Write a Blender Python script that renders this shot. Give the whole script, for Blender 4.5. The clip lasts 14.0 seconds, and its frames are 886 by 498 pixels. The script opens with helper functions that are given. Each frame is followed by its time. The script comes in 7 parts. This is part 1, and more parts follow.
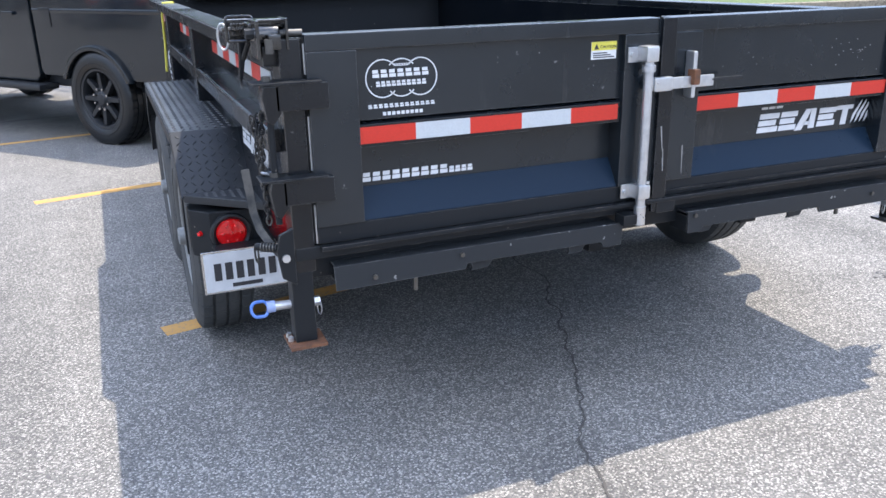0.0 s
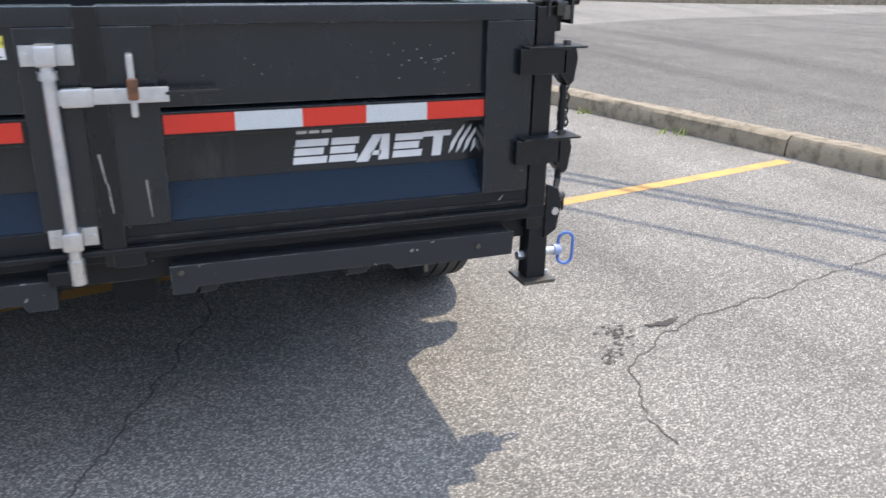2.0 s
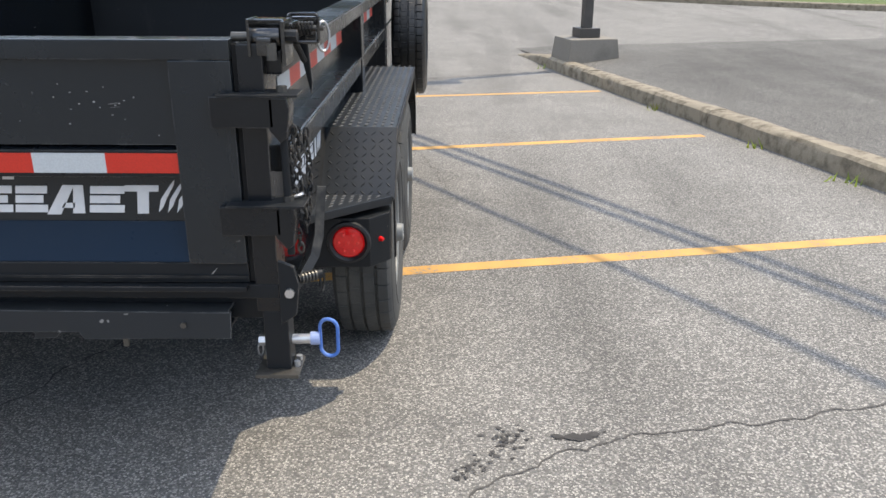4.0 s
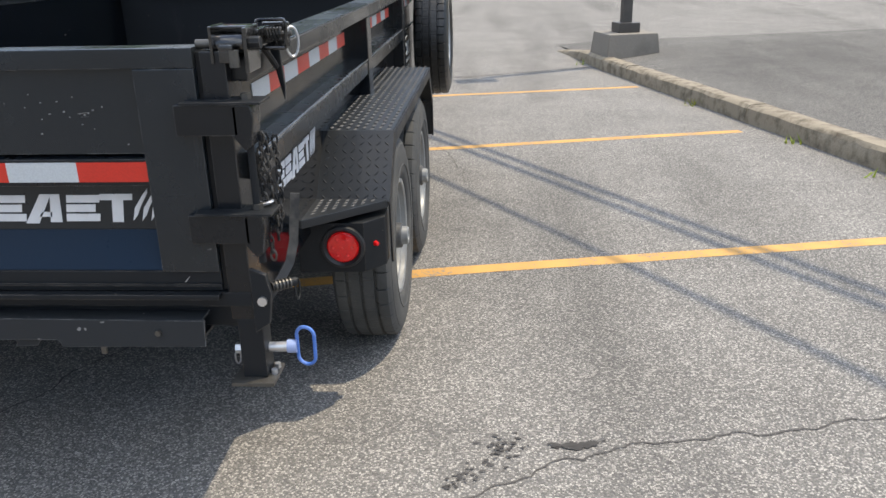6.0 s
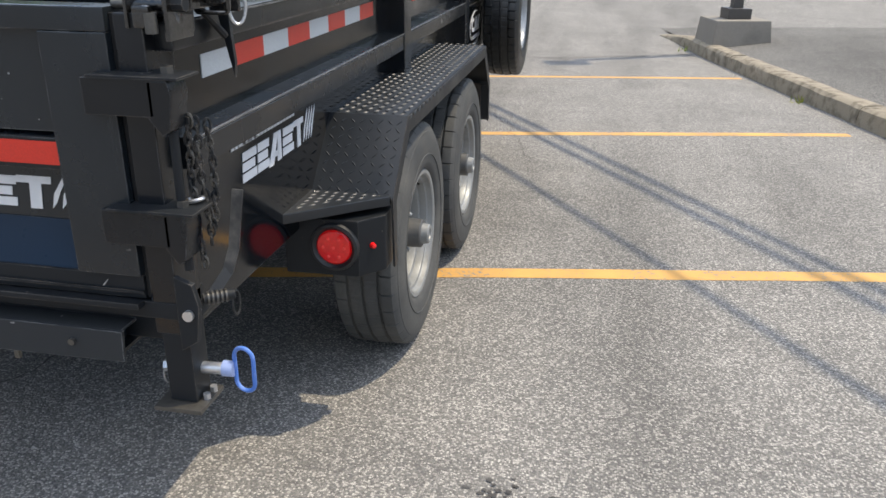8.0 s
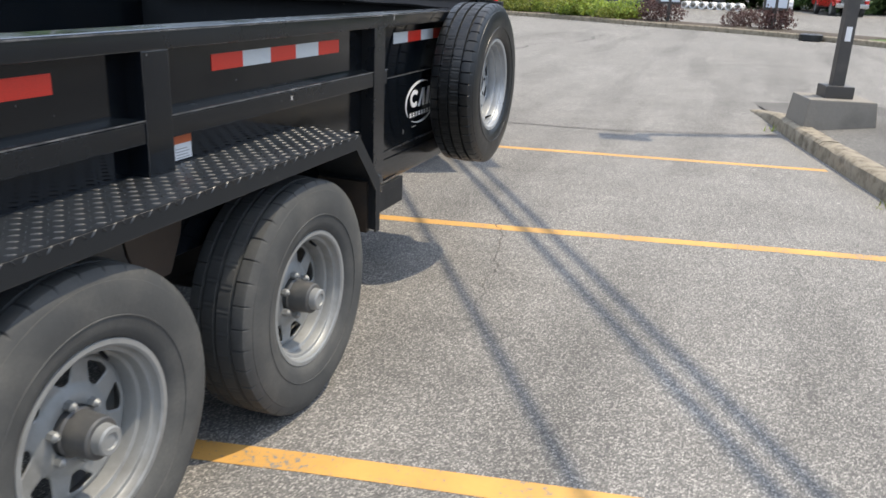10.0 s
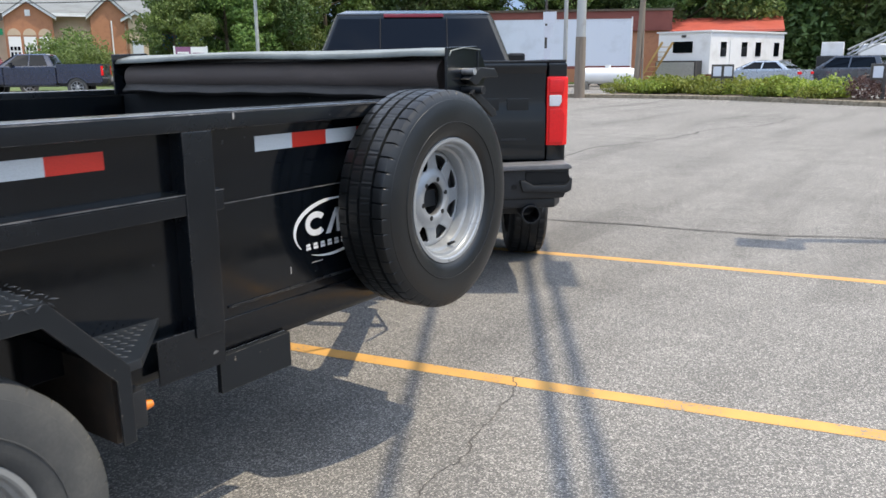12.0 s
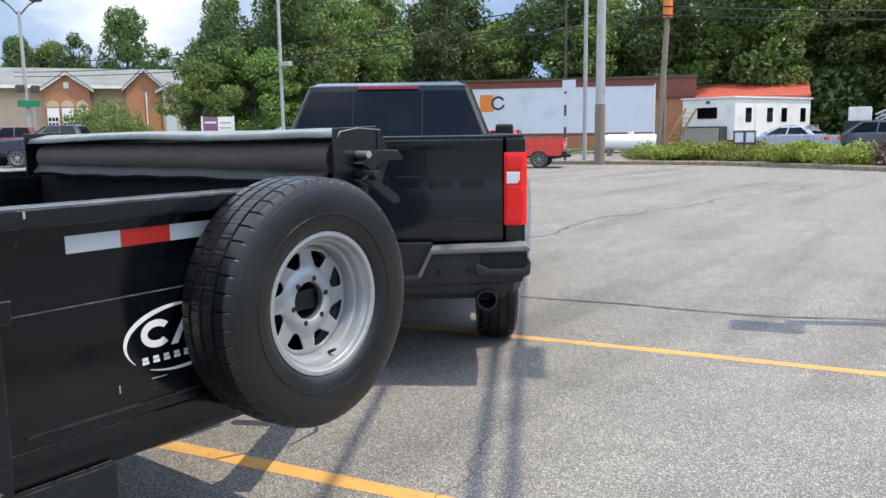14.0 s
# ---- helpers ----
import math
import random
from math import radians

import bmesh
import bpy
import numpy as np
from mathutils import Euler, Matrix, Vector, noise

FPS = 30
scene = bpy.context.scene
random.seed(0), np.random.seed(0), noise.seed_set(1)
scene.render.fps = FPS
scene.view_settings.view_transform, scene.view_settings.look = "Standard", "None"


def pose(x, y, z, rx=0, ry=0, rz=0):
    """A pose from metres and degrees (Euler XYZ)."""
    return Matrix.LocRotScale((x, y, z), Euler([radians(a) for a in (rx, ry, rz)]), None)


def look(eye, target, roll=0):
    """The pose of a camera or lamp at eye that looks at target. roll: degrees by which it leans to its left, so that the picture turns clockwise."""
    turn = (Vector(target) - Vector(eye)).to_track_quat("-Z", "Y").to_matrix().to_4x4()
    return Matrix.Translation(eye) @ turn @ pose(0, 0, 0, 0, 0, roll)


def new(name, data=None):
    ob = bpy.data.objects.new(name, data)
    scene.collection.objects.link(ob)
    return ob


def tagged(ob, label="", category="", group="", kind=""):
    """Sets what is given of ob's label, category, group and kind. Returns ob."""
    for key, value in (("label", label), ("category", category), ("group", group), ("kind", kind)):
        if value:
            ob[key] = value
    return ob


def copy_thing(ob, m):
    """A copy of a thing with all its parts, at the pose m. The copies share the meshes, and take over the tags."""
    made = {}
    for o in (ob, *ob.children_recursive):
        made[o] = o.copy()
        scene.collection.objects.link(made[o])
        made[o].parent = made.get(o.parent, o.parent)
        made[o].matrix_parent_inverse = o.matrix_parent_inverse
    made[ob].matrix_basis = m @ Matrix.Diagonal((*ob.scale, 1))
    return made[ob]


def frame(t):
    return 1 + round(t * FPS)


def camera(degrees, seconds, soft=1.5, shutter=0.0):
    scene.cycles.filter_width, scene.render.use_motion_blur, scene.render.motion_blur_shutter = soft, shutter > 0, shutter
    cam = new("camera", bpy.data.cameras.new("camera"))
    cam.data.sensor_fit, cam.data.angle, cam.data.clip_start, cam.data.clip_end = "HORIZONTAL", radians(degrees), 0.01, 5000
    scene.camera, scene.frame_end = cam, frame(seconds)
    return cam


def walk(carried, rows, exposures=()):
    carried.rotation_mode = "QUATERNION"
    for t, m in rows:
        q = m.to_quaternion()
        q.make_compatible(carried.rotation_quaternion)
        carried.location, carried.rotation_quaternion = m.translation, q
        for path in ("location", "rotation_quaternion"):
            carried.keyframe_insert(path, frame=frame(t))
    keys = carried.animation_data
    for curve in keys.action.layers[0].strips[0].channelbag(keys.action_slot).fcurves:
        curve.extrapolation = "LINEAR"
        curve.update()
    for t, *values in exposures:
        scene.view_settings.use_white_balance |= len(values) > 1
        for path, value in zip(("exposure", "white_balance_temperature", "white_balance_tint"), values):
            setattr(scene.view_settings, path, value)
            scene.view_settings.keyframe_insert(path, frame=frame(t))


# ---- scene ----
cam = camera(57.9, 14.0, soft=1.5, shutter=0.18)
PATH = [
    (0, (0.001, 0.0, 1.393), (0.713, 1.748, 0.732), -1.1),
    (0.5, (0.182, -0.014, 1.372), (0.845, 1.751, 0.706), -1.1),
    (1, (0.568, 0.042, 1.373), (1.226, 1.803, 0.69), -0.5),
    (1.5, (1.088, 0.019, 1.368), (1.767, 1.766, 0.671), 0.5),
    (2, (1.628, 0.075, 1.372), (2.296, 1.825, 0.67), 1.0),
    (2.5, (2.109, 0.116, 1.411), (2.622, 1.921, 0.719), 0.7),
    (3, (2.543, 0.158, 1.431), (2.772, 2.029, 0.763), 0.4),
    (3.5, (2.885, 0.272, 1.415), (2.956, 2.152, 0.736), 1.0),
    (3.7, (2.963, 0.288, 1.416), (3.0, 2.171, 0.718), 0.7),
    (5.8, (3.221, 0.353, 1.425), (3.09, 2.223, 0.726), -1.2),
    (6, (3.223, 0.352, 1.423), (3.092, 2.22, 0.722), -1.4),
    (6.5, (3.228, 0.35, 1.423), (3.098, 2.217, 0.717), -1.3),
    (7, (3.281, 0.365, 1.417), (3.127, 2.227, 0.702), -0.7),
    (7.2, (3.315, 0.411, 1.406), (3.14, 2.268, 0.685), -0.2),
    (9.3, (3.732, 1.577, 1.37), (3.117, 3.314, 0.591), -0.4),
    (9.5, (3.81, 1.732, 1.379), (3.209, 3.488, 0.633), 0.1),
    (10, (4.053, 2.095, 1.37), (3.415, 3.878, 0.726), 2.5),
    (10.5, (4.215, 2.482, 1.357), (3.467, 4.259, 0.825), 2.6),
    (11, (4.328, 2.911, 1.354), (3.496, 4.667, 0.88), 1.7),
    (11.5, (4.444, 3.296, 1.35), (3.411, 4.942, 0.878), 0.2),
    (12, (4.475, 3.636, 1.34), (3.363, 5.237, 0.892), -0.4),
    (12.5, (4.527, 3.933, 1.357), (3.381, 5.523, 0.962), -0.4),
    (13, (4.622, 4.142, 1.379), (3.421, 5.706, 1.046), 0.2),
    (13.5, (4.645, 4.232, 1.386), (3.432, 5.792, 1.079), -1.0),
    (14, (4.638, 4.248, 1.387), (3.447, 5.828, 1.098), -0.8),
]
walk(cam, [(t, look(eye, target, roll)) for t, eye, target, roll in PATH], exposures=[(0.0, 1.64, 6420, 12), (0.5, 1.57, 6480, 12), (1.0, 1.53, 6560, 12), (1.5, 1.39, 6820, 12), (2.0, 1.26, 6960, 11), (2.5, 1.10, 7130, 10), (3.5, 1.05, 7150, 9), (6.5, 0.99, 7200, 9), (9.5, 1.05, 7120, 9), (11.0, 1.10, 7030, 9), (12.0, 1.09, 6930, 9), (14.0, 1.14, 6880, 8)])

# ---- light ----
SUN = Vector((0.40, 0.216, 1.0)).normalized()      # towards the sun
world = bpy.data.worlds.new("sky")
scene.world = world
world.use_nodes = True
wn, wl = world.node_tree.nodes, world.node_tree.links
sky = wn.new("ShaderNodeTexSky")
sky.sky_type, sky.sun_disc = "NISHITA", False
sky.sun_elevation = math.asin(SUN.z)
sky.sun_rotation = math.atan2(SUN.x, SUN.y)
sky.air_density, sky.dust_density, sky.ozone_density = 1.0, 0.4, 1.0
wtc = wn.new("ShaderNodeTexCoord")
wmap = wn.new("ShaderNodeMapping")
wmap.inputs["Scale"].default_value = (1.0, 1.0, 2.6)
wmap.inputs["Location"].default_value = (3.1, 1.7, 0.6)
wnoise = wn.new("ShaderNodeTexNoise")
wnoise.inputs["Scale"].default_value, wnoise.inputs["Detail"].default_value = 2.6, 9.0
wnoise.inputs["Roughness"].default_value = 0.55
wramp = wn.new("ShaderNodeValToRGB")
wramp.color_ramp.elements[0].position, wramp.color_ramp.elements[1].position = 0.44, 0.66
wmix = wn.new("ShaderNodeMix")
wmix.data_type = "RGBA"
wtone = wn.new("ShaderNodeTexNoise")
wtone.inputs["Scale"].default_value, wtone.inputs["Detail"].default_value = 5.5, 6.0
wshade = wn.new("ShaderNodeValToRGB")
wshade.color_ramp.elements[0].position, wshade.color_ramp.elements[0].color = 0.36, (6.2, 6.9, 8.2, 1)
wshade.color_ramp.elements[1].position, wshade.color_ramp.elements[1].color = 0.66, (14.5, 15.1, 16.2, 1)
wblue = wn.new("ShaderNodeVectorMath")
wblue.operation = "MULTIPLY"
wblue.inputs[1].default_value = (1.00, 1.05, 1.12)
wl.new(wmap.outputs["Vector"], wtone.inputs["Vector"])
wl.new(wtone.outputs["Fac"], wshade.inputs["Fac"])
wl.new(wshade.outputs["Color"], wmix.inputs["B"])
wl.new(sky.outputs["Color"], wblue.inputs[0])
wl.new(wtc.outputs["Generated"], wmap.inputs["Vector"])
wl.new(wmap.outputs["Vector"], wnoise.inputs["Vector"])
wl.new(wnoise.outputs["Fac"], wramp.inputs["Fac"])
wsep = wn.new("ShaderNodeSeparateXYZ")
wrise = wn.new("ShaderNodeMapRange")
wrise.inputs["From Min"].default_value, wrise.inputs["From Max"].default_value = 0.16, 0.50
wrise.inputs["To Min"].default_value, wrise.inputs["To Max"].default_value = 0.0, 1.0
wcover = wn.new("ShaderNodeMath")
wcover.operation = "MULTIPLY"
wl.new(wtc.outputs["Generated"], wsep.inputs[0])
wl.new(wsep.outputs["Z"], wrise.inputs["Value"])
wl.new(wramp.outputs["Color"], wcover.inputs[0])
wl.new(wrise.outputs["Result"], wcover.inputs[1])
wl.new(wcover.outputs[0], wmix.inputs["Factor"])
wlow = wn.new("ShaderNodeTexNoise")
wlow.inputs["Scale"].default_value, wlow.inputs["Detail"].default_value, wlow.inputs["Roughness"].default_value = 3.4, 7.0, 0.5
wl.new(wmap.outputs["Vector"], wlow.inputs["Vector"])
wbank = wn.new("ShaderNodeValToRGB")
wbank.color_ramp.elements[0].position, wbank.color_ramp.elements[0].color = 0.38, (1.15, 1.70, 2.70, 1)
wbank.color_ramp.elements[1].position, wbank.color_ramp.elements[1].color = 0.66, (3.3, 3.5, 3.8, 1)
wtuft = wbank.color_ramp.elements.new(0.50)
wtuft.color = (1.60, 2.10, 2.95, 1)
wl.new(wlow.outputs["Fac"], wbank.inputs["Fac"])
whaze = wn.new("ShaderNodeMapRange")
whaze.inputs["From Min"].default_value, whaze.inputs["From Max"].default_value = 0.16, 0.42
wl.new(wsep.outputs["Z"], whaze.inputs["Value"])
wbase = wn.new("ShaderNodeMix")
wbase.data_type = "RGBA"
wl.new(whaze.outputs["Result"], wbase.inputs["Factor"])
wl.new(wbank.outputs["Color"], wbase.inputs["A"])
wl.new(wblue.outputs[0], wbase.inputs["B"])
wl.new(wbase.outputs["Result"], wmix.inputs["A"])
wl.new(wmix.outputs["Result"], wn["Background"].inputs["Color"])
wn["Background"].inputs["Strength"].default_value = 0.15
sun = new("sun", bpy.data.lights.new("sun", "SUN"))
sun.data.energy, sun.data.angle, sun.data.color = 2.05, radians(0.5), (1.0, 0.90, 0.75)
sun.matrix_world = look(SUN * 60, (0, 0, 0))

# ---- materials ----
def shader(name):
    m = bpy.data.materials.new(name)
    m.use_nodes = True
    return m, m.node_tree.nodes, m.node_tree.links, m.node_tree.nodes["Principled BSDF"]


def rgb(c):
    return (c[0], c[1], c[2], 1.0)


def node_noise(n, l, scale, detail=4.0, rough=0.55, stretch=None):
    tc = n.new("ShaderNodeTexCoord")
    t = n.new("ShaderNodeTexNoise")
    t.inputs["Scale"].default_value, t.inputs["Detail"].default_value, t.inputs["Roughness"].default_value = scale, detail, rough
    if stretch:
        mp = n.new("ShaderNodeMapping")
        mp.inputs["Scale"].default_value = stretch
        l.new(tc.outputs["Object"], mp.inputs["Vector"])
        l.new(mp.outputs["Vector"], t.inputs["Vector"])
    else:
        l.new(tc.outputs["Object"], t.inputs["Vector"])
    return t.outputs["Fac"]


def node_ramp(n, l, fac, a, b, lo=0.0, hi=1.0):
    r = n.new("ShaderNodeMapRange")
    r.inputs["From Min"].default_value, r.inputs["From Max"].default_value = a, b
    r.inputs["To Min"].default_value, r.inputs["To Max"].default_value = lo, hi
    l.new(fac, r.inputs["Value"])
    return r.outputs["Result"]


def node_mix(n, l, fac, a, b):
    x = n.new("ShaderNodeMix")
    x.data_type = "RGBA"
    for key, v in (("Factor", fac), ("A", a), ("B", b)):
        if isinstance(v, (tuple, float, int)):
            x.inputs[key].default_value = v
        else:
            l.new(v, x.inputs[key])
    return x.outputs["Result"]


def node_bump(n, l, height, bsdf, strength, distance):
    b = n.new("ShaderNodeBump")
    b.inputs["Strength"].default_value, b.inputs["Distance"].default_value = strength, distance
    l.new(height, b.inputs["Height"])
    l.new(b.outputs["Normal"], bsdf.inputs["Normal"])


def surface(name, base, worn, rough=0.5, metal=0.0, coarse=3.0, fine=60.0, lo=0.5, hi=0.72, bump=0.15, depth=0.002,
            rough_var=0.12, coat=0.0, stretch=None, spec=0.5):
    """A painted, metal or mineral surface with wear at two scales."""
    m, n, l, p = shader(name)
    big = node_noise(n, l, coarse, 5.0, 0.6, stretch)
    small = node_noise(n, l, fine, 3.0, 0.6)
    mask = node_ramp(n, l, big, lo, hi)
    c1 = node_mix(n, l, mask, rgb(base), rgb(worn))
    grain = node_ramp(n, l, small, 0.3, 0.7, 0.0, 1.0)
    dark = tuple(0.8 * v for v in base)
    c2 = node_mix(n, l, 0.35, c1, node_mix(n, l, grain, rgb(dark), c1))
    l.new(c2, p.inputs["Base Color"])
    l.new(node_ramp(n, l, big, 0.3, 0.75, max(0.02, rough - rough_var), min(1, rough + rough_var)), p.inputs["Roughness"])
    p.inputs["Metallic"].default_value = metal
    p.inputs["Coat Weight"].default_value = coat
    p.inputs["Coat Roughness"].default_value = 0.06
    p.inputs["Specular IOR Level"].default_value = spec
    if bump:
        node_bump(n, l, small, p, bump, depth)
    return m


def scratched(name, base, scratch, rough=0.35, amount=0.66, coat=0.0, spec=0.24, edge=0.7, dusty=1.0, wave=0.05):
    """Dark paint with chips, dust film and streaks of bare metal."""
    m, n, l, p = shader(name)
    big = node_noise(n, l, 2.2, 6.0, 0.65)
    streak = node_noise(n, l, 7.0, 6.0, 0.7, (1.0, 1.0, 0.18))
    chip = node_noise(n, l, 38.0, 2.0, 0.5)
    film = node_ramp(n, l, big, 0.45, 0.85, 0.0, 0.08 * dusty)
    dust = node_mix(n, l, film, rgb(base), (0.05, 0.049, 0.047, 1))
    s = node_ramp(n, l, streak, 0.62, 0.8, 0.0, 0.12 * dusty)
    c = node_mix(n, l, s, dust, (0.11, 0.105, 0.10, 1))
    chips = node_ramp(n, l, chip, amount + 0.06, amount + 0.1)
    c = node_mix(n, l, chips, c, rgb(scratch))
    # paint rubbed through along the edges
    round_normal = n.new("ShaderNodeBevel")
    round_normal.samples = 4
    round_normal.inputs["Radius"].default_value = 0.0035
    flat = n.new("ShaderNodeNewGeometry")
    dot = n.new("ShaderNodeVectorMath")
    dot.operation = "DOT_PRODUCT"
    l.new(round_normal.outputs["Normal"], dot.inputs[0])
    l.new(flat.outputs["Normal"], dot.inputs[1])
    rub = n.new("ShaderNodeMath")
    rub.operation = "MULTIPLY"
    l.new(node_ramp(n, l, dot.outputs["Value"], 0.97, 0.80, 0.0, edge), rub.inputs[0])
    l.new(node_ramp(n, l, node_noise(n, l, 16.0, 5.0, 0.7), 0.40, 0.62), rub.inputs[1])
    c = node_mix(n, l, rub.outputs[0], c, rgb([1.5 * v for v in scratch]))
    l.new(c, p.inputs["Base Color"])
    l.new(node_ramp(n, l, big, 0.3, 0.75, rough - 0.1, rough + 0.2), p.inputs["Roughness"])
    p.inputs["Coat Weight"].default_value = coat
    p.inputs["Coat Roughness"].default_value = 0.08
    p.inputs["Specular IOR Level"].default_value = spec
    node_bump(n, l, big, p, wave, 0.01)
    return m


def asphalt_material(name, tone, warm=1.0):
    m, n, l, p = shader(name)
    tc = n.new("ShaderNodeTexCoord")
    vor = n.new("ShaderNodeTexVoronoi")
    vor.inputs["Scale"].default_value = 170.0
    l.new(tc.outputs["Object"], vor.inputs["Vector"])
    vor2 = n.new("ShaderNodeTexVoronoi")
    vor2.inputs["Scale"].default_value = 210.0
    l.new(tc.outputs["Object"], vor2.inputs["Vector"])
    sep = n.new("ShaderNodeSeparateColor")
    l.new(vor.outputs["Color"], sep.inputs["Color"])
    stone = n.new("ShaderNodeValToRGB")
    e = stone.color_ramp.elements
    e[0].position, e[0].color = 0.0, rgb([0.46 * tone * v for v in (1, 0.96, 0.90)])
    e[1].position, e[1].color = 1.0, rgb([2.0 * tone * v for v in (1, 0.95, 0.86)])
    k = stone.color_ramp.elements.new(0.62)
    k.color = rgb([0.92 * tone * v for v in (1, 0.955, 0.885)])
    l.new(sep.outputs["Red"], stone.inputs["Fac"])
    gap = node_ramp(n, l, vor.outputs["Distance"], 0.45, 0.8, 0.0, 0.75)
    c = node_mix(n, l, gap, stone.outputs["Color"], rgb([0.5 * tone] * 3))
    fine = node_ramp(n, l, vor2.outputs["Distance"], 0.0, 0.9, 0.85, 1.15)
    big = node_noise(n, l, 0.35, 6.0, 0.6)
    mid = node_noise(n, l, 2.3, 6.0, 0.65)
    track = node_noise(n, l, 0.6, 3.0, 0.5, (2.4, 0.25, 1.0))
    shade = n.new("ShaderNodeMath")
    shade.operation = "MULTIPLY"
    l.new(node_ramp(n, l, big, 0.25, 0.75, 0.88, 1.12), shade.inputs[0])
    l.new(node_ramp(n, l, mid, 0.25, 0.8, 0.84, 1.12), shade.inputs[1])
    shade2 = n.new("ShaderNodeMath")
    shade2.operation = "MULTIPLY"
    l.new(shade.outputs[0], shade2.inputs[0])
    l.new(node_ramp(n, l, track, 0.50, 0.70, 1.0, 0.76), shade2.inputs[1])
    shade3 = n.new("ShaderNodeMath")
    shade3.operation = "MULTIPLY"
    l.new(shade2.outputs[0], shade3.inputs[0])
    l.new(fine, shade3.inputs[1])
    vm = n.new("ShaderNodeVectorMath")
    vm.operation = "SCALE"
    l.new(c, vm.inputs[0])
    l.new(shade3.outputs[0], vm.inputs["Scale"])
    l.new(vm.outputs[0], p.inputs["Base Color"])
    p.inputs["Roughness"].default_value = 0.82
    p.inputs["Specular IOR Level"].default_value = 0.12
    node_bump(n, l, vor.outputs["Distance"], p, 0.55, -0.004)
    return m


def paint_line_material(name, paint, under):
    m, n, l, p = shader(name)
    wear = node_noise(n, l, 55.0, 4.0, 0.7)
    patch = node_noise(n, l, 5.0, 4.0, 0.6)
    a = n.new("ShaderNodeMath")
    a.operation = "ADD"
    l.new(wear, a.inputs[0])
    l.new(node_ramp(n, l, patch, 0.3, 0.7, -0.08, 0.10), a.inputs[1])
    f = node_ramp(n, l, a.outputs[0], 0.60, 0.68)
    tone = node_mix(n, l, node_ramp(n, l, patch, 0.3, 0.7), rgb(paint), rgb([v * 0.78 for v in paint]))
    l.new(node_mix(n, l, f, tone, rgb(under)), p.inputs["Base Color"])
    p.inputs["Roughness"].default_value = 0.7
    node_bump(n, l, wear, p, 0.4, 0.003)
    return m


def leaf_material(name, a, b):
    m, n, l, p = shader(name)
    g = n.new("ShaderNodeNewGeometry")
    o = n.new("ShaderNodeObjectInfo")
    c = node_mix(n, l, g.outputs["Random Per Island"], rgb(a), rgb(b))
    hv = n.new("ShaderNodeHueSaturation")
    l.new(node_ramp(n, l, o.outputs["Random"], 0, 1, 0.75, 1.25), hv.inputs["Value"])
    l.new(node_ramp(n, l, o.outputs["Random"], 0, 1, 0.485, 0.515), hv.inputs["Hue"])
    l.new(c, hv.inputs["Color"])
    l.new(hv.outputs["Color"], p.inputs["Base Color"])
    p.inputs["Roughness"].default_value = 0.55
    tr = n.new("ShaderNodeBsdfTranslucent")
    l.new(hv.outputs["Color"], tr.inputs["Color"])
    mx = n.new("ShaderNodeMixShader")
    mx.inputs[0].default_value = 0.32
    l.new(p.outputs[0], mx.inputs[1])
    l.new(tr.outputs[0], mx.inputs[2])
    l.new(mx.outputs[0], n["Material Output"].inputs["Surface"])
    return m


def plain(name, c, rough=0.5, metal=0.0, coat=0.0, emit=0.0):
    m, n, l, p = shader(name)
    v = node_noise(n, l, 25.0, 3.0)
    l.new(node_mix(n, l, node_ramp(n, l, v, 0.3, 0.7), rgb(c), rgb([0.88 * k for k in c])), p.inputs["Base Color"])
    p.inputs["Roughness"].default_value, p.inputs["Metallic"].default_value = rough, metal
    p.inputs["Coat Weight"].default_value = coat
    return m


def reflector_material(name, c):
    m, n, l, p = shader(name)
    tc = n.new("ShaderNodeTexCoord")
    v = n.new("ShaderNodeTexVoronoi")
    v.inputs["Scale"].default_value = 260.0
    l.new(tc.outputs["Object"], v.inputs["Vector"])
    l.new(node_mix(n, l, node_ramp(n, l, v.outputs["Distance"], 0.2, 0.7), rgb(c), rgb([0.9 * k for k in c])), p.inputs["Base Color"])
    p.inputs["Roughness"].default_value = 0.3
    return m


def lens_material(name, c):
    m, n, l, p = shader(name)
    tc = n.new("ShaderNodeTexCoord")
    v = n.new("ShaderNodeTexVoronoi")
    v.inputs["Scale"].default_value = 110.0
    l.new(tc.outputs["Object"], v.inputs["Vector"])
    l.new(node_mix(n, l, v.outputs["Distance"], rgb(c), rgb([0.8 * k for k in c])), p.inputs["Base Color"])
    p.inputs["Roughness"].default_value = 0.12
    p.inputs["Coat Weight"].default_value = 0.4
    node_bump(n, l, v.outputs["Distance"], p, 0.12, 0.002)
    return m


ASPHALT = asphalt_material("weathered_asphalt", 0.235)
ASPHALT_OLD = asphalt_material("raised_asphalt", 0.16)
LINE = paint_line_material("yellow_line_paint", (0.60, 0.325, 0.085), (0.20, 0.185, 0.16))
CRACK = surface("crack_dirt", (0.075, 0.07, 0.065), (0.12, 0.11, 0.10), 0.95)
STAIN = surface("oil_stain", (0.045, 0.042, 0.040), (0.10, 0.095, 0.09), 0.85, fine=120.0)
CONCRETE = surface("kerb_concrete", (0.26, 0.222, 0.162), (0.085, 0.068, 0.048), 0.88, coarse=9.0, fine=55.0, lo=0.46, hi=0.70, bump=0.5, depth=0.008)
BASE_CONC = surface("base_concrete", (0.21, 0.19, 0.16), (0.13, 0.118, 0.10), 0.88, coarse=1.8, fine=30.0, bump=0.4, depth=0.008)
BLACK = scratched("black_trailer_paint", (0.0036, 0.0054, 0.0080), (0.12, 0.118, 0.116), 0.22, 0.70, 0.1, 0.42, 0.8, 0.6)
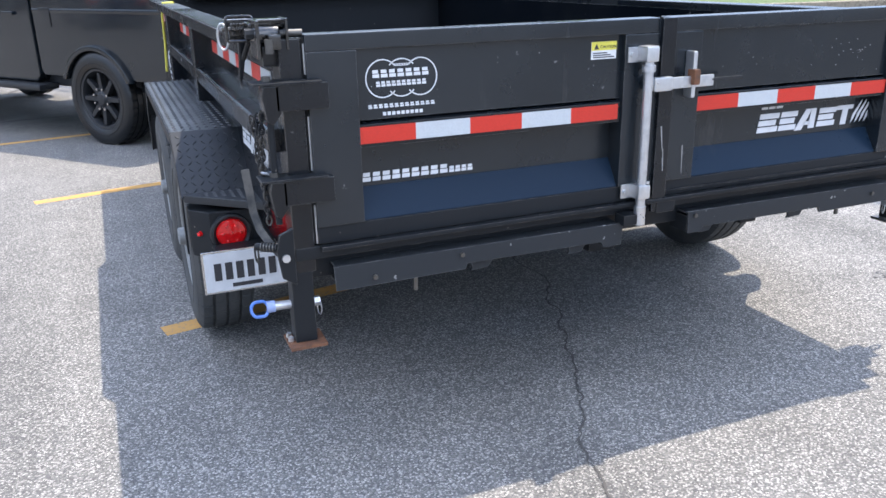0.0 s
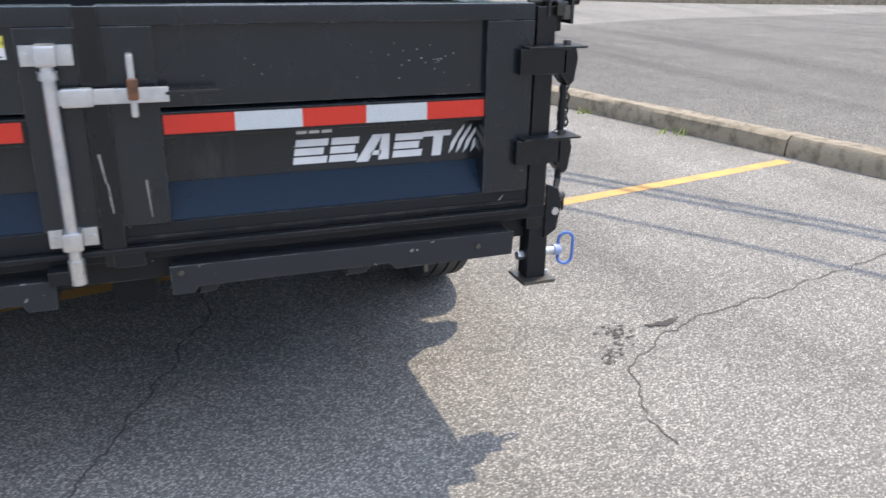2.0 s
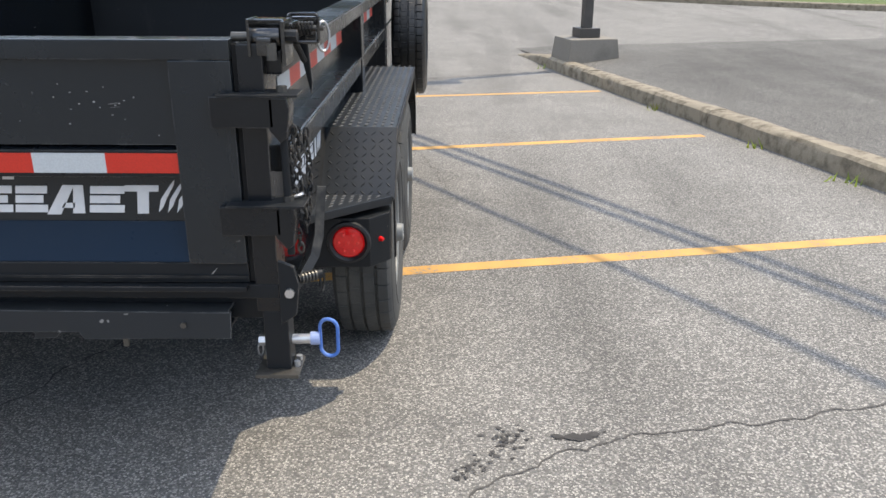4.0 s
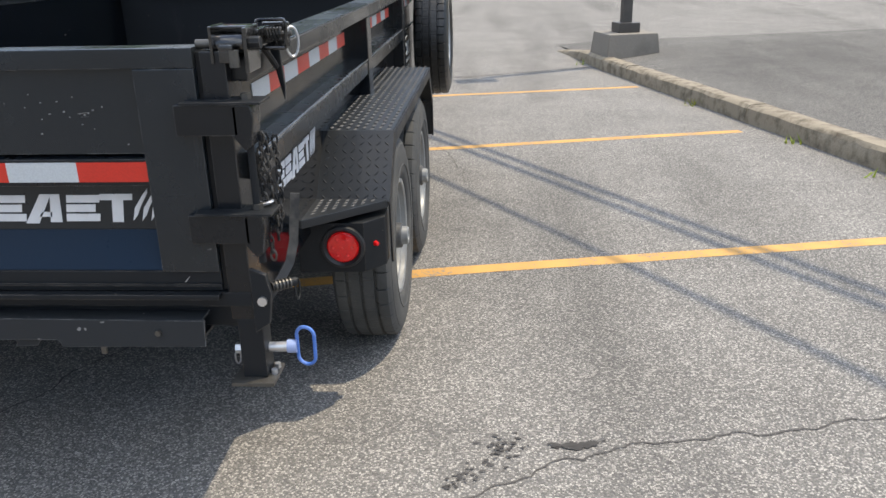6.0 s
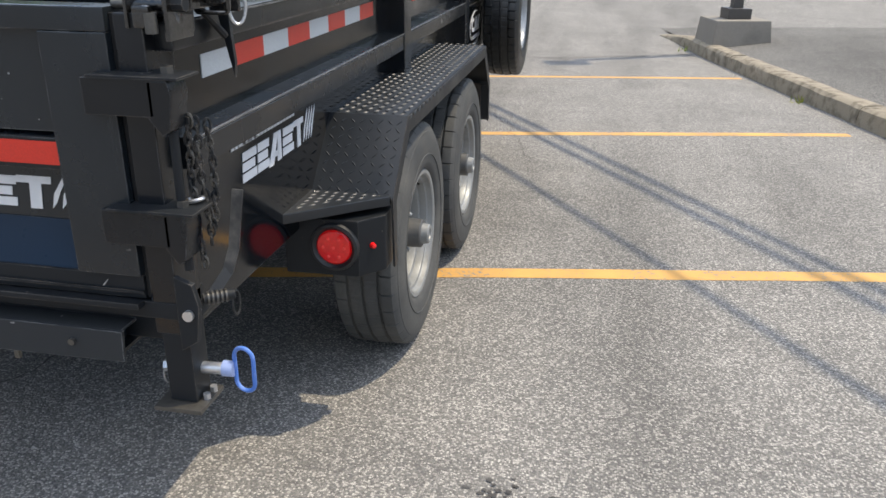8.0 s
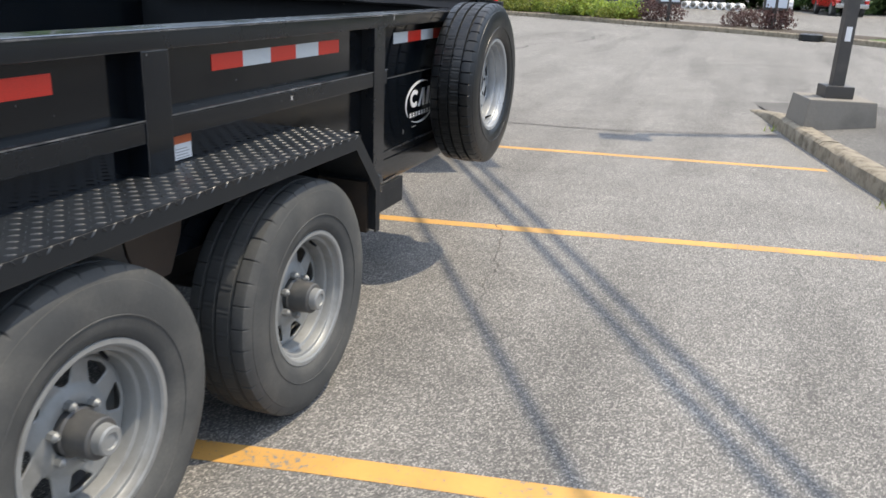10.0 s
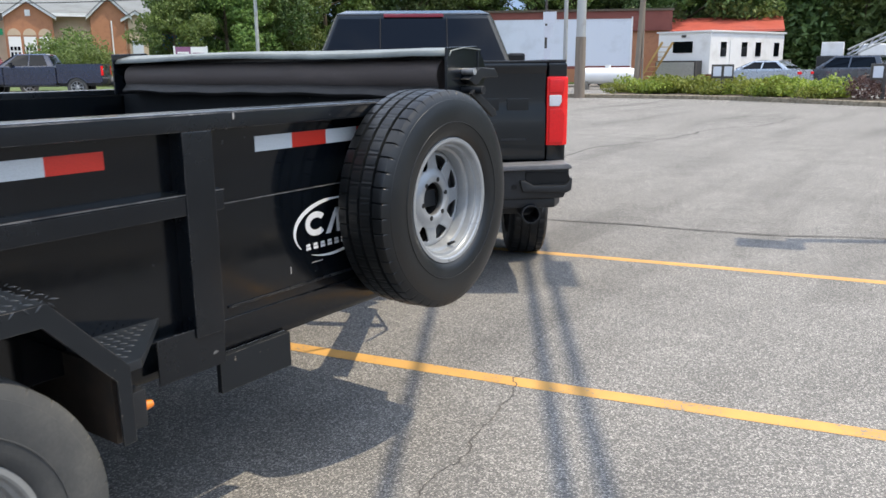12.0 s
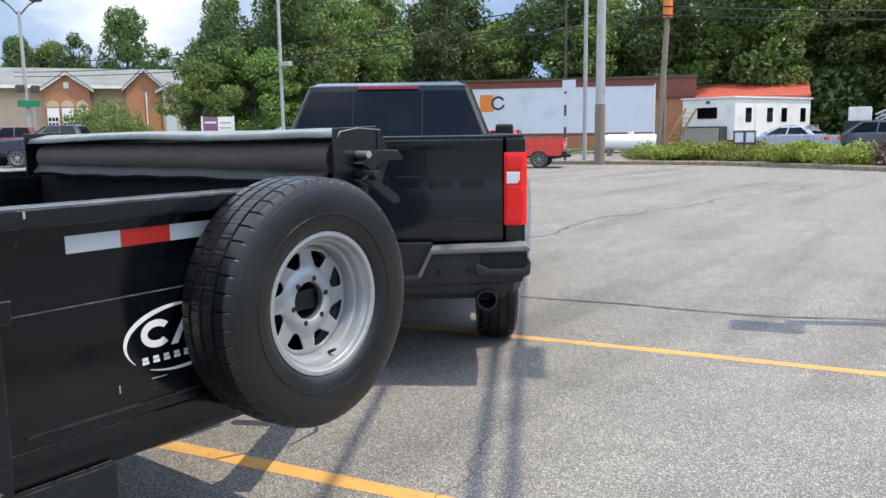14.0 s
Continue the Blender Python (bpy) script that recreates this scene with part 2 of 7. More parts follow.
BLACK_GLOSS = scratched("glossy_black_trailer_paint", (0.0022, 0.0035, 0.0054), (0.10, 0.098, 0.096), 0.12, 0.70, 0.0, 0.46, 0.7, 0.2, 0.03)
BLACK_GATE = scratched("dusty_black_gate_paint", (0.0098, 0.0140, 0.0180), (0.14, 0.138, 0.136), 0.25, 0.69, 0.10, 0.48, 0.85, 3.0)
BLACK_WORN = scratched("scuffed_black_steel", (0.0112, 0.0132, 0.0155), (0.16, 0.14, 0.12), 0.46, 0.67)
CARRIER = scratched("dusty_scuffed_channel", (0.025, 0.028, 0.031), (0.24, 0.235, 0.23), 0.5, 0.66)
# blue in the base colour stands for sky mirrored in the tilted plate
SKY_TINTED_BLACK = scratched("sky_tinted_black_paint", (0.0098, 0.0215, 0.0390), (0.10, 0.095, 0.09), 0.30, 0.72, 0.0, 0.10)
PLATE = scratched("black_diamond_plate", (0.0110, 0.0140, 0.0175), (0.06, 0.06, 0.06), 0.40, 0.73, 0.15, 0.5, 0.25)
RUST = surface("rusty_steel", (0.18, 0.075, 0.035), (0.06, 0.04, 0.03), 0.8, coarse=25.0, bump=0.4)
DIRTY = surface("mud_stained_steel", (0.045, 0.03, 0.02), (0.02, 0.018, 0.016), 0.6, coarse=4.0)
GALV = surface("galvanised_steel", (0.62, 0.63, 0.64), (0.42, 0.43, 0.44), 0.38, 0.85, coarse=14.0, fine=90.0)
SILVER = surface("silver_wheel_paint", (0.335, 0.352, 0.365), (0.24, 0.25, 0.256), 0.38, 0.40, coarse=6.0, fine=80.0, lo=0.5, hi=0.75)
DUSTY_SILVER = surface("dusty_wheel_paint", (0.255, 0.262, 0.258), (0.170, 0.168, 0.158), 0.5, 0.25, coarse=7.0)
HUB_STEEL = surface("dusty_hub_steel", (0.075, 0.076, 0.076), (0.13, 0.125, 0.115), 0.55, 0.2, coarse=12.0)
RUBBER = surface("tyre_rubber", (0.0046, 0.0058, 0.0068), (0.0100, 0.0112, 0.0120), 0.40, coarse=5.0, fine=120.0, lo=0.45, hi=0.75, bump=0.2)
RUBBER_DUSTY = surface("dusty_tyre_rubber", (0.044, 0.046, 0.046), (0.100, 0.098, 0.090), 0.78, coarse=4.5, fine=110.0, lo=0.42, hi=0.72, bump=0.25)
TAPE_R = reflector_material("red_reflective_tape", (0.62, 0.035, 0.02))
TAPE_W = reflector_material("white_reflective_tape", (0.54, 0.57, 0.58))
BARE = surface("dull_bare_steel", (0.11, 0.105, 0.095), (0.07, 0.065, 0.06), 0.42, 0.6, coarse=30.0)
WET_BLACK = surface("wet_looking_black_grease", (0.006, 0.006, 0.006), (0.02, 0.02, 0.02), 0.12, 0.0, coarse=40.0, coat=1.0, bump=0.5, fine=90.0, depth=0.004)
HANDLE_STEEL = surface("rubbed_handle_steel", (0.030, 0.030, 0.030), (0.13, 0.12, 0.105), 0.45, 0.2, coarse=16.0, lo=0.42, hi=0.62)
# lighter paint that carries the highlight on rail and fold edges
EDGE_GLINT = scratched("pale_edge_glint", (0.045, 0.047, 0.050), (0.25, 0.25, 0.25), 0.35, 0.62)
SCUFF = plain("scuffed_paint", (0.30, 0.29, 0.28), 0.7)
BLUE_PALE = plain("worn_blue_collar", (0.30, 0.38, 0.62), 0.4)
DECAL = plain("white_vinyl", (0.70, 0.71, 0.72), 0.4)
BLUE = surface("blue_pin_coating", (0.06, 0.17, 0.52), (0.18, 0.28, 0.6), 0.4, coarse=30.0)
RED_LENS = lens_material("red_lens", (0.80, 0.008, 0.010))
RED_LAMP = lens_material("bright_red_lamp", (0.85, 0.012, 0.016))
TRIM_GREY = surface("dusty_grey_plastic", (0.13, 0.13, 0.135), (0.19, 0.19, 0.19), 0.5, coarse=6.0)
DARK_RED = lens_material("unlit_dark_red_lens", (0.30, 0.03, 0.05))
DIODE = lens_material("clear_red_diode", (0.95, 0.05, 0.045))
AMBER_LENS = lens_material("amber_lens", (0.8, 0.22, 0.02))
CLEAR_LENS = lens_material("clear_lens", (0.75, 0.75, 0.76))
TARP = surface("woven_tarp", (0.060, 0.047, 0.042), (0.098, 0.080, 0.074), 0.8, coarse=5.0, fine=220.0, bump=0.3, stretch=(0.4, 3.0, 3.0))
TARP_HEM = surface("dark_tarp_hem", (0.016, 0.015, 0.015), (0.035, 0.032, 0.031), 0.6, coarse=9.0, fine=160.0, bump=0.3)
ALU = surface("worn_aluminium", (0.19, 0.21, 0.20), (0.13, 0.145, 0.14), 0.55, 0.1, coarse=6.0)
ORANGE_LABEL = plain("orange_label", (0.72, 0.16, 0.05), 0.45)
YELLOW_LABEL = plain("yellow_label", (0.75, 0.68, 0.10), 0.45)
PLATE_WHITE = plain("licence_plate_enamel", (0.66, 0.68, 0.70), 0.4)
INK = plain("dark_ink", (0.03, 0.03, 0.035), 0.5)
TRUCK_PAINT = surface("dark_grey_metallic_paint", (0.0078, 0.0112, 0.0140), (0.0115, 0.0150, 0.0178), 0.22, 0.0, coarse=1.5, coat=0.5, spec=0.3, bump=0.0)
TRUCK_BLACK = surface("black_plastic", (0.010, 0.0115, 0.0135), (0.020, 0.021, 0.0225), 0.50, coarse=8.0)
GLASS = plain("tinted_glass", (0.003, 0.004, 0.006), 0.05, 0.0, 0.0)
GLASS.node_tree.nodes["Principled BSDF"].inputs["Specular IOR Level"].default_value = 0.28
CHROME = plain("polished_steel", (0.55, 0.55, 0.55), 0.2, 1.0)
# near-black: shade put into the colour for gaps, holes, recesses and wheel wells
NEAR_BLACK = plain("door_seam", (0.004, 0.004, 0.004), 0.8)
BARK = surface("bark", (0.11, 0.085, 0.06), (0.06, 0.05, 0.04), 0.9, coarse=6.0, fine=30.0, bump=0.5, depth=0.02)
WOOD_POLE = surface("weathered_pole_wood", (0.22, 0.18, 0.14), (0.13, 0.11, 0.09), 0.85, coarse=2.0, fine=40.0, stretch=(6, 6, 0.4))
STEEL_POLE = surface("bronze_pole_paint", (0.055, 0.05, 0.045), (0.09, 0.08, 0.07), 0.5)
GREY_POLE = surface("grey_pole", (0.42, 0.43, 0.42), (0.3, 0.3, 0.29), 0.5, 0.3)
LEAF = leaf_material("oak_leaves", (0.075, 0.130, 0.030), (0.210, 0.300, 0.078))
LEAF_DARK = leaf_material("deep_green_leaves", (0.045, 0.090, 0.024), (0.130, 0.210, 0.060))
LEAF_LIME = leaf_material("yellow_green_juniper", (0.115, 0.165, 0.028), (0.33, 0.37, 0.06))
LEAF_PURPLE = leaf_material("purple_brown_barberry", (0.08, 0.045, 0.04), (0.16, 0.09, 0.075))
GRASS = surface("mown_grass", (0.075, 0.115, 0.026), (0.14, 0.155, 0.05), 0.9, coarse=0.6, fine=25.0, bump=0.6, depth=0.03)
MULCH = surface("dark_mulch", (0.06, 0.045, 0.032), (0.11, 0.09, 0.06), 0.95, coarse=4.0, fine=40.0, bump=0.6, depth=0.03)
WHITE_PAINT = surface("white_siding", (0.78, 0.78, 0.77), (0.6, 0.59, 0.56), 0.5, coarse=0.8)
TRAILER_WHITE = surface("white_trailer_skin", (0.62, 0.66, 0.72), (0.5, 0.53, 0.57), 0.4, coarse=0.8)
BRICK = surface("orange_brick", (0.42, 0.19, 0.10), (0.33, 0.15, 0.09), 0.85, coarse=3.0, fine=20.0)
TAN = surface("tan_block", (0.55, 0.43, 0.31), (0.46, 0.36, 0.26), 0.85, coarse=1.0)
ROOF_GREY = surface("grey_green_shingle", (0.17, 0.18, 0.175), (0.13, 0.135, 0.13), 0.85, coarse=0.8, fine=8.0)
ROOF_RED = surface("red_metal_roof", (0.45, 0.09, 0.06), (0.36, 0.08, 0.06), 0.5, coarse=0.7)
BAND_RED = surface("brick_red_fascia", (0.20, 0.055, 0.04), (0.15, 0.045, 0.035), 0.7, coarse=1.0)
STAIR_TAN = plain("rusty_yellow_steel", (0.42, 0.28, 0.10), 0.7)
ORANGE = plain("orange_plastic", (0.8, 0.22, 0.04), 0.5)
SIGN_GREEN = plain("green_sign", (0.01, 0.20, 0.10), 0.4)
SIGN_BLUE = plain("blue_plastic", (0.03, 0.18, 0.62), 0.5)
SIGN_PURPLE = plain("purple_sign", (0.25, 0.10, 0.20), 0.5)
WHITE = plain("white_gloss", (0.8, 0.8, 0.79), 0.35)
CAR_SILVER = surface("silver_blue_car_paint", (0.42, 0.48, 0.56), (0.38, 0.43, 0.5), 0.3, 0.5, coat=1.0, bump=0.0)
CAR_DARK = surface("slate_car_paint", (0.10, 0.11, 0.13), (0.08, 0.09, 0.11), 0.3, 0.4, coat=1.0, bump=0.0)
CAR_RED = surface("red_car_paint", (0.66, 0.030, 0.024), (0.58, 0.025, 0.02), 0.3, 0.0, coat=1.0, bump=0.0)
CAR_MAROON = surface("dark_red_car_paint", (0.16, 0.012, 0.012), (0.13, 0.010, 0.010), 0.3, 0.0, coat=1.0, bump=0.0)
CAR_BLUE = surface("navy_car_paint", (0.012, 0.020, 0.050), (0.010, 0.016, 0.040), 0.3, 0.2, coat=1.0, bump=0.0)
CAR_WHITE = surface("white_car_paint", (0.75, 0.75, 0.74), (0.66, 0.66, 0.64), 0.3, 0.0, coat=1.0, bump=0.0)

# ---- mesh tools ----
class Form:
    """Vertices and faces gathered for one mesh."""

    def __init__(self):
        self.v, self.f = [], []

    def add(self, verts, faces, m=None):
        k = len(self.v)
        self.v += [tuple(m @ Vector(p)) if m else tuple(p) for p in verts]
        self.f += [tuple(k + i for i in f) for f in faces]
        return self

    def box(self, x0, x1, y0, y1, z0, z1, m=None):
        x0, x1, y0, y1, z0, z1 = min(x0, x1), max(x0, x1), min(y0, y1), max(y0, y1), min(z0, z1), max(z0, z1)
        return self.add([(x, y, z) for z in (z0, z1) for y in (y0, y1) for x in (x0, x1)],
                        [(0, 2, 3, 1), (4, 5, 7, 6), (0, 1, 5, 4), (2, 6, 7, 3), (0, 4, 6, 2), (1, 3, 7, 5)], m)

    def prism(self, outline, axis, a, b, m=None):
        """A closed outline, given in the two axes other than axis, in order, from a to b along it."""
        def put(p, c):
            return {"x": (c, p[0], p[1]), "y": (p[0], c, p[1]), "z": (p[0], p[1], c)}[axis]
        n = len(outline)
        area = sum(outline[i][0] * outline[(i + 1) % n][1] - outline[(i + 1) % n][0] * outline[i][1] for i in range(n))
        if (area < 0) != (axis == "y") != (b < a):
            outline = outline[::-1]
        verts = [put(p, a) for p in outline] + [put(p, b) for p in outline]
        faces = [tuple(range(n))[::-1], tuple(range(n, 2 * n))] + [(i, (i + 1) % n, n + (i + 1) % n, n + i) for i in range(n)]
        return self.add(verts, faces, m)

    def rod(self, p, q, r, n=12, r2=None):
        p, q = Vector(p), Vector(q)
        t = (q - p).to_track_quat("Z", "Y").to_matrix()
        r2 = r if r2 is None else r2
        verts = []
        for c, rr in ((p, r), (q, r2)):
            verts += [c + t @ Vector((rr * math.cos(2 * math.pi * i / n), rr * math.sin(2 * math.pi * i / n), 0)) for i in range(n)]
        return self.add(verts, [(i, (i + 1) % n, n + (i + 1) % n, n + i) for i in range(n)] + [tuple(range(n))[::-1], tuple(range(n, 2 * n))])

    def tube(self, points, r, n=8, closed=False):
        pts = [Vector(p) for p in points]
        k = len(pts)
        base = len(self.v)
        up = Vector((0.13, 0.31, 0.94)).normalized()
        for i, p in enumerate(pts):
            a = pts[(i - 1) % k] if closed or i else p
            b = pts[(i + 1) % k] if closed or i < k - 1 else p
            d = (b - a).normalized()
            s = d.cross(up)
            if s.length < 1e-3:
                s = d.cross(Vector((1, 0, 0)))
            s.normalize()
            w = s.cross(d)
            for j in range(n):
                c = 2 * math.pi * j / n
                self.v.append(tuple(p + r * (math.cos(c) * s + math.sin(c) * w)))
        for i in range(k if closed else k - 1):
            for j in range(n):
                i2 = (i + 1) % k
                self.f.append((base + i * n + j, base + i * n + (j + 1) % n, base + i2 * n + (j + 1) % n, base + i2 * n + j))
        if not closed:
            self.f.append(tuple(base + j for j in range(n))[::-1])
            self.f.append(tuple(base + (k - 1) * n + j for j in range(n)))
        return self

    def lathe(self, profile, n=64, m=None, closed=False, ripple=None):
        """Profile of (radius, along), turned about the x axis. ripple(i, j) gives a change of radius."""
        base, k = len(self.v), len(profile)
        for i in range(n):
            c, s = math.cos(2 * math.pi * i / n), math.sin(2 * math.pi * i / n)
            for j, (r, a) in enumerate(profile):
                rr = r + (ripple(i, j) if ripple else 0)
                p = Vector((a, rr * c, rr * s))
                self.v.append(tuple(m @ p if m else p))
        for i in range(n):
            i2 = (i + 1) % n
            for j in range(k if closed else k - 1):
                j2 = (j + 1) % k
                self.f.append((base + i * k + j, base + i * k + j2, base + i2 * k + j2, base + i2 * k + j))
        return self

    def sheet(self, rows):
        """A grid of points, row by row."""
        base, k = len(self.v), len(rows[0])
        for r in rows:
            self.v += [tuple(p) for p in r]
        for i in range(len(rows) - 1):
            for j in range(k - 1):
                self.f.append((base + i * k + j, base + i * k + j + 1, base + (i + 1) * k + j + 1, base + (i + 1) * k + j))
        return self


PLACE = {}


def even_normals(me):
    """Area-weighted normals, so that flat faces stay flat beside their rounded edges."""
    bm = bmesh.new()
    bm.from_mesh(me)
    bm.verts.ensure_lookup_table()
    acc = []
    for face in bm.faces:
        for loop in face.loops:
            seen, todo, total = {face}, [face], Vector()
            while todo:
                f = todo.pop()
                total += f.normal * f.calc_area()
                for e in f.edges:
                    if e.smooth and loop.vert in e.verts:
                        for g in e.link_faces:
                            if g not in seen:
                                seen.add(g)
                                todo.append(g)
            acc.append(total.normalized() if total.length > 1e-12 else face.normal.copy())
    bm.free()
    me.normals_split_custom_set(acc)


def mesh_of(name, form, material, bevel=0.0, smooth=True, m=None, angle=35):
    me = bpy.data.meshes.new(name)
    inv = m.inverted() if m else None
    me.from_pydata([tuple(inv @ Vector(p)) for p in form.v] if inv else form.v, [], form.f)
    bm = bmesh.new()
    bm.from_mesh(me)
    bmesh.ops.recalc_face_normals(bm, faces=bm.faces)
    if bevel:
        edges = [e for e in bm.edges if len(e.link_faces) == 2 and e.calc_face_angle(0) > radians(40)]
        bmesh.ops.bevel(bm, geom=edges, offset=bevel, segments=2, profile=0.6, affect="EDGES", clamp_overlap=True)
    bm.to_mesh(me)
    bm.free()
    if smooth:
        me.shade_smooth()
        me.set_sharp_from_angle(angle=radians(angle))
    me.materials.append(material)
    if bevel and smooth:
        even_normals(me)
    return me


def thing(name, x, y, z, label, category, group="", turn=0.0):
    """An empty at the base of a thing; its parts are built in the world's axes, or in its own if it is turned."""
    ob = new(name)
    ob.empty_display_size = 0.2
    ob.matrix_world = pose(x, y, z, 0, 0, turn)
    PLACE[ob] = pose(x, y, z, 0, 0, turn)
    return tagged(ob, label, category, group)


def part(name, form, material, parent, label="", bevel=0.0, smooth=True, own=False, angle=35):
    """One mesh under a thing or a part. own: the form is already in the thing's own axes."""
    me = mesh_of(name, form, material, bevel, smooth, None if own else PLACE[parent], angle)
    ob = new(name, me)
    ob.parent = parent
    PLACE[ob] = PLACE[parent]
    return tagged(ob, label)


def single(name, form, material, label, category, group="", kind="", bevel=0.0, smooth=True, at=None):
    """A thing, or a piece of the setting, of one mesh."""
    m = Matrix.Translation(at) if at else None
    ob = new(name, mesh_of(name, form, material, bevel, smooth, m))
    if at:
        ob.location = at
    PLACE[ob] = m or Matrix.Identity(4)
    return tagged(ob, label, category, group, kind)


# ---- the lie of the land ----
COS, SIN = 0.980, 0.200          # the stalls' lines run along (COS, SIN)


def lot(u, v):
    return (COS * u - SIN * v, SIN * u + COS * v)


def ease(a, b, x):
    t = min(1.0, max(0.0, (x - a) / (b - a)))
    return t * t * (3 - 2 * t)


def ground(x, y):
    v = -SIN * x + COS * y
    u = COS * x + SIN * y
    if v < 2:
        z = 0.0
    elif v < 10.2:
        z = -0.0195 * (v - 2)
    else:
        z = -0.16 + 0.16 * ease(10.2, 20.0, v)
    return z


def kerbside(u, v):
    """Height of the raised asphalt behind the kerb."""
    x, y = lot(u, v)
    k = ease(13.4, 10.4, v) * ease(6.6, 7.2, u)
    return ground(x, y) + k * (0.16 + 0.05 * (u - 7) * ease(24, 7, u)) - 0.004


xs = np.unique(np.concatenate([np.array([-1500, -700, -300, -150, -90]), np.arange(-60, -20, 4.0), np.arange(-20, 24, 0.5), np.arange(24, 64, 4.0), np.array([90, 150, 300, 700, 1500])]))
ys = np.unique(np.concatenate([np.array([-1500, -700, -300, -100, -40, -20]), np.arange(-10, 26, 0.5), np.arange(26, 90, 4.0), np.array([120, 200, 400, 800, 1500])]))
single("ground", Form().sheet([[(x, y, ground(x, y)) for x in xs] for y in ys]), ASPHALT,
       "weathered grey asphalt parking lot with speckled aggregate", "ground", kind="structure")

# raised asphalt behind the kerb
us, vs = np.arange(7.0, 40.1, 0.75), np.arange(-20, 14.1, 0.6)
single("pavement", Form().sheet([[(*lot(u, v), kerbside(u, v)) for u in us] for v in vs]), ASPHALT_OLD,
       "raised darker asphalt sloping up behind the kerb", "pavement", kind="structure")

# kerb, in cast lengths
kerb = tagged(new("kerb"), "worn concrete kerb stained brown and green", "kerb", kind="structure")
PLACE[kerb] = Matrix.Identity(4)
random.seed(5)
edges_v = [-9.0, -5.9, -2.8, 0.25, 3.3, 6.35, 9.4, 11.2]
for a, b in zip(edges_v, edges_v[1:]):
    f = Form()
    rows = []
    steps = np.linspace(a + 0.006, b - 0.006, 14)
    for v in steps:
        x, y = lot(6.86, v)
        z = ground(x, y)
        j = [random.uniform(-0.006, 0.006) for _ in range(8)]
        section = [(6.84 + j[0], -0.12), (6.845 + j[1], 0.05), (6.855 + j[2], 0.125 + j[3]), (6.885, 0.152 + j[4]), (6.95, 0.158 + j[5]), (7.035, 0.155 + j[6]), (7.05, 0.12), (7.05, -0.12)]
        rows.append([(*lot(u, v), z + h) for u, h in section])
    f.sheet(rows)
    for r, rev in ((rows[0], 0), (rows[-1], 1)):
        f.add(r, [tuple(range(8))[::-1] if rev else tuple(range(8))])
    part("kerb_stone", f, CONCRETE, kerb)
f = Form()
rows = []
for v in np.linspace(11.21, 12.35, 8):
    s = (v - 11.21) / 1.14
    x, y = lot(6.86, v)
    z = ground(x, y)
    drop = 1 - 0.85 * s
    section = [(6.84 + 0.02 * s, -0.12), (6.845 + 0.06 * s, 0.05 * drop), (6.855 + 0.08 * s, 0.125 * drop), (6.885 + 0.1 * s, 0.152 * drop), (7.0 + 0.02 * s, 0.158 * drop), (7.05, 0.155 * drop), (7.06, 0.12 * drop), (7.06, -0.12)]
    rows.append([(*lot(u - 0.1 * s * s, v), z + h) for u, h in section])
f.sheet(rows).add(rows[0], [tuple(range(8))]).add(rows[-1], [tuple(range(8))[::-1]])
part("kerb_stone", f, CONCRETE, kerb)

# weeds at the kerb's foot
random.seed(9)
for v0 in (2.2, 4.3, 5.4, 7.3, 10.9):
    f = Form()
    cx, cy = lot(6.80, v0)
    for _ in range(16):
        px, py = cx + random.gauss(0, 0.07), cy + random.gauss(0, 0.07)
        h, a = random.uniform(0.02, 0.09), random.uniform(0, 6.28)
        w = 0.009
        f.add([(px - w * math.cos(a), py - w * math.sin(a), ground(px, py)), (px + w * math.cos(a), py + w * math.sin(a), ground(px, py)),
               (px + random.gauss(0, 0.03), py + random.gauss(0, 0.03), ground(px, py) + h)], [(0, 1, 2)])
    single("weed_tuft", f, LEAF_LIME, "small yellow-green weeds growing at the kerb foot", "weeds", "weeds along the kerb", kind="stuff", at=(cx, cy, ground(cx, cy)))


# painted lines
def ribbon(points, half, lift=0.004, rough=0.0):
    """A narrow strip over the ground along points (x, y)."""
    f, rows = Form(), []
    for i, (x, y) in enumerate(points):
        a, b = points[max(0, i - 1)], points[min(len(points) - 1, i + 1)]
        dx, dy = b[0] - a[0], b[1] - a[1]
        n = math.hypot(dx, dy)
        w1, w2 = half + random.uniform(-rough, rough), half + random.uniform(-rough, rough)
        p, q = (x - dy / n * w1, y + dx / n * w1), (x + dy / n * w2, y - dx / n * w2)
        rows.append([(*p, ground(*p) + lift), (*q, ground(*q) + lift)])
    return f.sheet(rows)


random.seed(3)
for v, u0, u1 in ((0.46, 0.7, 6.82), (3.21, 0.72, 6.82), (5.97, 0.62, 6.82), (8.71, -5.5, 6.80)):
    pts = [lot(u, v + 0.012 * math.sin(1.3 * u + v)) for u in np.arange(u0, u1, 0.25)]
    single("parking_line", ribbon(pts, 0.052, 0.0016, 0.003), LINE, "worn yellow parking stall line on asphalt", "parking line", "stall lines", "structure")
single("seam", ribbon([lot(u, 10.21 + 0.185 * max(0.0, u - 4.8) + 0.03 * math.sin(2.1 * u) + 0.01 * math.sin(7 * u)) for u in np.arange(-6, 7.2, 0.1)], 0.013, 0.009, 0.009), CRACK,
       "dark joint between two asphalt surfaces", "asphalt joint", kind="structure")


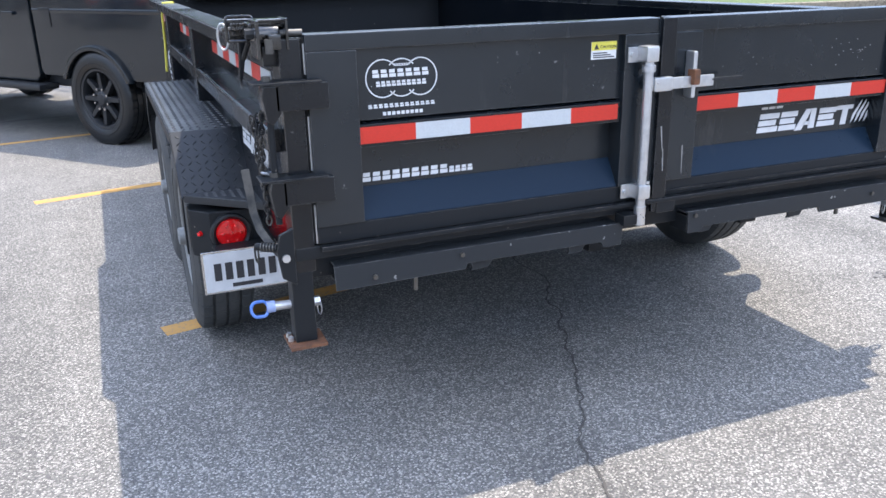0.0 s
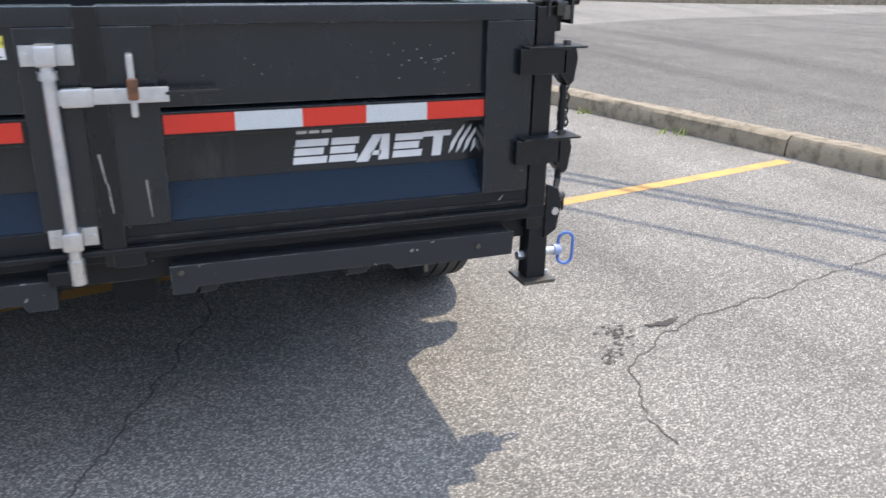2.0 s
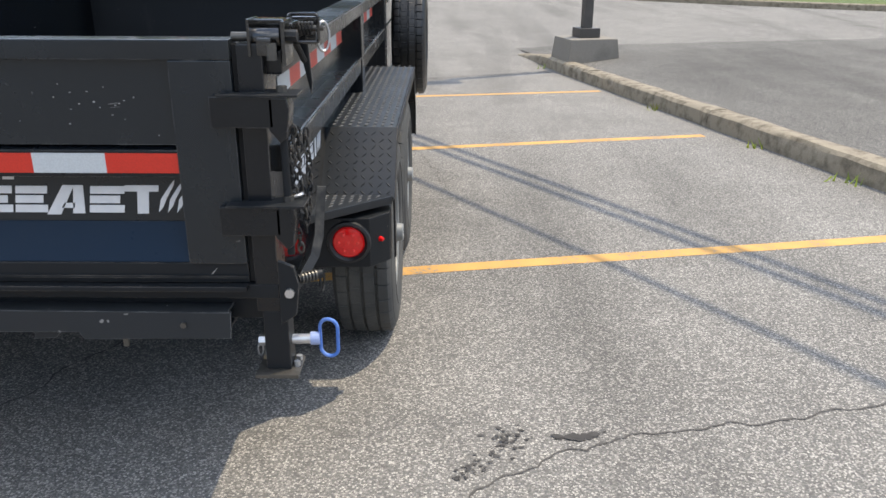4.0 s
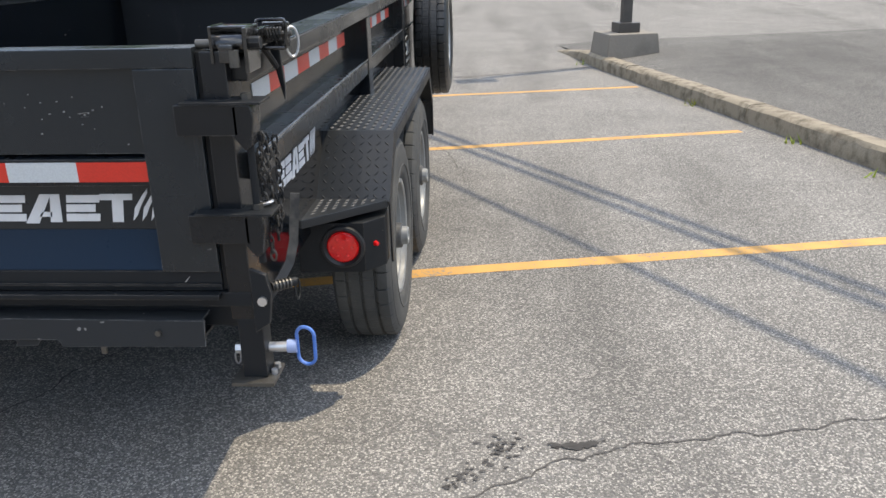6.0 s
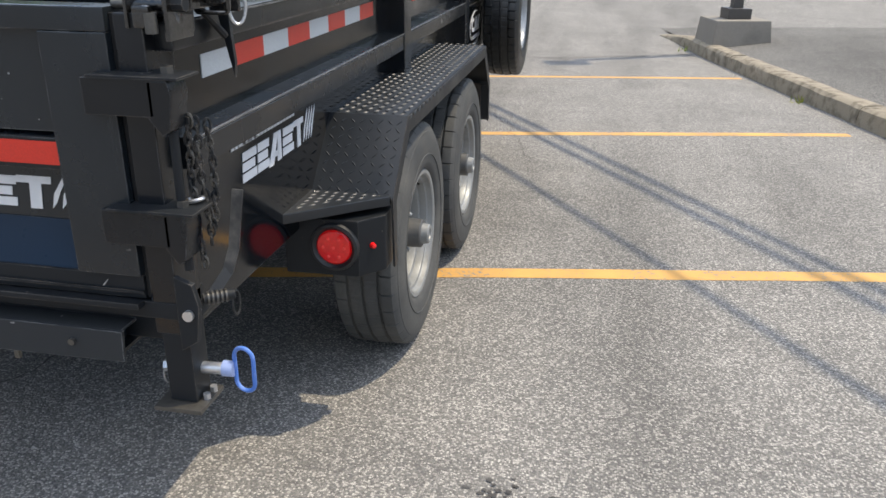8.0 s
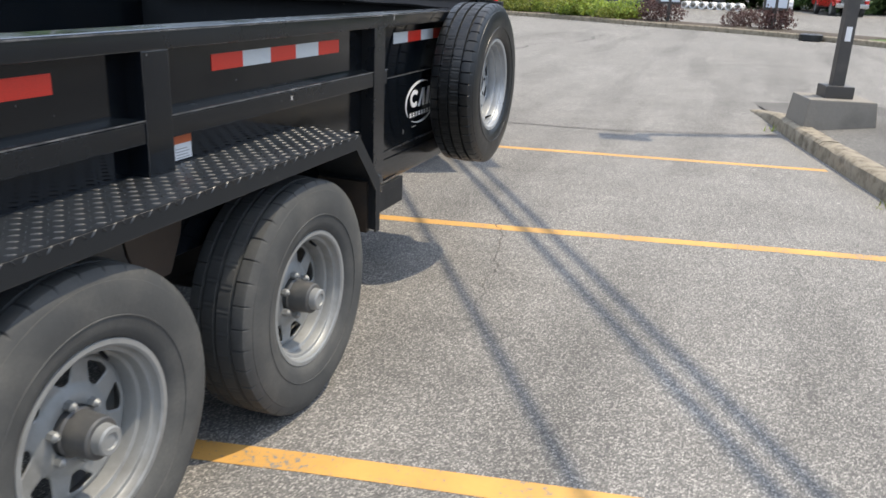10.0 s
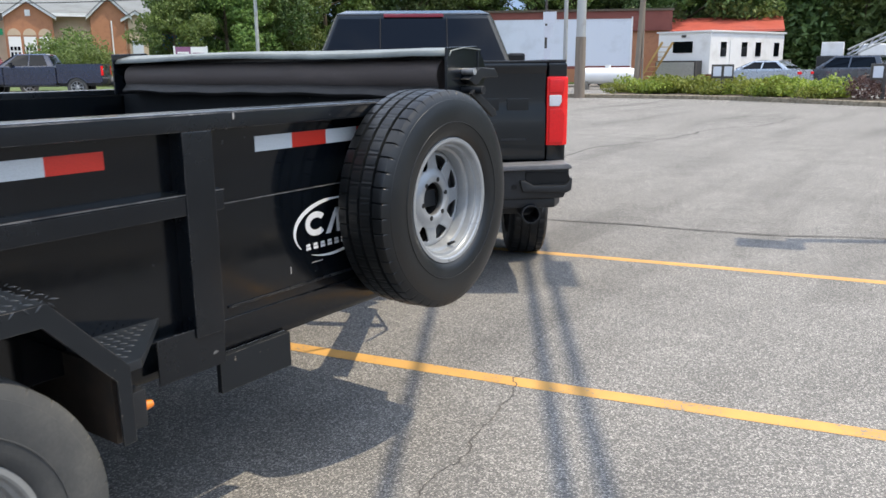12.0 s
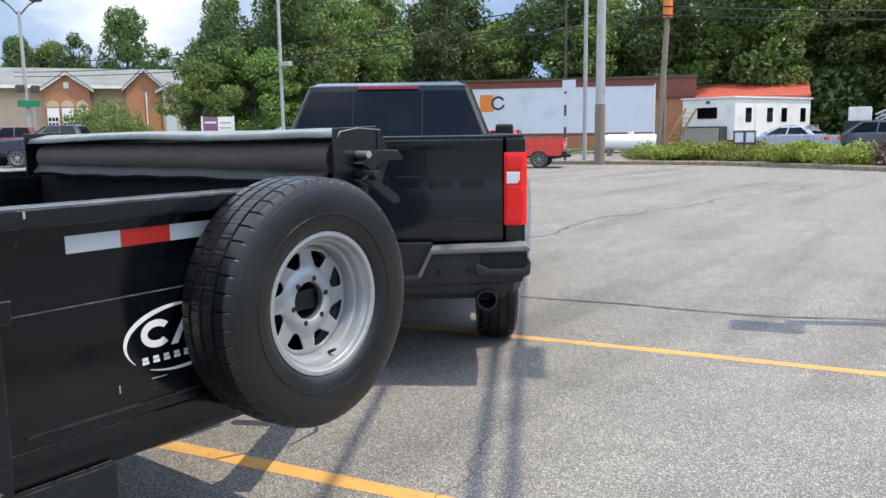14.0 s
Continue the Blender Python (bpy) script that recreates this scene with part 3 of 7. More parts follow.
def crack(points, half, label, seed):
    random.seed(seed)
    pts = [Vector((*p, 0)) for p in points]
    for _ in range(4):
        out = []
        for a, b in zip(pts, pts[1:]):
            d = b - a
            s = Vector((-d.y, d.x, 0)) * random.uniform(-0.14, 0.14)
            out += [a, (a + b) / 2 + s]
        pts = out + [pts[-1]]
    single("asphalt_crack", ribbon([(p.x, p.y) for p in pts], half, 0.003, half * 0.7), CRACK, label, "crack", "cracks in the asphalt", "structure")


crack([(1.95, 3.7), (1.80, 3.23), (1.66, 2.85), (1.56, 2.53), (1.44, 2.26), (1.30, 2.01), (1.18, 1.78), (1.12, 1.57), (1.0, 1.2)], 0.0036, "thin dark crack in shaded asphalt", 1)
crack([(3.02, 1.72), (3.08, 2.02), (3.22, 2.24), (3.40, 2.36), (3.56, 2.41), (3.79, 2.47), (4.14, 2.54), (4.45, 2.62), (5.2, 2.88), (6.2, 3.12)], 0.0030, "thin branching crack in sunlit asphalt", 2)
crack([(3.06, 5.35), (3.0, 5.67), (2.95, 6.0), (2.86, 6.37), (2.75, 6.68), (2.62, 7.2), (2.47, 7.72)], 0.0022, "thin crack crossing a stall line", 4)
crack([(-1.3, 12.6), (-1.05, 14.1), (-0.73, 17.5), (-0.2, 21.5), (0.29, 25.5)], 0.028, "long sealed crack across the far lot", 6)
random.seed(8)
f = Form()
for k in range(90):
    cluster, lift = random.random(), 0.0024 + 0.00003 * k
    if cluster < 0.30:
        t = random.random()
        cx, cy, r = 3.38 + 0.17 * t + random.gauss(0, 0.010), 2.425 + 0.035 * t + random.gauss(0, 0.008), random.uniform(0.006, 0.016)
    elif cluster < 0.62:
        cx, cy, r = random.gauss(3.25, 0.030), random.gauss(2.435, 0.028), random.uniform(0.004, 0.012)
    else:
        t = random.random()
        cx, cy, r = 3.09 + 0.15 * t + random.gauss(0, 0.015), 2.24 + 0.14 * t + random.gauss(0, 0.022), random.uniform(0.003, 0.010)
    n = 9
    f.add([(cx + r * random.uniform(0.5, 1.7) * math.cos(6.28 * i / n), cy + r * random.uniform(0.4, 1.0) * math.sin(6.28 * i / n), lift + ground(cx, cy)) for i in range(n)], [tuple(range(n))])
single("oil_stain", f, STAIN, "dark spatter of oil on asphalt", "stain", kind="structure")

# ---- wheels ----
def tyre_form(r, width, rim_r, m, seg=720, lug=11, tread=True):
    """A tyre about the x axis: bead, sidewall with a raised ring, shoulder, four ribs cut across by narrow slots."""
    w = width / 2
    h = r - rim_r
    side = [(rim_r - 0.012, 0.72), (rim_r + 0.004, 0.80), (rim_r + 0.012, 0.86), (rim_r + 0.10 * h, 0.915), (rim_r + 0.22 * h, 0.962), (rim_r + 0.345 * h, 0.985), (rim_r + 0.350 * h, 1.008), (rim_r + 0.362 * h, 1.008), (rim_r + 0.368 * h, 0.990),
            (rim_r + 0.50 * h, 1.0), (rim_r + 0.62 * h, 0.992), (rim_r + 0.72 * h, 0.968), (rim_r + 0.80 * h, 0.935), (rim_r + 0.805 * h, 0.922), (rim_r + 0.87 * h, 0.890), (r - 0.014, 0.845), (r - 0.006, 0.80)]
    prof = [(a, -w * b) for a, b in side]
    base = len(prof)
    top = []
    for c in (-0.44, 0.0, 0.44):
        drop = 0.006 * abs(c)
        top += [(r - drop, w * (c - 0.055)), (r - 0.010 - drop, w * (c - 0.035)), (r - 0.010 - drop, w * (c + 0.035)), (r - drop, w * (c + 0.055))]
    prof = prof + [(r - 0.0035, -w * 0.73)] + top + [(r - 0.0035, w * 0.73)] + [(a, w * b) for a, b in side[::-1]]
    first, last = base - 2, len(prof) - base + 1
    ribs = {}
    for j in range(first, last + 1):
        ribs[j] = 0 if j <= base + 1 else (1 if j <= base + 5 else (2 if j <= base + 9 else 3))

    def ripple(i, j):
        if not tread or j < first or j > last:
            return 0.0
        if ribs[j] in (0, 3):
            return (-0.004 if j in (first, last) else -0.006) if (i + ribs[j] * 3) % lug == 0 else 0.0
        return -0.0035 if (i + 4 * (j - first)) % lug < 2 else 0.0
    return Form().lathe(prof, seg, m, ripple=ripple)


def rim_form(rr, m, seg=64):
    """Barrel of a steel wheel, open to +x, with lip and drop centre."""
    prof = [(rr + 0.006, 0.086), (rr + 0.012, 0.092), (rr + 0.010, 0.098), (rr - 0.002, 0.098), (rr - 0.0075, 0.094), (rr - 0.010, 0.080), (rr - 0.013, 0.076), (rr - 0.0215, 0.0745), (rr - 0.0235, 0.070), (rr - 0.026, 0.050), (rr - 0.0345, 0.046), (rr - 0.037, 0.040), (rr - 0.040, 0.0),
            (rr - 0.036, -0.05), (rr - 0.016, -0.07), (rr + 0.008, -0.085), (rr + 0.008, -0.08), (rr - 0.006, -0.06), (rr - 0.026, -0.04), (rr - 0.030, 0.0), (rr - 0.024, 0.03), (rr - 0.008, 0.055), (rr - 0.002, 0.08)]
    return Form().lathe(prof, seg, m, closed=True)


def disc_form(rr, m, face=0.012, holes=8, hub_r=0.062):
    """The flat centre of a steel wheel, with rounded three-cornered vents cut through it and a raised seat round the hub."""
    rings = [(hub_r - 0.001, face - 0.010, 0), (hub_r, face + 0.009, 0), (hub_r + 0.004, face + 0.012, 0), (0.088, face + 0.012, 0), (0.100, face + 0.003, 0), (0.109, face, 0.040), (0.1115, face, 0.105), (0.117, face, 0.140),
             (0.148, face, 0.235), (0.1540, face, 0.228), (0.157, face, 0.190), (0.159, face, 0.02), (rr - 0.044, face - 0.001, 0), (rr - 0.039, face - 0.006, 0), (rr - 0.0375, face - 0.03, 0)]
    first, last = 5, 10
    f = Form()
    for h in range(holes):
        mid, half = 2 * math.pi * (h + 0.5) / holes, math.pi / holes
        base = len(f.v)
        for r, a, hw in rings:
            hw = max(hw, 0.012)
            for k in range(13):
                t = (k - 6) / 6
                skew = 0.05 * (r - 0.13) / 0.02 if hw > 0.02 else 0.0
                ang = mid + (math.copysign(hw + (half - hw) * (abs(t) - 1 / 3) * 1.5, t) if abs(t) >= 1 / 3 else hw * t * 3) + skew * (1 - abs(t))
                f.v.append(tuple(m @ Vector((a, r * math.cos(ang), r * math.sin(ang)))))
        for i in range(len(rings) - 1):
            for k in range(12):
                if first <= i <= last and 4 <= k <= 7:
                    continue
                f.f.append((base + i * 13 + k, base + i * 13 + k + 1, base + (i + 1) * 13 + k + 1, base + (i + 1) * 13 + k))
    return f


def weld(ob, thick):
    bm = bmesh.new()
    bm.from_mesh(ob.data)
    bmesh.ops.remove_doubles(bm, verts=bm.verts, dist=0.0004)
    bmesh.ops.recalc_face_normals(bm, faces=bm.faces)
    bm.to_mesh(ob.data)
    bm.free()
    ob.data.shade_smooth()
    ob.data.set_sharp_from_angle(angle=radians(40))
    mod = ob.modifiers.new("thickness", "SOLIDIFY")
    mod.thickness, mod.offset = thick, 0


def trailer_wheel(parent, x, y, z, side, clean=False, hub=True, lug=20):
    """A steel trailer wheel and tyre whose outer face looks to side (+1 or -1)."""
    m = Matrix.Translation((x, y, z)) @ (Matrix.Identity(4) if side > 0 else Matrix.Rotation(math.pi, 4, "Z"))
    m = m @ Matrix.Rotation(0.3 + y, 4, "X")
    rubber, silver = (RUBBER, SILVER) if clean else (RUBBER_DUSTY, DUSTY_SILVER)
    w = part("wheel", rim_form(0.212, m), silver, parent, "silver steel wheel with eight three-cornered vents")
    part("tyre", tyre_form(0.388, 0.225, 0.214, m, 720, lug), rubber, w, "black trailer tyre with ribbed tread" if clean else "dusty black trailer tyre with ribbed tread")
    d = part("wheel_disc", disc_form(0.212, m), silver, w)
    weld(d, 0.005)
    for i in range(6):
        a = 2 * math.pi * i / 6 + 0.26
        c = Vector((0.024, 0.071 * math.cos(a), 0.071 * math.sin(a)))
        if hub:
            nut = Form().rod(m @ c, m @ (c + Vector((0.020, 0, 0))), 0.0125, 6).rod(m @ (c + Vector((0.019, 0, 0))), m @ (c + Vector((0.028, 0, 0))), 0.0115, 10, 0.005)
            part("lug_nut", nut, DUSTY_SILVER, w)
        else:
            # near-black plug, slightly proud, paints the dark inside the bolt hole
            part("bolt_hole", Form().rod(m @ (c + Vector((-0.004, 0, 0))), m @ (c + Vector((0.0034, 0, 0))), 0.0088, 14), NEAR_BLACK, w)
    if hub:
        part("hub", Form().lathe([(0.0, 0.104), (0.045, 0.104), (0.049, 0.100), (0.050, 0.080), (0.052, 0.040), (0.0575, 0.036), (0.0575, -0.05), (0.0, -0.05)], 32, m), HUB_STEEL, w, "dusty dark wheel hub")
        part("hub_cap", Form().lathe([(0.0, 0.124), (0.018, 0.124), (0.020, 0.1285), (0.030, 0.1285), (0.034, 0.125), (0.036, 0.104), (0.040, 0.102), (0.040, 0.096), (0.0, 0.096)], 32, m), DUSTY_SILVER, w, "grey metal grease cap")
    else:
        part("hub_bore", Form().lathe([(0.0620, 0.020), (0.0625, -0.06), (0.0, -0.062)], 32, m), NEAR_BLACK, w)
    m = m @ Matrix.Rotation((-1.75 if clean else 0.65) - y, 4, "X")
    part("valve_stem", Form().rod(m @ Vector((0.030, 0.186, 0.03)), m @ Vector((0.066, 0.170, 0.034)), 0.0055, 8).rod(m @ Vector((0.064, 0.171, 0.034)), m @ Vector((0.076, 0.1655, 0.035)), 0.0042, 8), TRUCK_BLACK, w, "black rubber valve stem")
    return w


# ---- the trailer ----
MID = 1.53                       # the trailer's middle line
R_OUT, Y0, Y1 = 2.645, 2.05, 6.36
trailer = thing("dump_trailer", MID, 4.0, 0.0, "black steel tandem-axle dump trailer with closed barn-door tailgate", "trailer")


def mx(x, side):
    """x on the right side, mirrored for side -1."""
    return x if side > 0 else 2 * MID - x


def sbox(f, side, x0, x1, y0, y1, z0, z1):
    return f.box(mx(x0, side), mx(x1, side), y0, y1, z0, z1)


# bed: floor, front wall
part("bed_floor", Form().box(mx(2.62, -1), 2.62, Y0 + 0.03, Y1 - 0.02, 0.63, 0.66), BLACK_WORN, trailer)
part("front_wall", Form().box(mx(2.62, -1), 2.62, Y1 - 0.045, Y1, 0.60, 1.26), BLACK_WORN, trailer, bevel=0.004)
for side in (1, -1):
    wall = part("side_wall", Form().prism([(mx(2.646, side), 0.60), (mx(2.648, side), 0.965), (mx(2.648, side), 1.19), (mx(2.572, side), 1.19), (mx(2.572, side), 0.60)], "y", Y0 - 0.01, Y1), BLACK_GLOSS, trailer, "glossy black steel side wall with ribs")
    part("top_rail", sbox(Form(), side, 2.600, 2.702, Y0 - 0.02, Y1 + 0.02, 1.170, 1.222), BLACK, trailer, bevel=0.008)
    part("mid_rail", Form().prism([(mx(2.60, side), 0.942), (mx(2.70, side), 0.948), (mx(2.70, side), 1.0), (mx(2.692, side), 1.008), (mx(2.64, side), 1.012)], "y", Y0 + 0.02, 5.115), BLACK, trailer, bevel=0.004)
    for ya, yb, zb in ((3.675, 3.775, 0.80), (4.985, 5.085, 0.60)):
        part("stake_post", sbox(Form(), side, 2.601, 2.704, ya, yb, zb, 1.172), BLACK, wall, bevel=0.005)
    # front panel and rub strip under it
    part("front_panel", sbox(Form(), side, 2.601, 2.654, 5.060, Y1, 0.585, 0.955), BLACK_GLOSS, wall, bevel=0.004)
    part("rub_strip", Form().prism([(mx(2.652, side), 0.640), (mx(2.6595, side), 0.642), (mx(2.6595, side), 0.648), (mx(2.652, side), 0.650)], "y", 5.14, Y1), BLACK, wall)
    part("side_sill", Form().prism([(mx(2.60, side), 0.50), (mx(2.640, side), 0.50), (mx(2.660, side), 0.53), (mx(2.660, side), 0.612), (mx(2.60, side), 0.612)], "y", 4.72, 6.30), BLACK_GLOSS, wall, bevel=0.004)
    # thin pale strips draw the highlight along rails and fold
    part("worn_edge", sbox(Form(), side, 2.6985, 2.7012, Y0 + 0.02, 5.115, 1.0035, 1.0065), EDGE_GLINT, wall)
    part("worn_edge", sbox(Form(), side, 2.6520, 2.6556, 5.100, Y1, 0.9530, 0.9560), EDGE_GLINT, wall)
    part("worn_edge", sbox(Form(), side, 2.7005, 2.7036, Y0, Y1, 1.2145, 1.2175), EDGE_GLINT, wall)
    for k in range(9):
        part("paint_chip", sbox(Form(), side, 2.642, 2.6458, 5.085 + 0.031 * k, 5.108 + 0.031 * k + 0.006 * (k % 3), 0.507, 0.5105 + 0.001 * (k % 2)), SCUFF, wall)
    for y, z, dy, dz in ((5.40, 0.690, 0.004, 0.022), (5.16, 1.196, 0.006, 0.018), (4.36, 0.972, 0.012, 0.014), (5.50, 0.705, 0.05, 0.003), (5.12, 0.953, 0.04, 0.003)):
        x = 2.7045 if z > 1.1 else (2.7012 if z > 0.96 else 2.6548)
        part("paint_scratch", sbox(Form(), side, x - 0.001, x, y, y + max(0.003, dy), z, z + max(0.003, dz)), SCUFF, wall)
    # frame rail and step plate
    part("frame_rail", sbox(Form(), side, 2.18, 2.26, 2.30, 6.5, 0.44, 0.60), BLACK_WORN, trailer, bevel=0.006)
    part("step_plate", sbox(Form(), side, 2.655, 2.675, 5.08, 5.365, 0.395, 0.51), BLACK_WORN, trailer, bevel=0.004)
for y in (2.6, 3.0, 3.75, 4.45, 5.1, 5.8):
    part("cross_member", Form().box(mx(2.24, -1), 2.24, y - 0.03, y + 0.03, 0.47, 0.59), BLACK_WORN, trailer)
for y in (3.275, 4.21):
    part("axle", Form().rod((mx(2.72, -1), y, 0.37), (2.72, y, 0.37), 0.045, 14), BLACK_WORN, trailer)

# coupling in front of the bed
tongue = part("tongue", Form().prism([(0.75, 6.36), (0.86, 6.36), (1.42, 7.18), (1.70, 7.18), (2.20, 6.36), (2.31, 6.36), (1.72, 7.32), (1.40, 7.32)], "z", 0.42, 0.56), BLACK_WORN, trailer, bevel=0.006)
part("coupler", Form().box(1.49, 1.65, 7.24, 7.46, 0.44, 0.53), BLACK_WORN, tongue, bevel=0.02)
part("jack_post", Form().rod((1.80, 7.0, 0.12), (1.80, 7.0, 0.95), 0.04, 14), BLACK_WORN, tongue)
part("battery_box", Form().box(1.15, 1.62, 6.45, 6.85, 0.56, 0.92), BLACK_WORN, trailer, bevel=0.015)
part("safety_chain", Form().tube([(1.9, 6.5, 0.42), (2.0, 6.8, 0.30), (1.95, 7.0, 0.26), (1.7, 7.3, 0.42)], 0.009, 6), GALV, tongue)


# ---- tread plate ----
def lozenges(f, origin, du, dv, normal, nu, nv, step, skip=None):
    """Raised bars of tread plate, laid criss-cross over a plane."""
    du, dv, normal = Vector(du).normalized(), Vector(dv).normalized(), Vector(normal).normalized()
    o = Vector(origin)
    for i in range(nu):
        for j in range(nv):
            c = o + du * step * (i + 0.5) + dv * step * (j + 0.5)
            a = (du + dv).normalized() if (i + j) % 2 == 0 else (du - dv).normalized()
            b = normal.cross(a)
            L, W, H = step * 0.42, step * 0.085, 0.0024
            base = [c - a * L, c - a * L * 0.3 + b * W, c + a * L * 0.3 + b * W, c + a * L, c + a * L * 0.3 - b * W, c - a * L * 0.3 - b * W]
            up = [c - a * L * 0.45 + normal * H, c + a * L * 0.45 + normal * H]
            f.add(base + up, [(0, 1, 6), (1, 2, 7, 6), (2, 3, 7), (3, 4, 7), (4, 5, 6, 7), (5, 0, 6)])
    return f


for side in (1, -1):
    xi, xo = 2.622, 2.884
    fender = part("fender", Form().prism([(2.790, 0.670), (2.794, 0.665), (2.979, 0.856), (4.475, 0.856), (4.645, 0.664), (4.645, 0.48), (4.652, 0.48), (4.652, 0.668), (4.478, 0.862), (2.975, 0.862)], "x", mx(xi, side), mx(xo, side)), PLATE, trailer, "black diamond-plate fender over both wheels", smooth=True)
    lip = Form().prism([(2.787, 0.665), (2.800, 0.46), (2.826, 0.46), (2.826, 0.650), (2.990, 0.812), (4.462, 0.812), (4.618, 0.640), (4.620, 0.48), (4.654, 0.48), (4.654, 0.668), (4.478, 0.862), (2.975, 0.862)], "x", mx(xo - 0.004, side), mx(xo + 0.003, side))
    part("fender_skirt", lip, BLACK_WORN, fender, bevel=0.0015)
    t = Form()
    s = 0.0280
    lozenges(t, (mx(xi + 0.004, side), 2.980, 0.862), (side, 0, 0), (0, 1, 0), (0, 0, 1), 9, 55, s)
    lozenges(t, (mx(xi + 0.004, side), 2.793, 0.673), (side, 0, 0), (0, 0.185, 0.192), (0, -0.192, 0.185), 9, 9, s)
    lozenges(t, (mx(xi + 0.004, side), 4.480, 0.862), (side, 0, 0), (0, 0.174, -0.194), (0, 0.194, 0.174), 9, 9, s)
    lozenges(t, (mx(xo + 0.003, side), 2.990, 0.842), (0, 1, 0), (0, 0, 1), (side, 0, 0), 54, 1, s)
    part("tread_pattern", t, PLATE, fender, smooth=False)
    tagged(fender.children[-1], kind="stuff")
    # wedge step and lamp box behind the fender
    st = Form().prism([(mx(2.622, side), 2.555), (mx(2.622, side), 2.850), (mx(2.878, side), 2.850), (mx(2.878, side), 2.785)], "z", 0.650, 0.678)
    step = part("step", st, PLATE, trailer, "triangular black diamond-plate step", bevel=0.004)
    t = Form()
    for i in range(9):
        for j in range(9):
            px, py = 2.626 + 0.0276 * i, 2.570 + 0.0279 * j
            lim = 2.555 + (px - 2.622) * 0.927 + 0.022
            if lim < py < 2.772:
                lozenges(t, (mx(px, side), py, 0.678), (side, 0, 0), (0, 1, 0), (0, 0, 1), 1, 1, 0.0285)
    part("tread_pattern", t, PLATE, step, smooth=False)
    tagged(step.children[-1], kind="stuff")
    lamp_box = part("lamp_box", Form().prism([(mx(2.600, side), 2.685), (mx(2.812, side), 2.692), (mx(2.872, side), 2.762), (mx(2.872, side), 2.850), (mx(2.600, side), 2.850)], "z", 0.465, 0.632), BLACK_WORN, trailer, bevel=0.008)
    part("lamp_grommet", Form().lathe([(0.050, -0.002), (0.060, -0.012), (0.068, -0.010), (0.071, 0.0), (0.071, 0.03)], 36, Matrix.Translation((mx(2.744, side), 2.690, 0.553)) @ Matrix.Rotation(math.pi / 2 + side * 0.0, 4, "Z")), TRUCK_BLACK, lamp_box)
    part("tail_lens", Form().lathe([(0.0, -0.011), (0.030, -0.0105), (0.046, -0.008), (0.052, -0.002), (0.052, 0.02)], 36, Matrix.Translation((mx(2.744, side), 2.690, 0.553)) @ Matrix.Rotation(math.pi / 2, 4, "Z")), RED_LENS, lamp_box, "round red tail lamp lens")
    for q in range(7):
        a, rr = 2 * math.pi * q / 6, (0.030 if q < 6 else 0.0)
        part("lamp_diode", Form().lathe([(0.0, -0.0045), (0.004, -0.0035), (0.0055, 0.0)], 10, Matrix.Translation((mx(2.744, side) + rr * math.cos(a), 2.6805, 0.553 + rr * math.sin(a))) @ Matrix.Rotation(math.pi / 2, 4, "Z")), DIODE, lamp_box)
    part("marker_lens", Form().lathe([(0.0, -0.011), (0.0065, -0.009), (0.009, 0.0), (0.009, 0.02)], 20, Matrix.Translation((mx(2.843, side), 2.725, 0.552)) @ Matrix.Rotation(math.atan2(0.65, -0.76 * side), 4, "Z")), RED_LENS, lamp_box, "small red marker lamp")
    st = Form().prism([(mx(2.622, side), 4.640), (mx(2.622, side), 4.930), (mx(2.880, side), 4.690), (mx(2.882, side), 4.640)], "z", 0.650, 0.674)
    front_step = part("front_step", st, PLATE, trailer, "triangular black diamond-plate step before the fender", bevel=0.004)
    t = Form()
    for i in range(8):
        for j in range(9):
            px, py = 2.625 + 0.0285 * i, 4.655 + 0.0285 * j
            if py + 0.032 < 4.930 - (px + 0.0285 - 2.622) * 0.98:
                lozenges(t, (mx(px, side), py, 0.674), (side, 0, 0), (0, 1, 0), (0, 0, 1), 1, 1, 0.0285)
    part("tread_pattern", t, PLATE, front_step, smooth=False)
    tagged(front_step.children[-1], kind="stuff")
    part("post_gusset", sbox(Form(), side, 2.690, 2.697, 4.86, 5.085, 0.50, 0.628), BLACK, trailer, bevel=0.002)
    part("front_marker", sbox(Form(), side, 2.785, 2.854, 4.664, 4.710, 0.49, 0.585), TRUCK_BLACK, fender, bevel=0.004)
    part("amber_lens", Form().lathe([(0.0, 0.028), (0.010, 0.025), (0.014, 0.0)], 18, Matrix.Translation((mx(2.838, side), 4.708, 0.535)) @ Matrix.Rotation(math.pi / 2, 4, "Z")), AMBER_LENS, fender, "small amber marker lamp")
    part("inner_guard", sbox(Form(), side, 2.46, 2.845, 4.628, 4.652, 0.47, 0.66), DIRTY, fender)
    part("hanger_plate", Form().prism([(3.60, 0.80), (3.63, 0.66), (3.68, 0.56), (3.79, 0.56), (3.84, 0.66), (3.87, 0.80)], "x", mx(2.640, side), mx(2.652, side)), DIRTY, fender, "mud-stained plate between the wheels", bevel=0.004)
    part("wheel_well", sbox(Form(), side, 2.46, 2.50, 2.92, 4.62, 0.45, 0.80), BLACK_WORN, fender)
    for y in (3.275, 4.21):
        trailer_wheel(trailer, mx(2.757, side), y, 0.372 + (0.012 if y < 4 else -0.004), side)

# spare wheel on the right wall
spare = trailer_wheel(trailer, 2.805, 5.952, 0.872, 1, clean=True, hub=False, lug=15)
part("spare_carrier", Form().box(2.69, 2.80, 5.90, 6.00, 0.84, 0.90), BLACK_WORN, trailer)

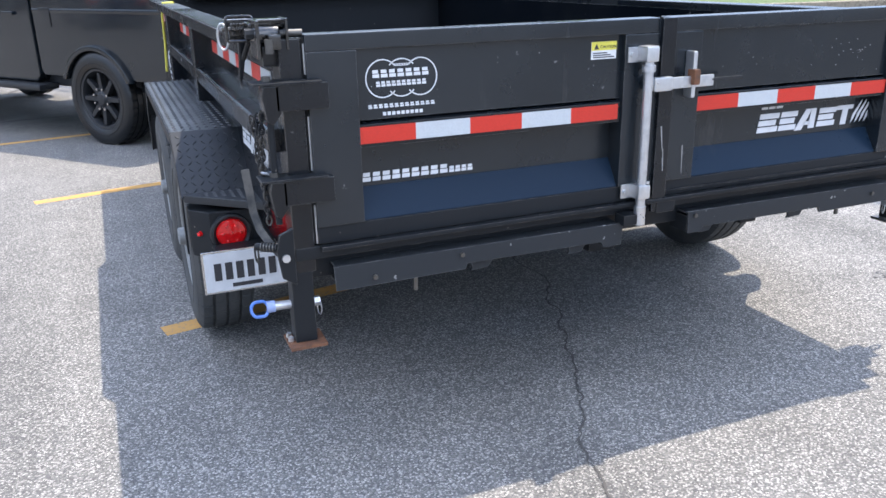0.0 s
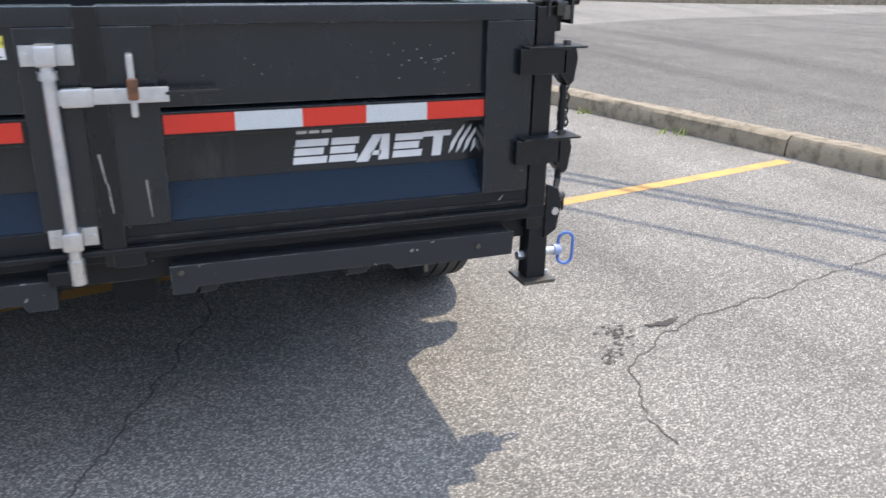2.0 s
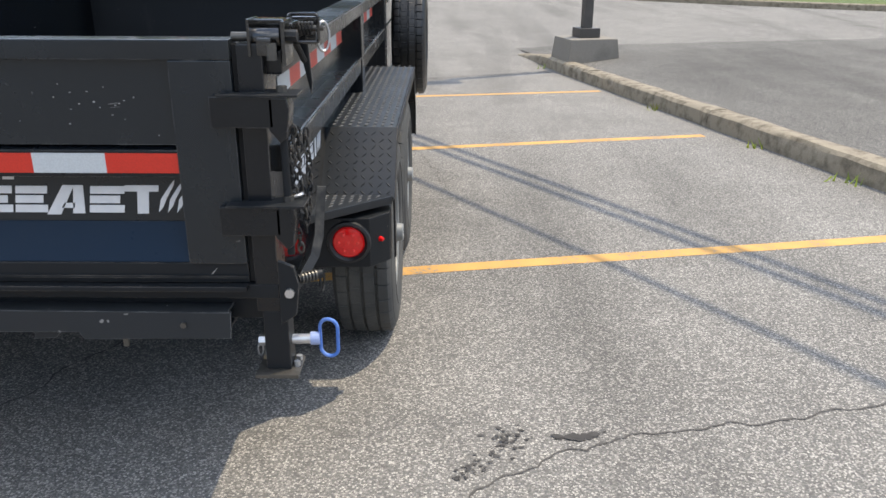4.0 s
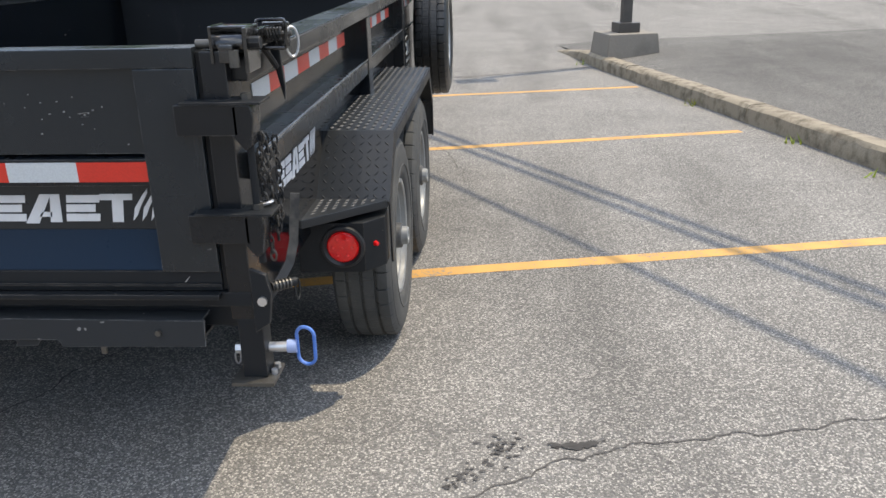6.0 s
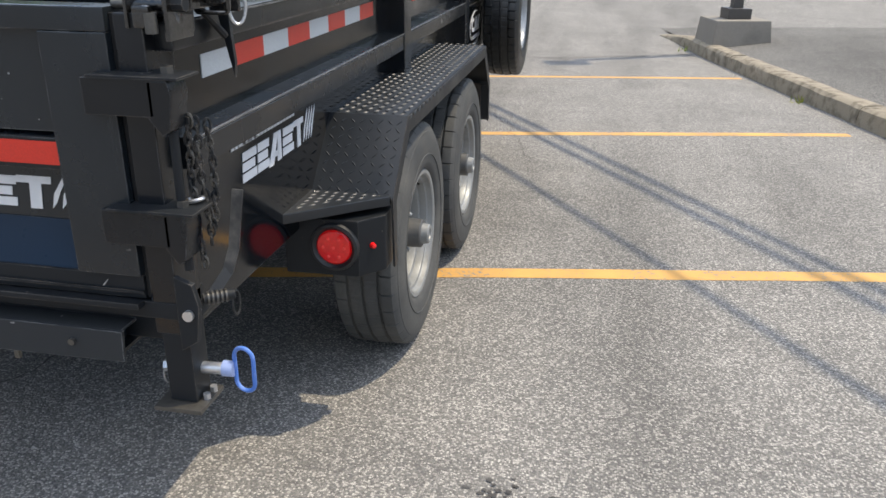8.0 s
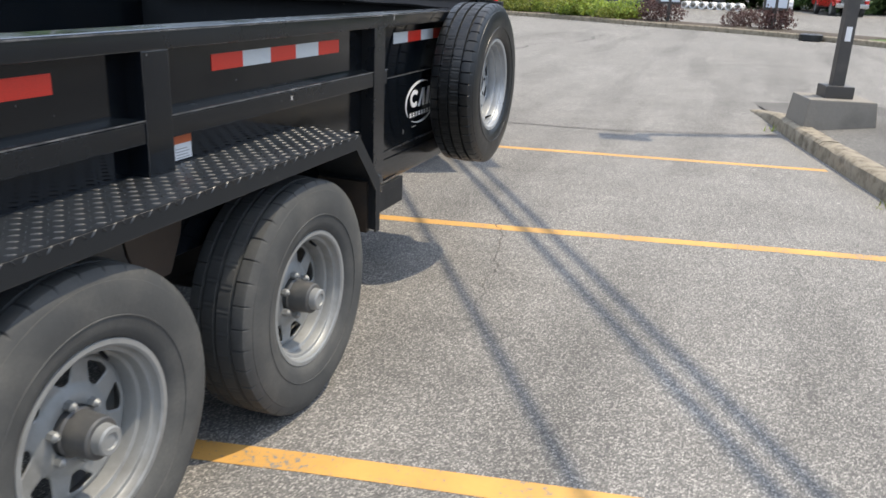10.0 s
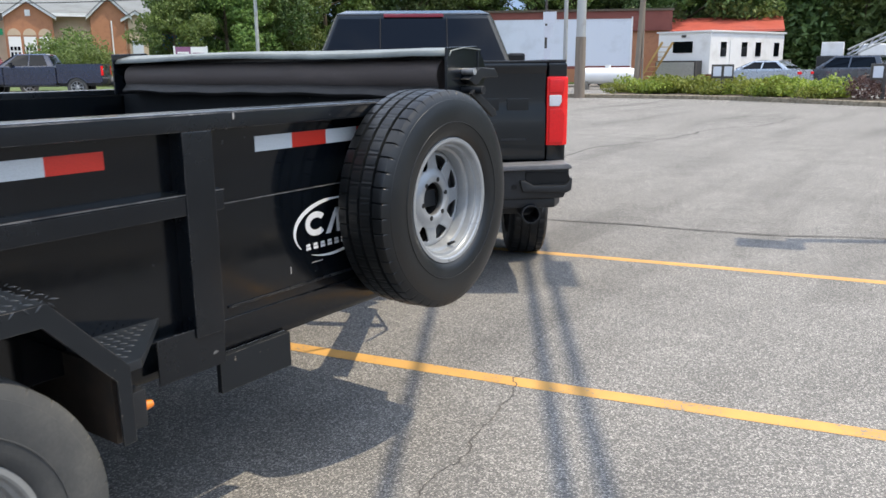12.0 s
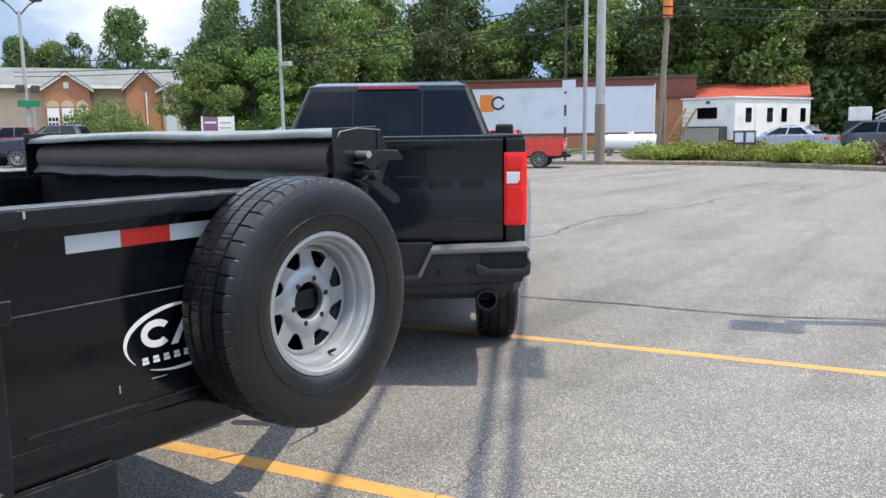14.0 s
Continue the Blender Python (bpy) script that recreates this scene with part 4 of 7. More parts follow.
# ---- the tailgate ----
for side, xa, xb in ((-1, 0.457, 1.512), (1, 1.556, 2.602)):
    door = part("tailgate_door", Form().box(xa, xb, 2.052, 2.078, 0.715, 1.235), BLACK_GATE, trailer, "black steel tailgate leaf with recessed panel")
    pa, pb = (0.587, 1.392) if side < 0 else (1.668, 2.470)
    part("door_frame", Form().box(xa, xb, 1.992, 2.056, 1.205, 1.247), BLACK_GATE, door, bevel=0.004)
    part("door_frame", Form().box(xa, xb, 1.998, 2.054, 0.703, 0.752), BLACK_WORN, door, bevel=0.004)
    part("door_stile", Form().box(xa, pa, 1.990, 2.055, 0.752, 1.205), BLACK_GATE, door, bevel=0.004)
    part("door_stile", Form().box(pb, xb, 1.990, 2.055, 0.752, 1.205), BLACK_GATE, door, bevel=0.004)
    part("upper_sheet", Form().box(pa - 0.002, pb + 0.002, 2.010, 2.030, 1.022, 1.207), BLACK_GATE, door)
    part("door_rib", Form().prism([(2.055, 0.948), (1.999, 0.952), (1.999, 1.012), (2.055, 1.030)], "x", pa, pb), BLACK, door, bevel=0.003)
    part("bevel_plate", Form().prism([(2.055, 0.832), (2.050, 0.835), (1.999, 0.757), (1.999, 0.752), (2.055, 0.752)], "x", pa, pb), SKY_TINTED_BLACK, door, bevel=0.002)
    if side > 0:
        part("astragal", Form().box(1.512, 1.562, 1.978, 1.990, 0.66, 1.247), BLACK, door, bevel=0.003)
        part("bead", Form().box(xa, xb, 1.993, 2.0, 0.716, 0.722), BLACK_WORN, door)
    # reflective tape
    n, x0, x1 = (5, 0.583, 1.381) if side < 0 else (5, 1.672, 2.471)
    for i in range(n):
        xs0, xs1 = x0 + (x1 - x0) * i / n, x0 + (x1 - x0) * (i + 1) / n
        part("tape", Form().box(xs0, xs1, 1.9965, 1.9995, 0.962, 1.006), TAPE_R if i % 2 == 0 else TAPE_W, door, "red reflective tape" if i % 2 == 0 else "white reflective tape")

part("bottom_beam", Form().box(0.392, 2.668, 1.995, 2.10, 0.664, 0.700), BLACK_WORN, trailer, bevel=0.005)
part("sill_flange", Form().box(0.46, 2.60, 1.972, 1.996, 0.690, 0.703), BLACK_WORN, trailer, bevel=0.003)
part("sub_sill", Form().box(0.44, 2.62, 2.03, 2.11, 0.60, 0.664), BLACK_WORN, trailer)
FACES = ([(0.490, 0.574), (0.872, 0.578), (0.878, 0.594), (1.325, 0.592), (1.335, 0.574), (1.398, 0.574), (1.402, 0.645), (0.486, 0.645)],
         [(1.652, 0.574), (1.703, 0.573), (1.712, 0.590), (2.205, 0.590), (2.214, 0.572), (2.556, 0.575), (2.560, 0.642), (1.650, 0.648)])
for k, face in enumerate(FACES):
    xa, xb = face[0][0], face[5][0]
    channel = part("ramp_carrier", Form().prism(face, "y", 1.966, 1.974), CARRIER, trailer, "scuffed dusty black steel ramp carrier channel", bevel=0.002)
    part("channel_top", Form().box(xa + 0.004, xb - 0.004, 1.974, 2.03, 0.636, 0.641), CARRIER, channel)
    part("channel_floor", Form().box(xa + 0.004, xb - 0.004, 1.974, 2.09, 0.592, 0.598), BLACK_WORN, channel)
    for c in ((xa + 0.05, xb - 0.03) if k == 0 else (xa + 0.03, xb - 0.06)):
        part("channel_end", Form().box(c - 0.03, c + 0.03, 1.974, 2.06, 0.576, 0.63), BLACK_WORN, channel, bevel=0.003)
    for c, w in (((0.93, 0.035), (1.25, 0.03)) if k == 0 else ((1.74, 0.025), (2.12, 0.035))):
        part("channel_tab", Form().prism([(c - w, 0.592), (c + w, 0.592), (c + w, 0.584), (c + 0.6 * w, 0.566), (c - w, 0.563), (c - w * 0.8, 0.572)], "y", 1.985, 1.992), CARRIER, channel)
    for c, z in (((0.86, 0.625), (0.60, 0.60)) if k == 0 else ((1.675, 0.632), (2.45, 0.612))):
        part("channel_bolt", Form().rod((c, 1.966, z), (c, 1.958, z), 0.007, 8), BARE, channel)
part("hook", Form().box(0.716, 0.727, 1.975, 1.983, 0.535, 0.58), BARE, trailer)
part("hook", Form().box(2.300, 2.311, 1.975, 1.983, 0.550, 0.58), BARE, trailer)
part("lift_bracket", Form().box(1.50, 1.62, 2.3, 2.9, 0.42, 0.58), BLACK_WORN, trailer, bevel=0.02)

for side in (1, -1):
    fz = 0.478 if side > 0 else 0.428
    post = part("corner_post", Form().box(mx(2.613, side), mx(2.668, side), 1.998, 2.092, 0.63, 1.238), BLACK, trailer, "black square corner post", bevel=0.005)
    part("post_leg", Form().box(mx(2.624, side), mx(2.684, side), 1.999, 2.060, fz, 0.66), BLACK_WORN, post, bevel=0.005)
    part("foot_plate", Form().box(mx(2.602, side), mx(2.704, side), 1.972, 2.075, fz - 0.010, fz), BARE if side > 0 else RUST, post, "bare steel foot plate", bevel=0.002)
    for k in range(2):
        part("foot_bolt", Form().rod((mx(2.694, side), 2.02 + 0.03 * k, fz), (mx(2.694, side), 2.02 + 0.03 * k, fz + 0.012), 0.008, 6), GALV, post)
    # hinges with their straps, caps and pins
    for z in (1.068, 0.828):
        part("hinge_strap", Form().box(mx(2.556, side), mx(2.690, side), 1.966, 1.990, z, z + 0.066), BLACK, post, bevel=0.003)
        part("hinge_knuckle", Form().prism([(mx(2.676, side), z - 0.004), (mx(2.676, side), z + 0.066), (mx(2.718, side), z + 0.066), (mx(2.724, side), z + 0.040), (mx(2.716, side), z - 0.022), (mx(2.700, side), z - 0.034)], "y", 1.966, 2.028), BLACK, post, bevel=0.006)
        part("hinge_cap", Form().box(mx(2.574, side), mx(2.744, side), 1.956, 2.034, z + 0.0665, z + 0.072), BLACK_WORN, post, bevel=0.0015)
        part("hinge_bolt", Form().rod((mx(2.704, side), 1.998, z + 0.072), (mx(2.704, side), 1.998, z + 0.084), 0.012, 6), BARE, post)
    part("hinge_pin", Form().rod((mx(2.702, side), 1.998, 0.775), (mx(2.702, side), 1.998, 1.06), 0.0085, 12), BLACK_WORN, post)
    if side < 0:
        # narrow bright strips added to draw the slit between gate and post
        for za, zb in ((0.705, 0.812), (0.905, 1.045), (1.150, 1.225)):
            part("bare_seam", sbox(Form(), side, 2.6030, 2.6065, 2.0035, 2.006, za, zb), GALV, post, "thin bright strip in the seam")
    # near-black filler in place of the shade inside the open seam
    part("post_gap", Form().box(mx(2.603, side), mx(2.612, side), 2.006, 2.05, 0.705, 1.236), NEAR_BLACK, post)
    # spring latch on the post's head
    bracket = Form()
    sbox(bracket, side, 2.640, 2.718, 2.080, 2.087, 1.200, 1.284)
    sbox(bracket, side, 2.640, 2.647, 1.992, 2.081, 1.212, 1.288)
    sbox(bracket, side, 2.709, 2.718, 1.996, 2.081, 1.192, 1.284)
    sbox(bracket, side, 2.646, 2.710, 2.030, 2.081, 1.278, 1.285)
    latch = part("gate_latch", bracket, WET_BLACK, trailer, "black spring-loaded gate latch on the post", bevel=0.003)
    part("latch_plunger", Form().lathe([(0.0, -0.046), (0.013, -0.044), (0.020, -0.034), (0.021, 0.018), (0.014, 0.022), (0.014, 0.034), (0.0, 0.036)], 18, Matrix.Translation((mx(2.680, side), 2.030, 1.249)) @ Matrix.Rotation(0.25, 4, "Z")), WET_BLACK, latch)
    part("latch_lug", sbox(Form(), side, 2.660, 2.692, 1.982, 1.996, 1.214, 1.252), WET_BLACK, latch, bevel=0.006)
    part("latch_cup", Form().rod((mx(2.690, side), 1.990, 1.206), (mx(2.690, side), 1.990, 1.240), 0.011, 14), BARE, latch)
    frame_wire = []
    for cx, cz, a0 in ((2.762, 1.282, 0.0), (2.712, 1.282, 1.57), (2.712, 1.236, 3.14), (2.762, 1.236, 4.71)):
        frame_wire += [(mx(cx + 0.007 * math.cos(a0 + 0.4 * q), side), 2.118, cz + 0.007 * math.sin(a0 + 0.4 * q)) for q in range(5)]
    part("spring_frame", Form().tube(frame_wire, 0.0042, 8, closed=True), WET_BLACK, latch)
    part("latch_bolt", Form().rod((mx(2.600, side), 2.03, 1.249), (mx(2.655, side), 2.03, 1.249), 0.010, 12), BARE, latch)
    part("latch_nut", Form().rod((mx(2.715, side), 2.02, 1.252), (mx(2.740, side), 2.02, 1.252), 0.013, 8), BLACK_WORN, latch)
    part("latch_plate", Form().box(mx(2.700, side), mx(2.762, side), 2.176, 2.186, 1.226, 1.280), WET_BLACK, latch, bevel=0.004)
    part("latch_bar", Form().box(mx(2.703, side), mx(2.722, side), 2.07, 2.18, 1.236, 1.274), WET_BLACK, latch, bevel=0.004)
    coil = [(mx(2.708 + 0.0024 * k / 2, side), 2.135 + 0.013 * math.cos(k * 1.05), 1.258 + 0.013 * math.sin(k * 1.05)) for k in range(40)]
    part("spring", Form().tube(coil, 0.0030, 6), BLACK_WORN, latch)
    part("latch_pin", Form().rod((mx(2.69, side), 2.135, 1.258), (mx(2.778, side), 2.135, 1.258), 0.006, 8), BARE, latch)
    ring = [(mx(2.776 + 0.012 * math.cos(a), side), 2.138 + 0.010 * math.cos(a), 1.240 + 0.032 * math.sin(a)) for a in np.linspace(0, 2 * math.pi, 20)[:-1]]
    part("pull_ring", Form().tube(ring, 0.0032, 6, closed=True), GALV, latch)
    part("lever_arm", Form().tube([(mx(2.712, side), 2.12, 1.236), (mx(2.718, side), 2.16, 1.205), (mx(2.722, side), 2.19, 1.180)], 0.007, 8), BLACK_WORN, latch)
    part("lever", Form().prism([(mx(2.706, side), 1.232), (mx(2.732, side), 1.225), (mx(2.734, side), 1.185), (mx(2.738, side), 1.13), (mx(2.734, side), 1.100), (mx(2.726, side), 1.135), (mx(2.716, side), 1.185)], "y", 2.192, 2.202), BLACK, latch, bevel=0.0025)
    # chain bunched beside the hinge pin
    random.seed(21 + side)
    link = part("chain", Form().box(mx(2.706, side), mx(2.722, side), 2.02, 2.034, 1.046, 1.060), BLACK_WORN, trailer, "dull steel safety chain hanging from the hinge", bevel=0.002)
    for strand in range(3):
        px, py = 2.716 + 0.011 * strand, 2.026 + 0.012 * strand
        for k in range((17, 14, 12)[strand]):
            z = 1.052 - 0.017 * k - 0.006 * strand
            px += random.uniform(-0.0035, 0.003)
            a = 1.57 * (k % 2) + 0.4 * strand
            loop = [(mx(px + 0.0065 * math.cos(c) * math.cos(a), side), py + 0.0065 * math.cos(c) * math.sin(a), z + 0.013 * math.sin(c)) for c in np.linspace(0, 2 * math.pi, 11)[:-1]]
            part("chain_link", Form().tube(loop, 0.0028, 5, closed=True), BARE if (k + strand) % 4 == 0 else BLACK_WORN, link)
    loop = [(mx(2.712 + 0.018 * math.cos(c), side), 2.024 + 0.012 * math.sin(c), 0.905 + 0.004 * math.cos(c)) for c in np.linspace(0, 2 * math.pi, 18)[:-1]]
    part("chain_ring", Form().tube(loop, 0.004, 6, closed=True), GALV, link)
    # bent release handle and its pivot below
    reach = [(2.690, 2.020, 0.668), (2.716, 2.040, 0.700), (2.742, 2.070, 0.745), (2.752, 2.085, 0.790), (2.755, 2.095, 0.840), (2.760, 2.105, 0.900)]
    bar = Form()
    for (a, b, c), (a2, b2, c2) in zip(reach, reach[1:]):
        d = Vector((mx(a2, side) - mx(a, side), b2 - b, c2 - c)).normalized()
        n1 = d.cross(Vector((0.25 * side, -0.97, 0.0))).normalized() * 0.0105
        n2 = d.cross(n1).normalized() * 0.0035
        p, q = Vector((mx(a, side), b, c)) - d * 0.003, Vector((mx(a2, side), b2, c2)) + d * 0.003
        bar.add([p - n1 - n2, p + n1 - n2, p + n1 + n2, p - n1 + n2, q - n1 - n2, q + n1 - n2, q + n1 + n2, q - n1 + n2], [(0, 1, 2, 3), (7, 6, 5, 4), (0, 4, 5, 1), (1, 5, 6, 2), (2, 6, 7, 3), (3, 7, 4, 0)])
    handle = part("release_handle", bar, HANDLE_STEEL, trailer, "bent worn steel release handle on the corner post")
    part("pivot_plate", Form().prism([(mx(2.669, side), 0.60), (mx(2.706, side), 0.625), (mx(2.716, side), 0.70), (mx(2.706, side), 0.745), (mx(2.669, side), 0.76)], "y", 1.990, 2.004), BLACK_WORN, handle, bevel=0.003)
    part("pivot_bolt", Form().rod((mx(2.694, side), 1.982, 0.682), (mx(2.694, side), 2.02, 0.682), 0.011, 10), GALV, handle)
    part("spring_pin", Form().rod((mx(2.708, side), 2.024, 0.702), (mx(2.756, side), 2.060, 0.702), 0.011, 12), BLACK_WORN, handle)
    for k in range(5):
        part("spring_turn", Form().rod((mx(2.714 + 0.007 * k, side), 2.029 + 0.005 * k, 0.702), (mx(2.717 + 0.007 * k, side), 2.031 + 0.005 * k, 0.702), 0.0135, 12), BARE, handle)
    loop = [(mx(2.758 + 0.003 * math.cos(c), side), 2.060 + 0.010 * math.cos(c), 0.683 + 0.026 * math.sin(c)) for c in np.linspace(0, 2 * math.pi, 18)[:-1]]
    part("pin_ring", Form().tube(loop, 0.0028, 6, closed=True), BLACK_WORN, handle)
    # ramp stop pin with its blue grip
    pz = 0.541 if side > 0 else 0.532
    pin = part("ramp_pin", Form().rod((mx(2.610, side), 2.03, pz), (mx(2.735, side), 2.04, pz), 0.0125, 14), GALV, trailer, "steel pin through the post with a blue-coated grip")
    part("pin_collar", Form().rod((mx(2.726, side), 2.04, pz), (mx(2.748, side), 2.042, pz), 0.0165, 14), BLUE_PALE, pin)
    grip = []
    for k in range(32):
        a = 2 * math.pi * k / 32
        ca, sa = math.cos(a), math.sin(a)
        if side > 0:
            grip.append((2.770 + 0.022 * ca, 2.044 - 0.004 * ca, pz + 0.022 * sa + math.copysign(0.027, sa)))
        else:
            grip.append((mx(2.767 + 0.016 * ca + math.copysign(0.007, ca), -1), 2.044 + 0.010 * sa, pz - 0.004 + 0.018 * sa))
    part("grip", Form().tube(grip, 0.0046, 8, closed=True), BLUE, pin, "blue-coated loop grip")
    clip = [(mx(2.606 + 0.004 * math.cos(a), side), 2.03 + 0.008 * math.cos(a), pz - 0.022 + 0.020 * math.sin(a)) for a in np.linspace(0, 2 * math.pi, 16)[:-1]]
    part("pin_clip", Form().tube(clip, 0.0022, 5, closed=True), GALV, pin)
    part("pin_nut", Form().rod((mx(2.604, side), 2.03, pz), (mx(2.622, side), 2.031, pz), 0.014, 6), GALV, pin)

# bare scratches in the paint
for x, z, dx, dz, w in ((1.528, 0.93, 0.012, -0.10, 0.0025), (1.538, 0.86, 0.006, -0.07, 0.003), (1.622, 0.86, 0.004, -0.09, 0.002), (2.52, 0.728, 0.012, 0.014, 0.002), (2.33, 1.11, 0.02, 0.003, 0.004), (2.335, 1.103, 0.016, 0.001, 0.003)):
    y = (1.9775 if 1.5 < x < 1.56 else 1.9895) if z < 1.1 else 2.0092
    f = Form()
    f.add([(x - w, y, z), (x + w, y, z), (x + dx + w * 0.4, y, z + dz), (x + dx - w * 0.4, y, z + dz), (x - w, y + 0.001, z), (x + w, y + 0.001, z), (x + dx + w * 0.4, y + 0.001, z + dz), (x + dx - w * 0.4, y + 0.001, z + dz)], [(0, 1, 2, 3), (7, 6, 5, 4), (0, 4, 5, 1), (1, 5, 6, 2), (2, 6, 7, 3), (3, 7, 4, 0)])
    part("paint_scratch", f, SCUFF, trailer, smooth=False)

# flecks and scuffs on the gate
random.seed(17)
for k in range(30):
    if k < 14:
        x, z, d = random.gauss(2.33, 0.035), random.gauss(1.115, 0.018), 0.0010
    else:
        x, z, d = random.choice((random.uniform(0.62, 1.36), random.uniform(1.70, 2.44))), random.uniform(1.04, 1.19), 0.0008
    w, h = d * random.uniform(0.6, 2.4), d * random.uniform(0.5, 1.6)
    part("paint_chip", Form().box(x - w, x + w, 2.0088, 2.0102, z - h, z + h), SCUFF, trailer, smooth=False)

# yellow strap over the left wall
part("tie_strap", Form().tube([(0.44, 5.40, 1.225), (0.38, 5.45, 1.222), (0.372, 5.50, 1.15), (0.375, 5.60, 0.98), (0.372, 5.74, 0.78)], 0.008, 6), YELLOW_LABEL, trailer, "thin yellow tie strap hanging over the wall")

# centre latch
latch = part("latch_rod", Form().rod((1.452, 1.955, 0.648), (1.452, 1.955, 1.155), 0.0145, 18), GALV, trailer, "galvanised vertical latch rod on the tailgate")
for z, xm in ((1.147, 1.452), (0.738, 1.452)):
    part("latch_bracket", Form().box(xm - 0.052, xm + 0.052, 1.984, 1.990, z - 0.022, z + 0.022), GALV, latch, bevel=0.002)
    part("latch_keeper", Form().box(xm - 0.022, xm + 0.022, 1.936, 1.988, z - 0.019, z + 0.026), GALV, latch, bevel=0.007)
    for s in (-1, 1):
        part("bracket_bolt", Form().rod((xm + s * 0.040, 1.984, z), (xm + s * 0.040, 1.977, z), 0.007, 8), GALV, latch)
part("rod_collar", Form().rod((1.452, 1.955, 1.10), (1.452, 1.955, 1.118), 0.020, 16), GALV, latch)
part("rod_tip", Form().rod((1.452, 1.955, 0.637), (1.452, 1.955, 0.695), 0.018, 16), GALV, latch)
part("latch_lever", Form().box(1.462, 1.690, 1.952, 1.962, 1.044, 1.078), GALV, latch, bevel=0.003)
part("lever_pad", Form().box(1.470, 1.535, 1.945, 1.966, 1.040, 1.082), GALV, latch, bevel=0.006)
part("lever_hasp", Form().box(1.607, 1.623, 1.950, 1.990, 1.012, 1.150), GALV, latch, bevel=0.006)
part("rusty_shackle", Form().box(1.604, 1.627, 1.936, 1.972, 1.052, 1.098), RUST, latch, "rusted steel shackle", bevel=0.006)
part("lever_handle", Form().box(1.68, 1.800, 1.952, 1.957, 1.058, 1.068), TRUCK_BLACK, latch, bevel=0.002)
part("latch_shelf", Form().box(1.39, 1.46, 1.945, 1.995, 0.640, 0.672), BLACK_WORN, trailer, bevel=0.002)
part("astragal_foot", Form().box(1.53, 1.60, 1.975, 1.995, 0.655, 0.70), BLACK_WORN, trailer, bevel=0.004)

# tape on the walls
for side in (1, -1):
    for y0, n, first in ((2.222, 8, 1), (4.022, 5, 0), (5.285, 5, 1)):
        for i in range(n):
            red = (i + first) % 2 == 0
            ya = y0 + 0.1535 * i
            part("tape", sbox(Form(), side, 2.6465, 2.6500, ya, ya + 0.1535, 1.091, 1.137), TAPE_R if red else TAPE_W, trailer, "red reflective tape" if red else "white reflective tape")

# number plate at the left rear
plate = part("number_plate", Form().box(0.205, 0.475, 2.585, 2.589, 0.385, 0.520), PLATE_WHITE, trailer, "white number plate with blue edge", bevel=0.002)
part("plate_frame", Form().box(0.198, 0.482, 2.589, 2.594, 0.378, 0.527), CHROME, plate, bevel=0.002)
for k in range(6):
    part("plate_bar", Form().box(0.235 + 0.036 * k, 0.259 + 0.036 * k, 2.583, 2.5852, 0.425, 0.485), INK, plate)
part("plate_bar", Form().box(0.29, 0.39, 2.583, 2.5852, 0.397, 0.410), INK, plate)
part("plate_arm", Form().box(0.25, 0.43, 2.594, 2.72, 0.50, 0.52), BLACK_WORN, plate)


# ---- lettering on the trailer, as plain shapes ----
def decal(form, parent, label="white vinyl decal"):
    return tagged(part("decal", form, DECAL, parent, label, smooth=False), label, kind="stuff")


def slab(f, place, pts, depth=0.0016):
    """A flat polygon of little depth; place maps (u, v, d) to the world."""
    n = len(pts)
    f.add([place(u, v, 0) for u, v in pts] + [place(u, v, depth) for u, v in pts],
          [tuple(range(n))[::-1], tuple(range(n, 2 * n))] + [(i, (i + 1) % n, n + (i + 1) % n, n + i) for i in range(n)])


def bars(f, place, u0, v0, width, height, lean=0.12, rows=3, gap=0.16):
    """One plain block split into level bars."""
    h = height / rows
    for r in range(rows):
        a, b = v0 + h * r + h * gap / 2, v0 + h * (r + 1) - h * gap / 2
        w = width * (1.0, 0.86, 0.97)[r % 3]
        slab(f, place, [(u0 + lean * (a - v0), a), (u0 + w + lean * (a - v0), a), (u0 + w + lean * (b - v0), b), (u0 + lean * (b - v0), b)])


def arc_band(f, place, cu, cv, ru, rv, w, a0, a1, n=40, taper=False):
    prev = None
    for i in range(n + 1):
        s = i / n
        a = a0 + (a1 - a0) * s
        ww = w * (math.sin(math.pi * s) * 0.9 + 0.1 if taper else 1)
        p = ((cu + ru * math.cos(a), cv + rv * math.sin(a)), (cu + (ru - ww) * math.cos(a), cv + (rv - ww) * math.sin(a)))
        if prev:
            slab(f, place, [prev[0], p[0], p[1], prev[1]])
        prev = p


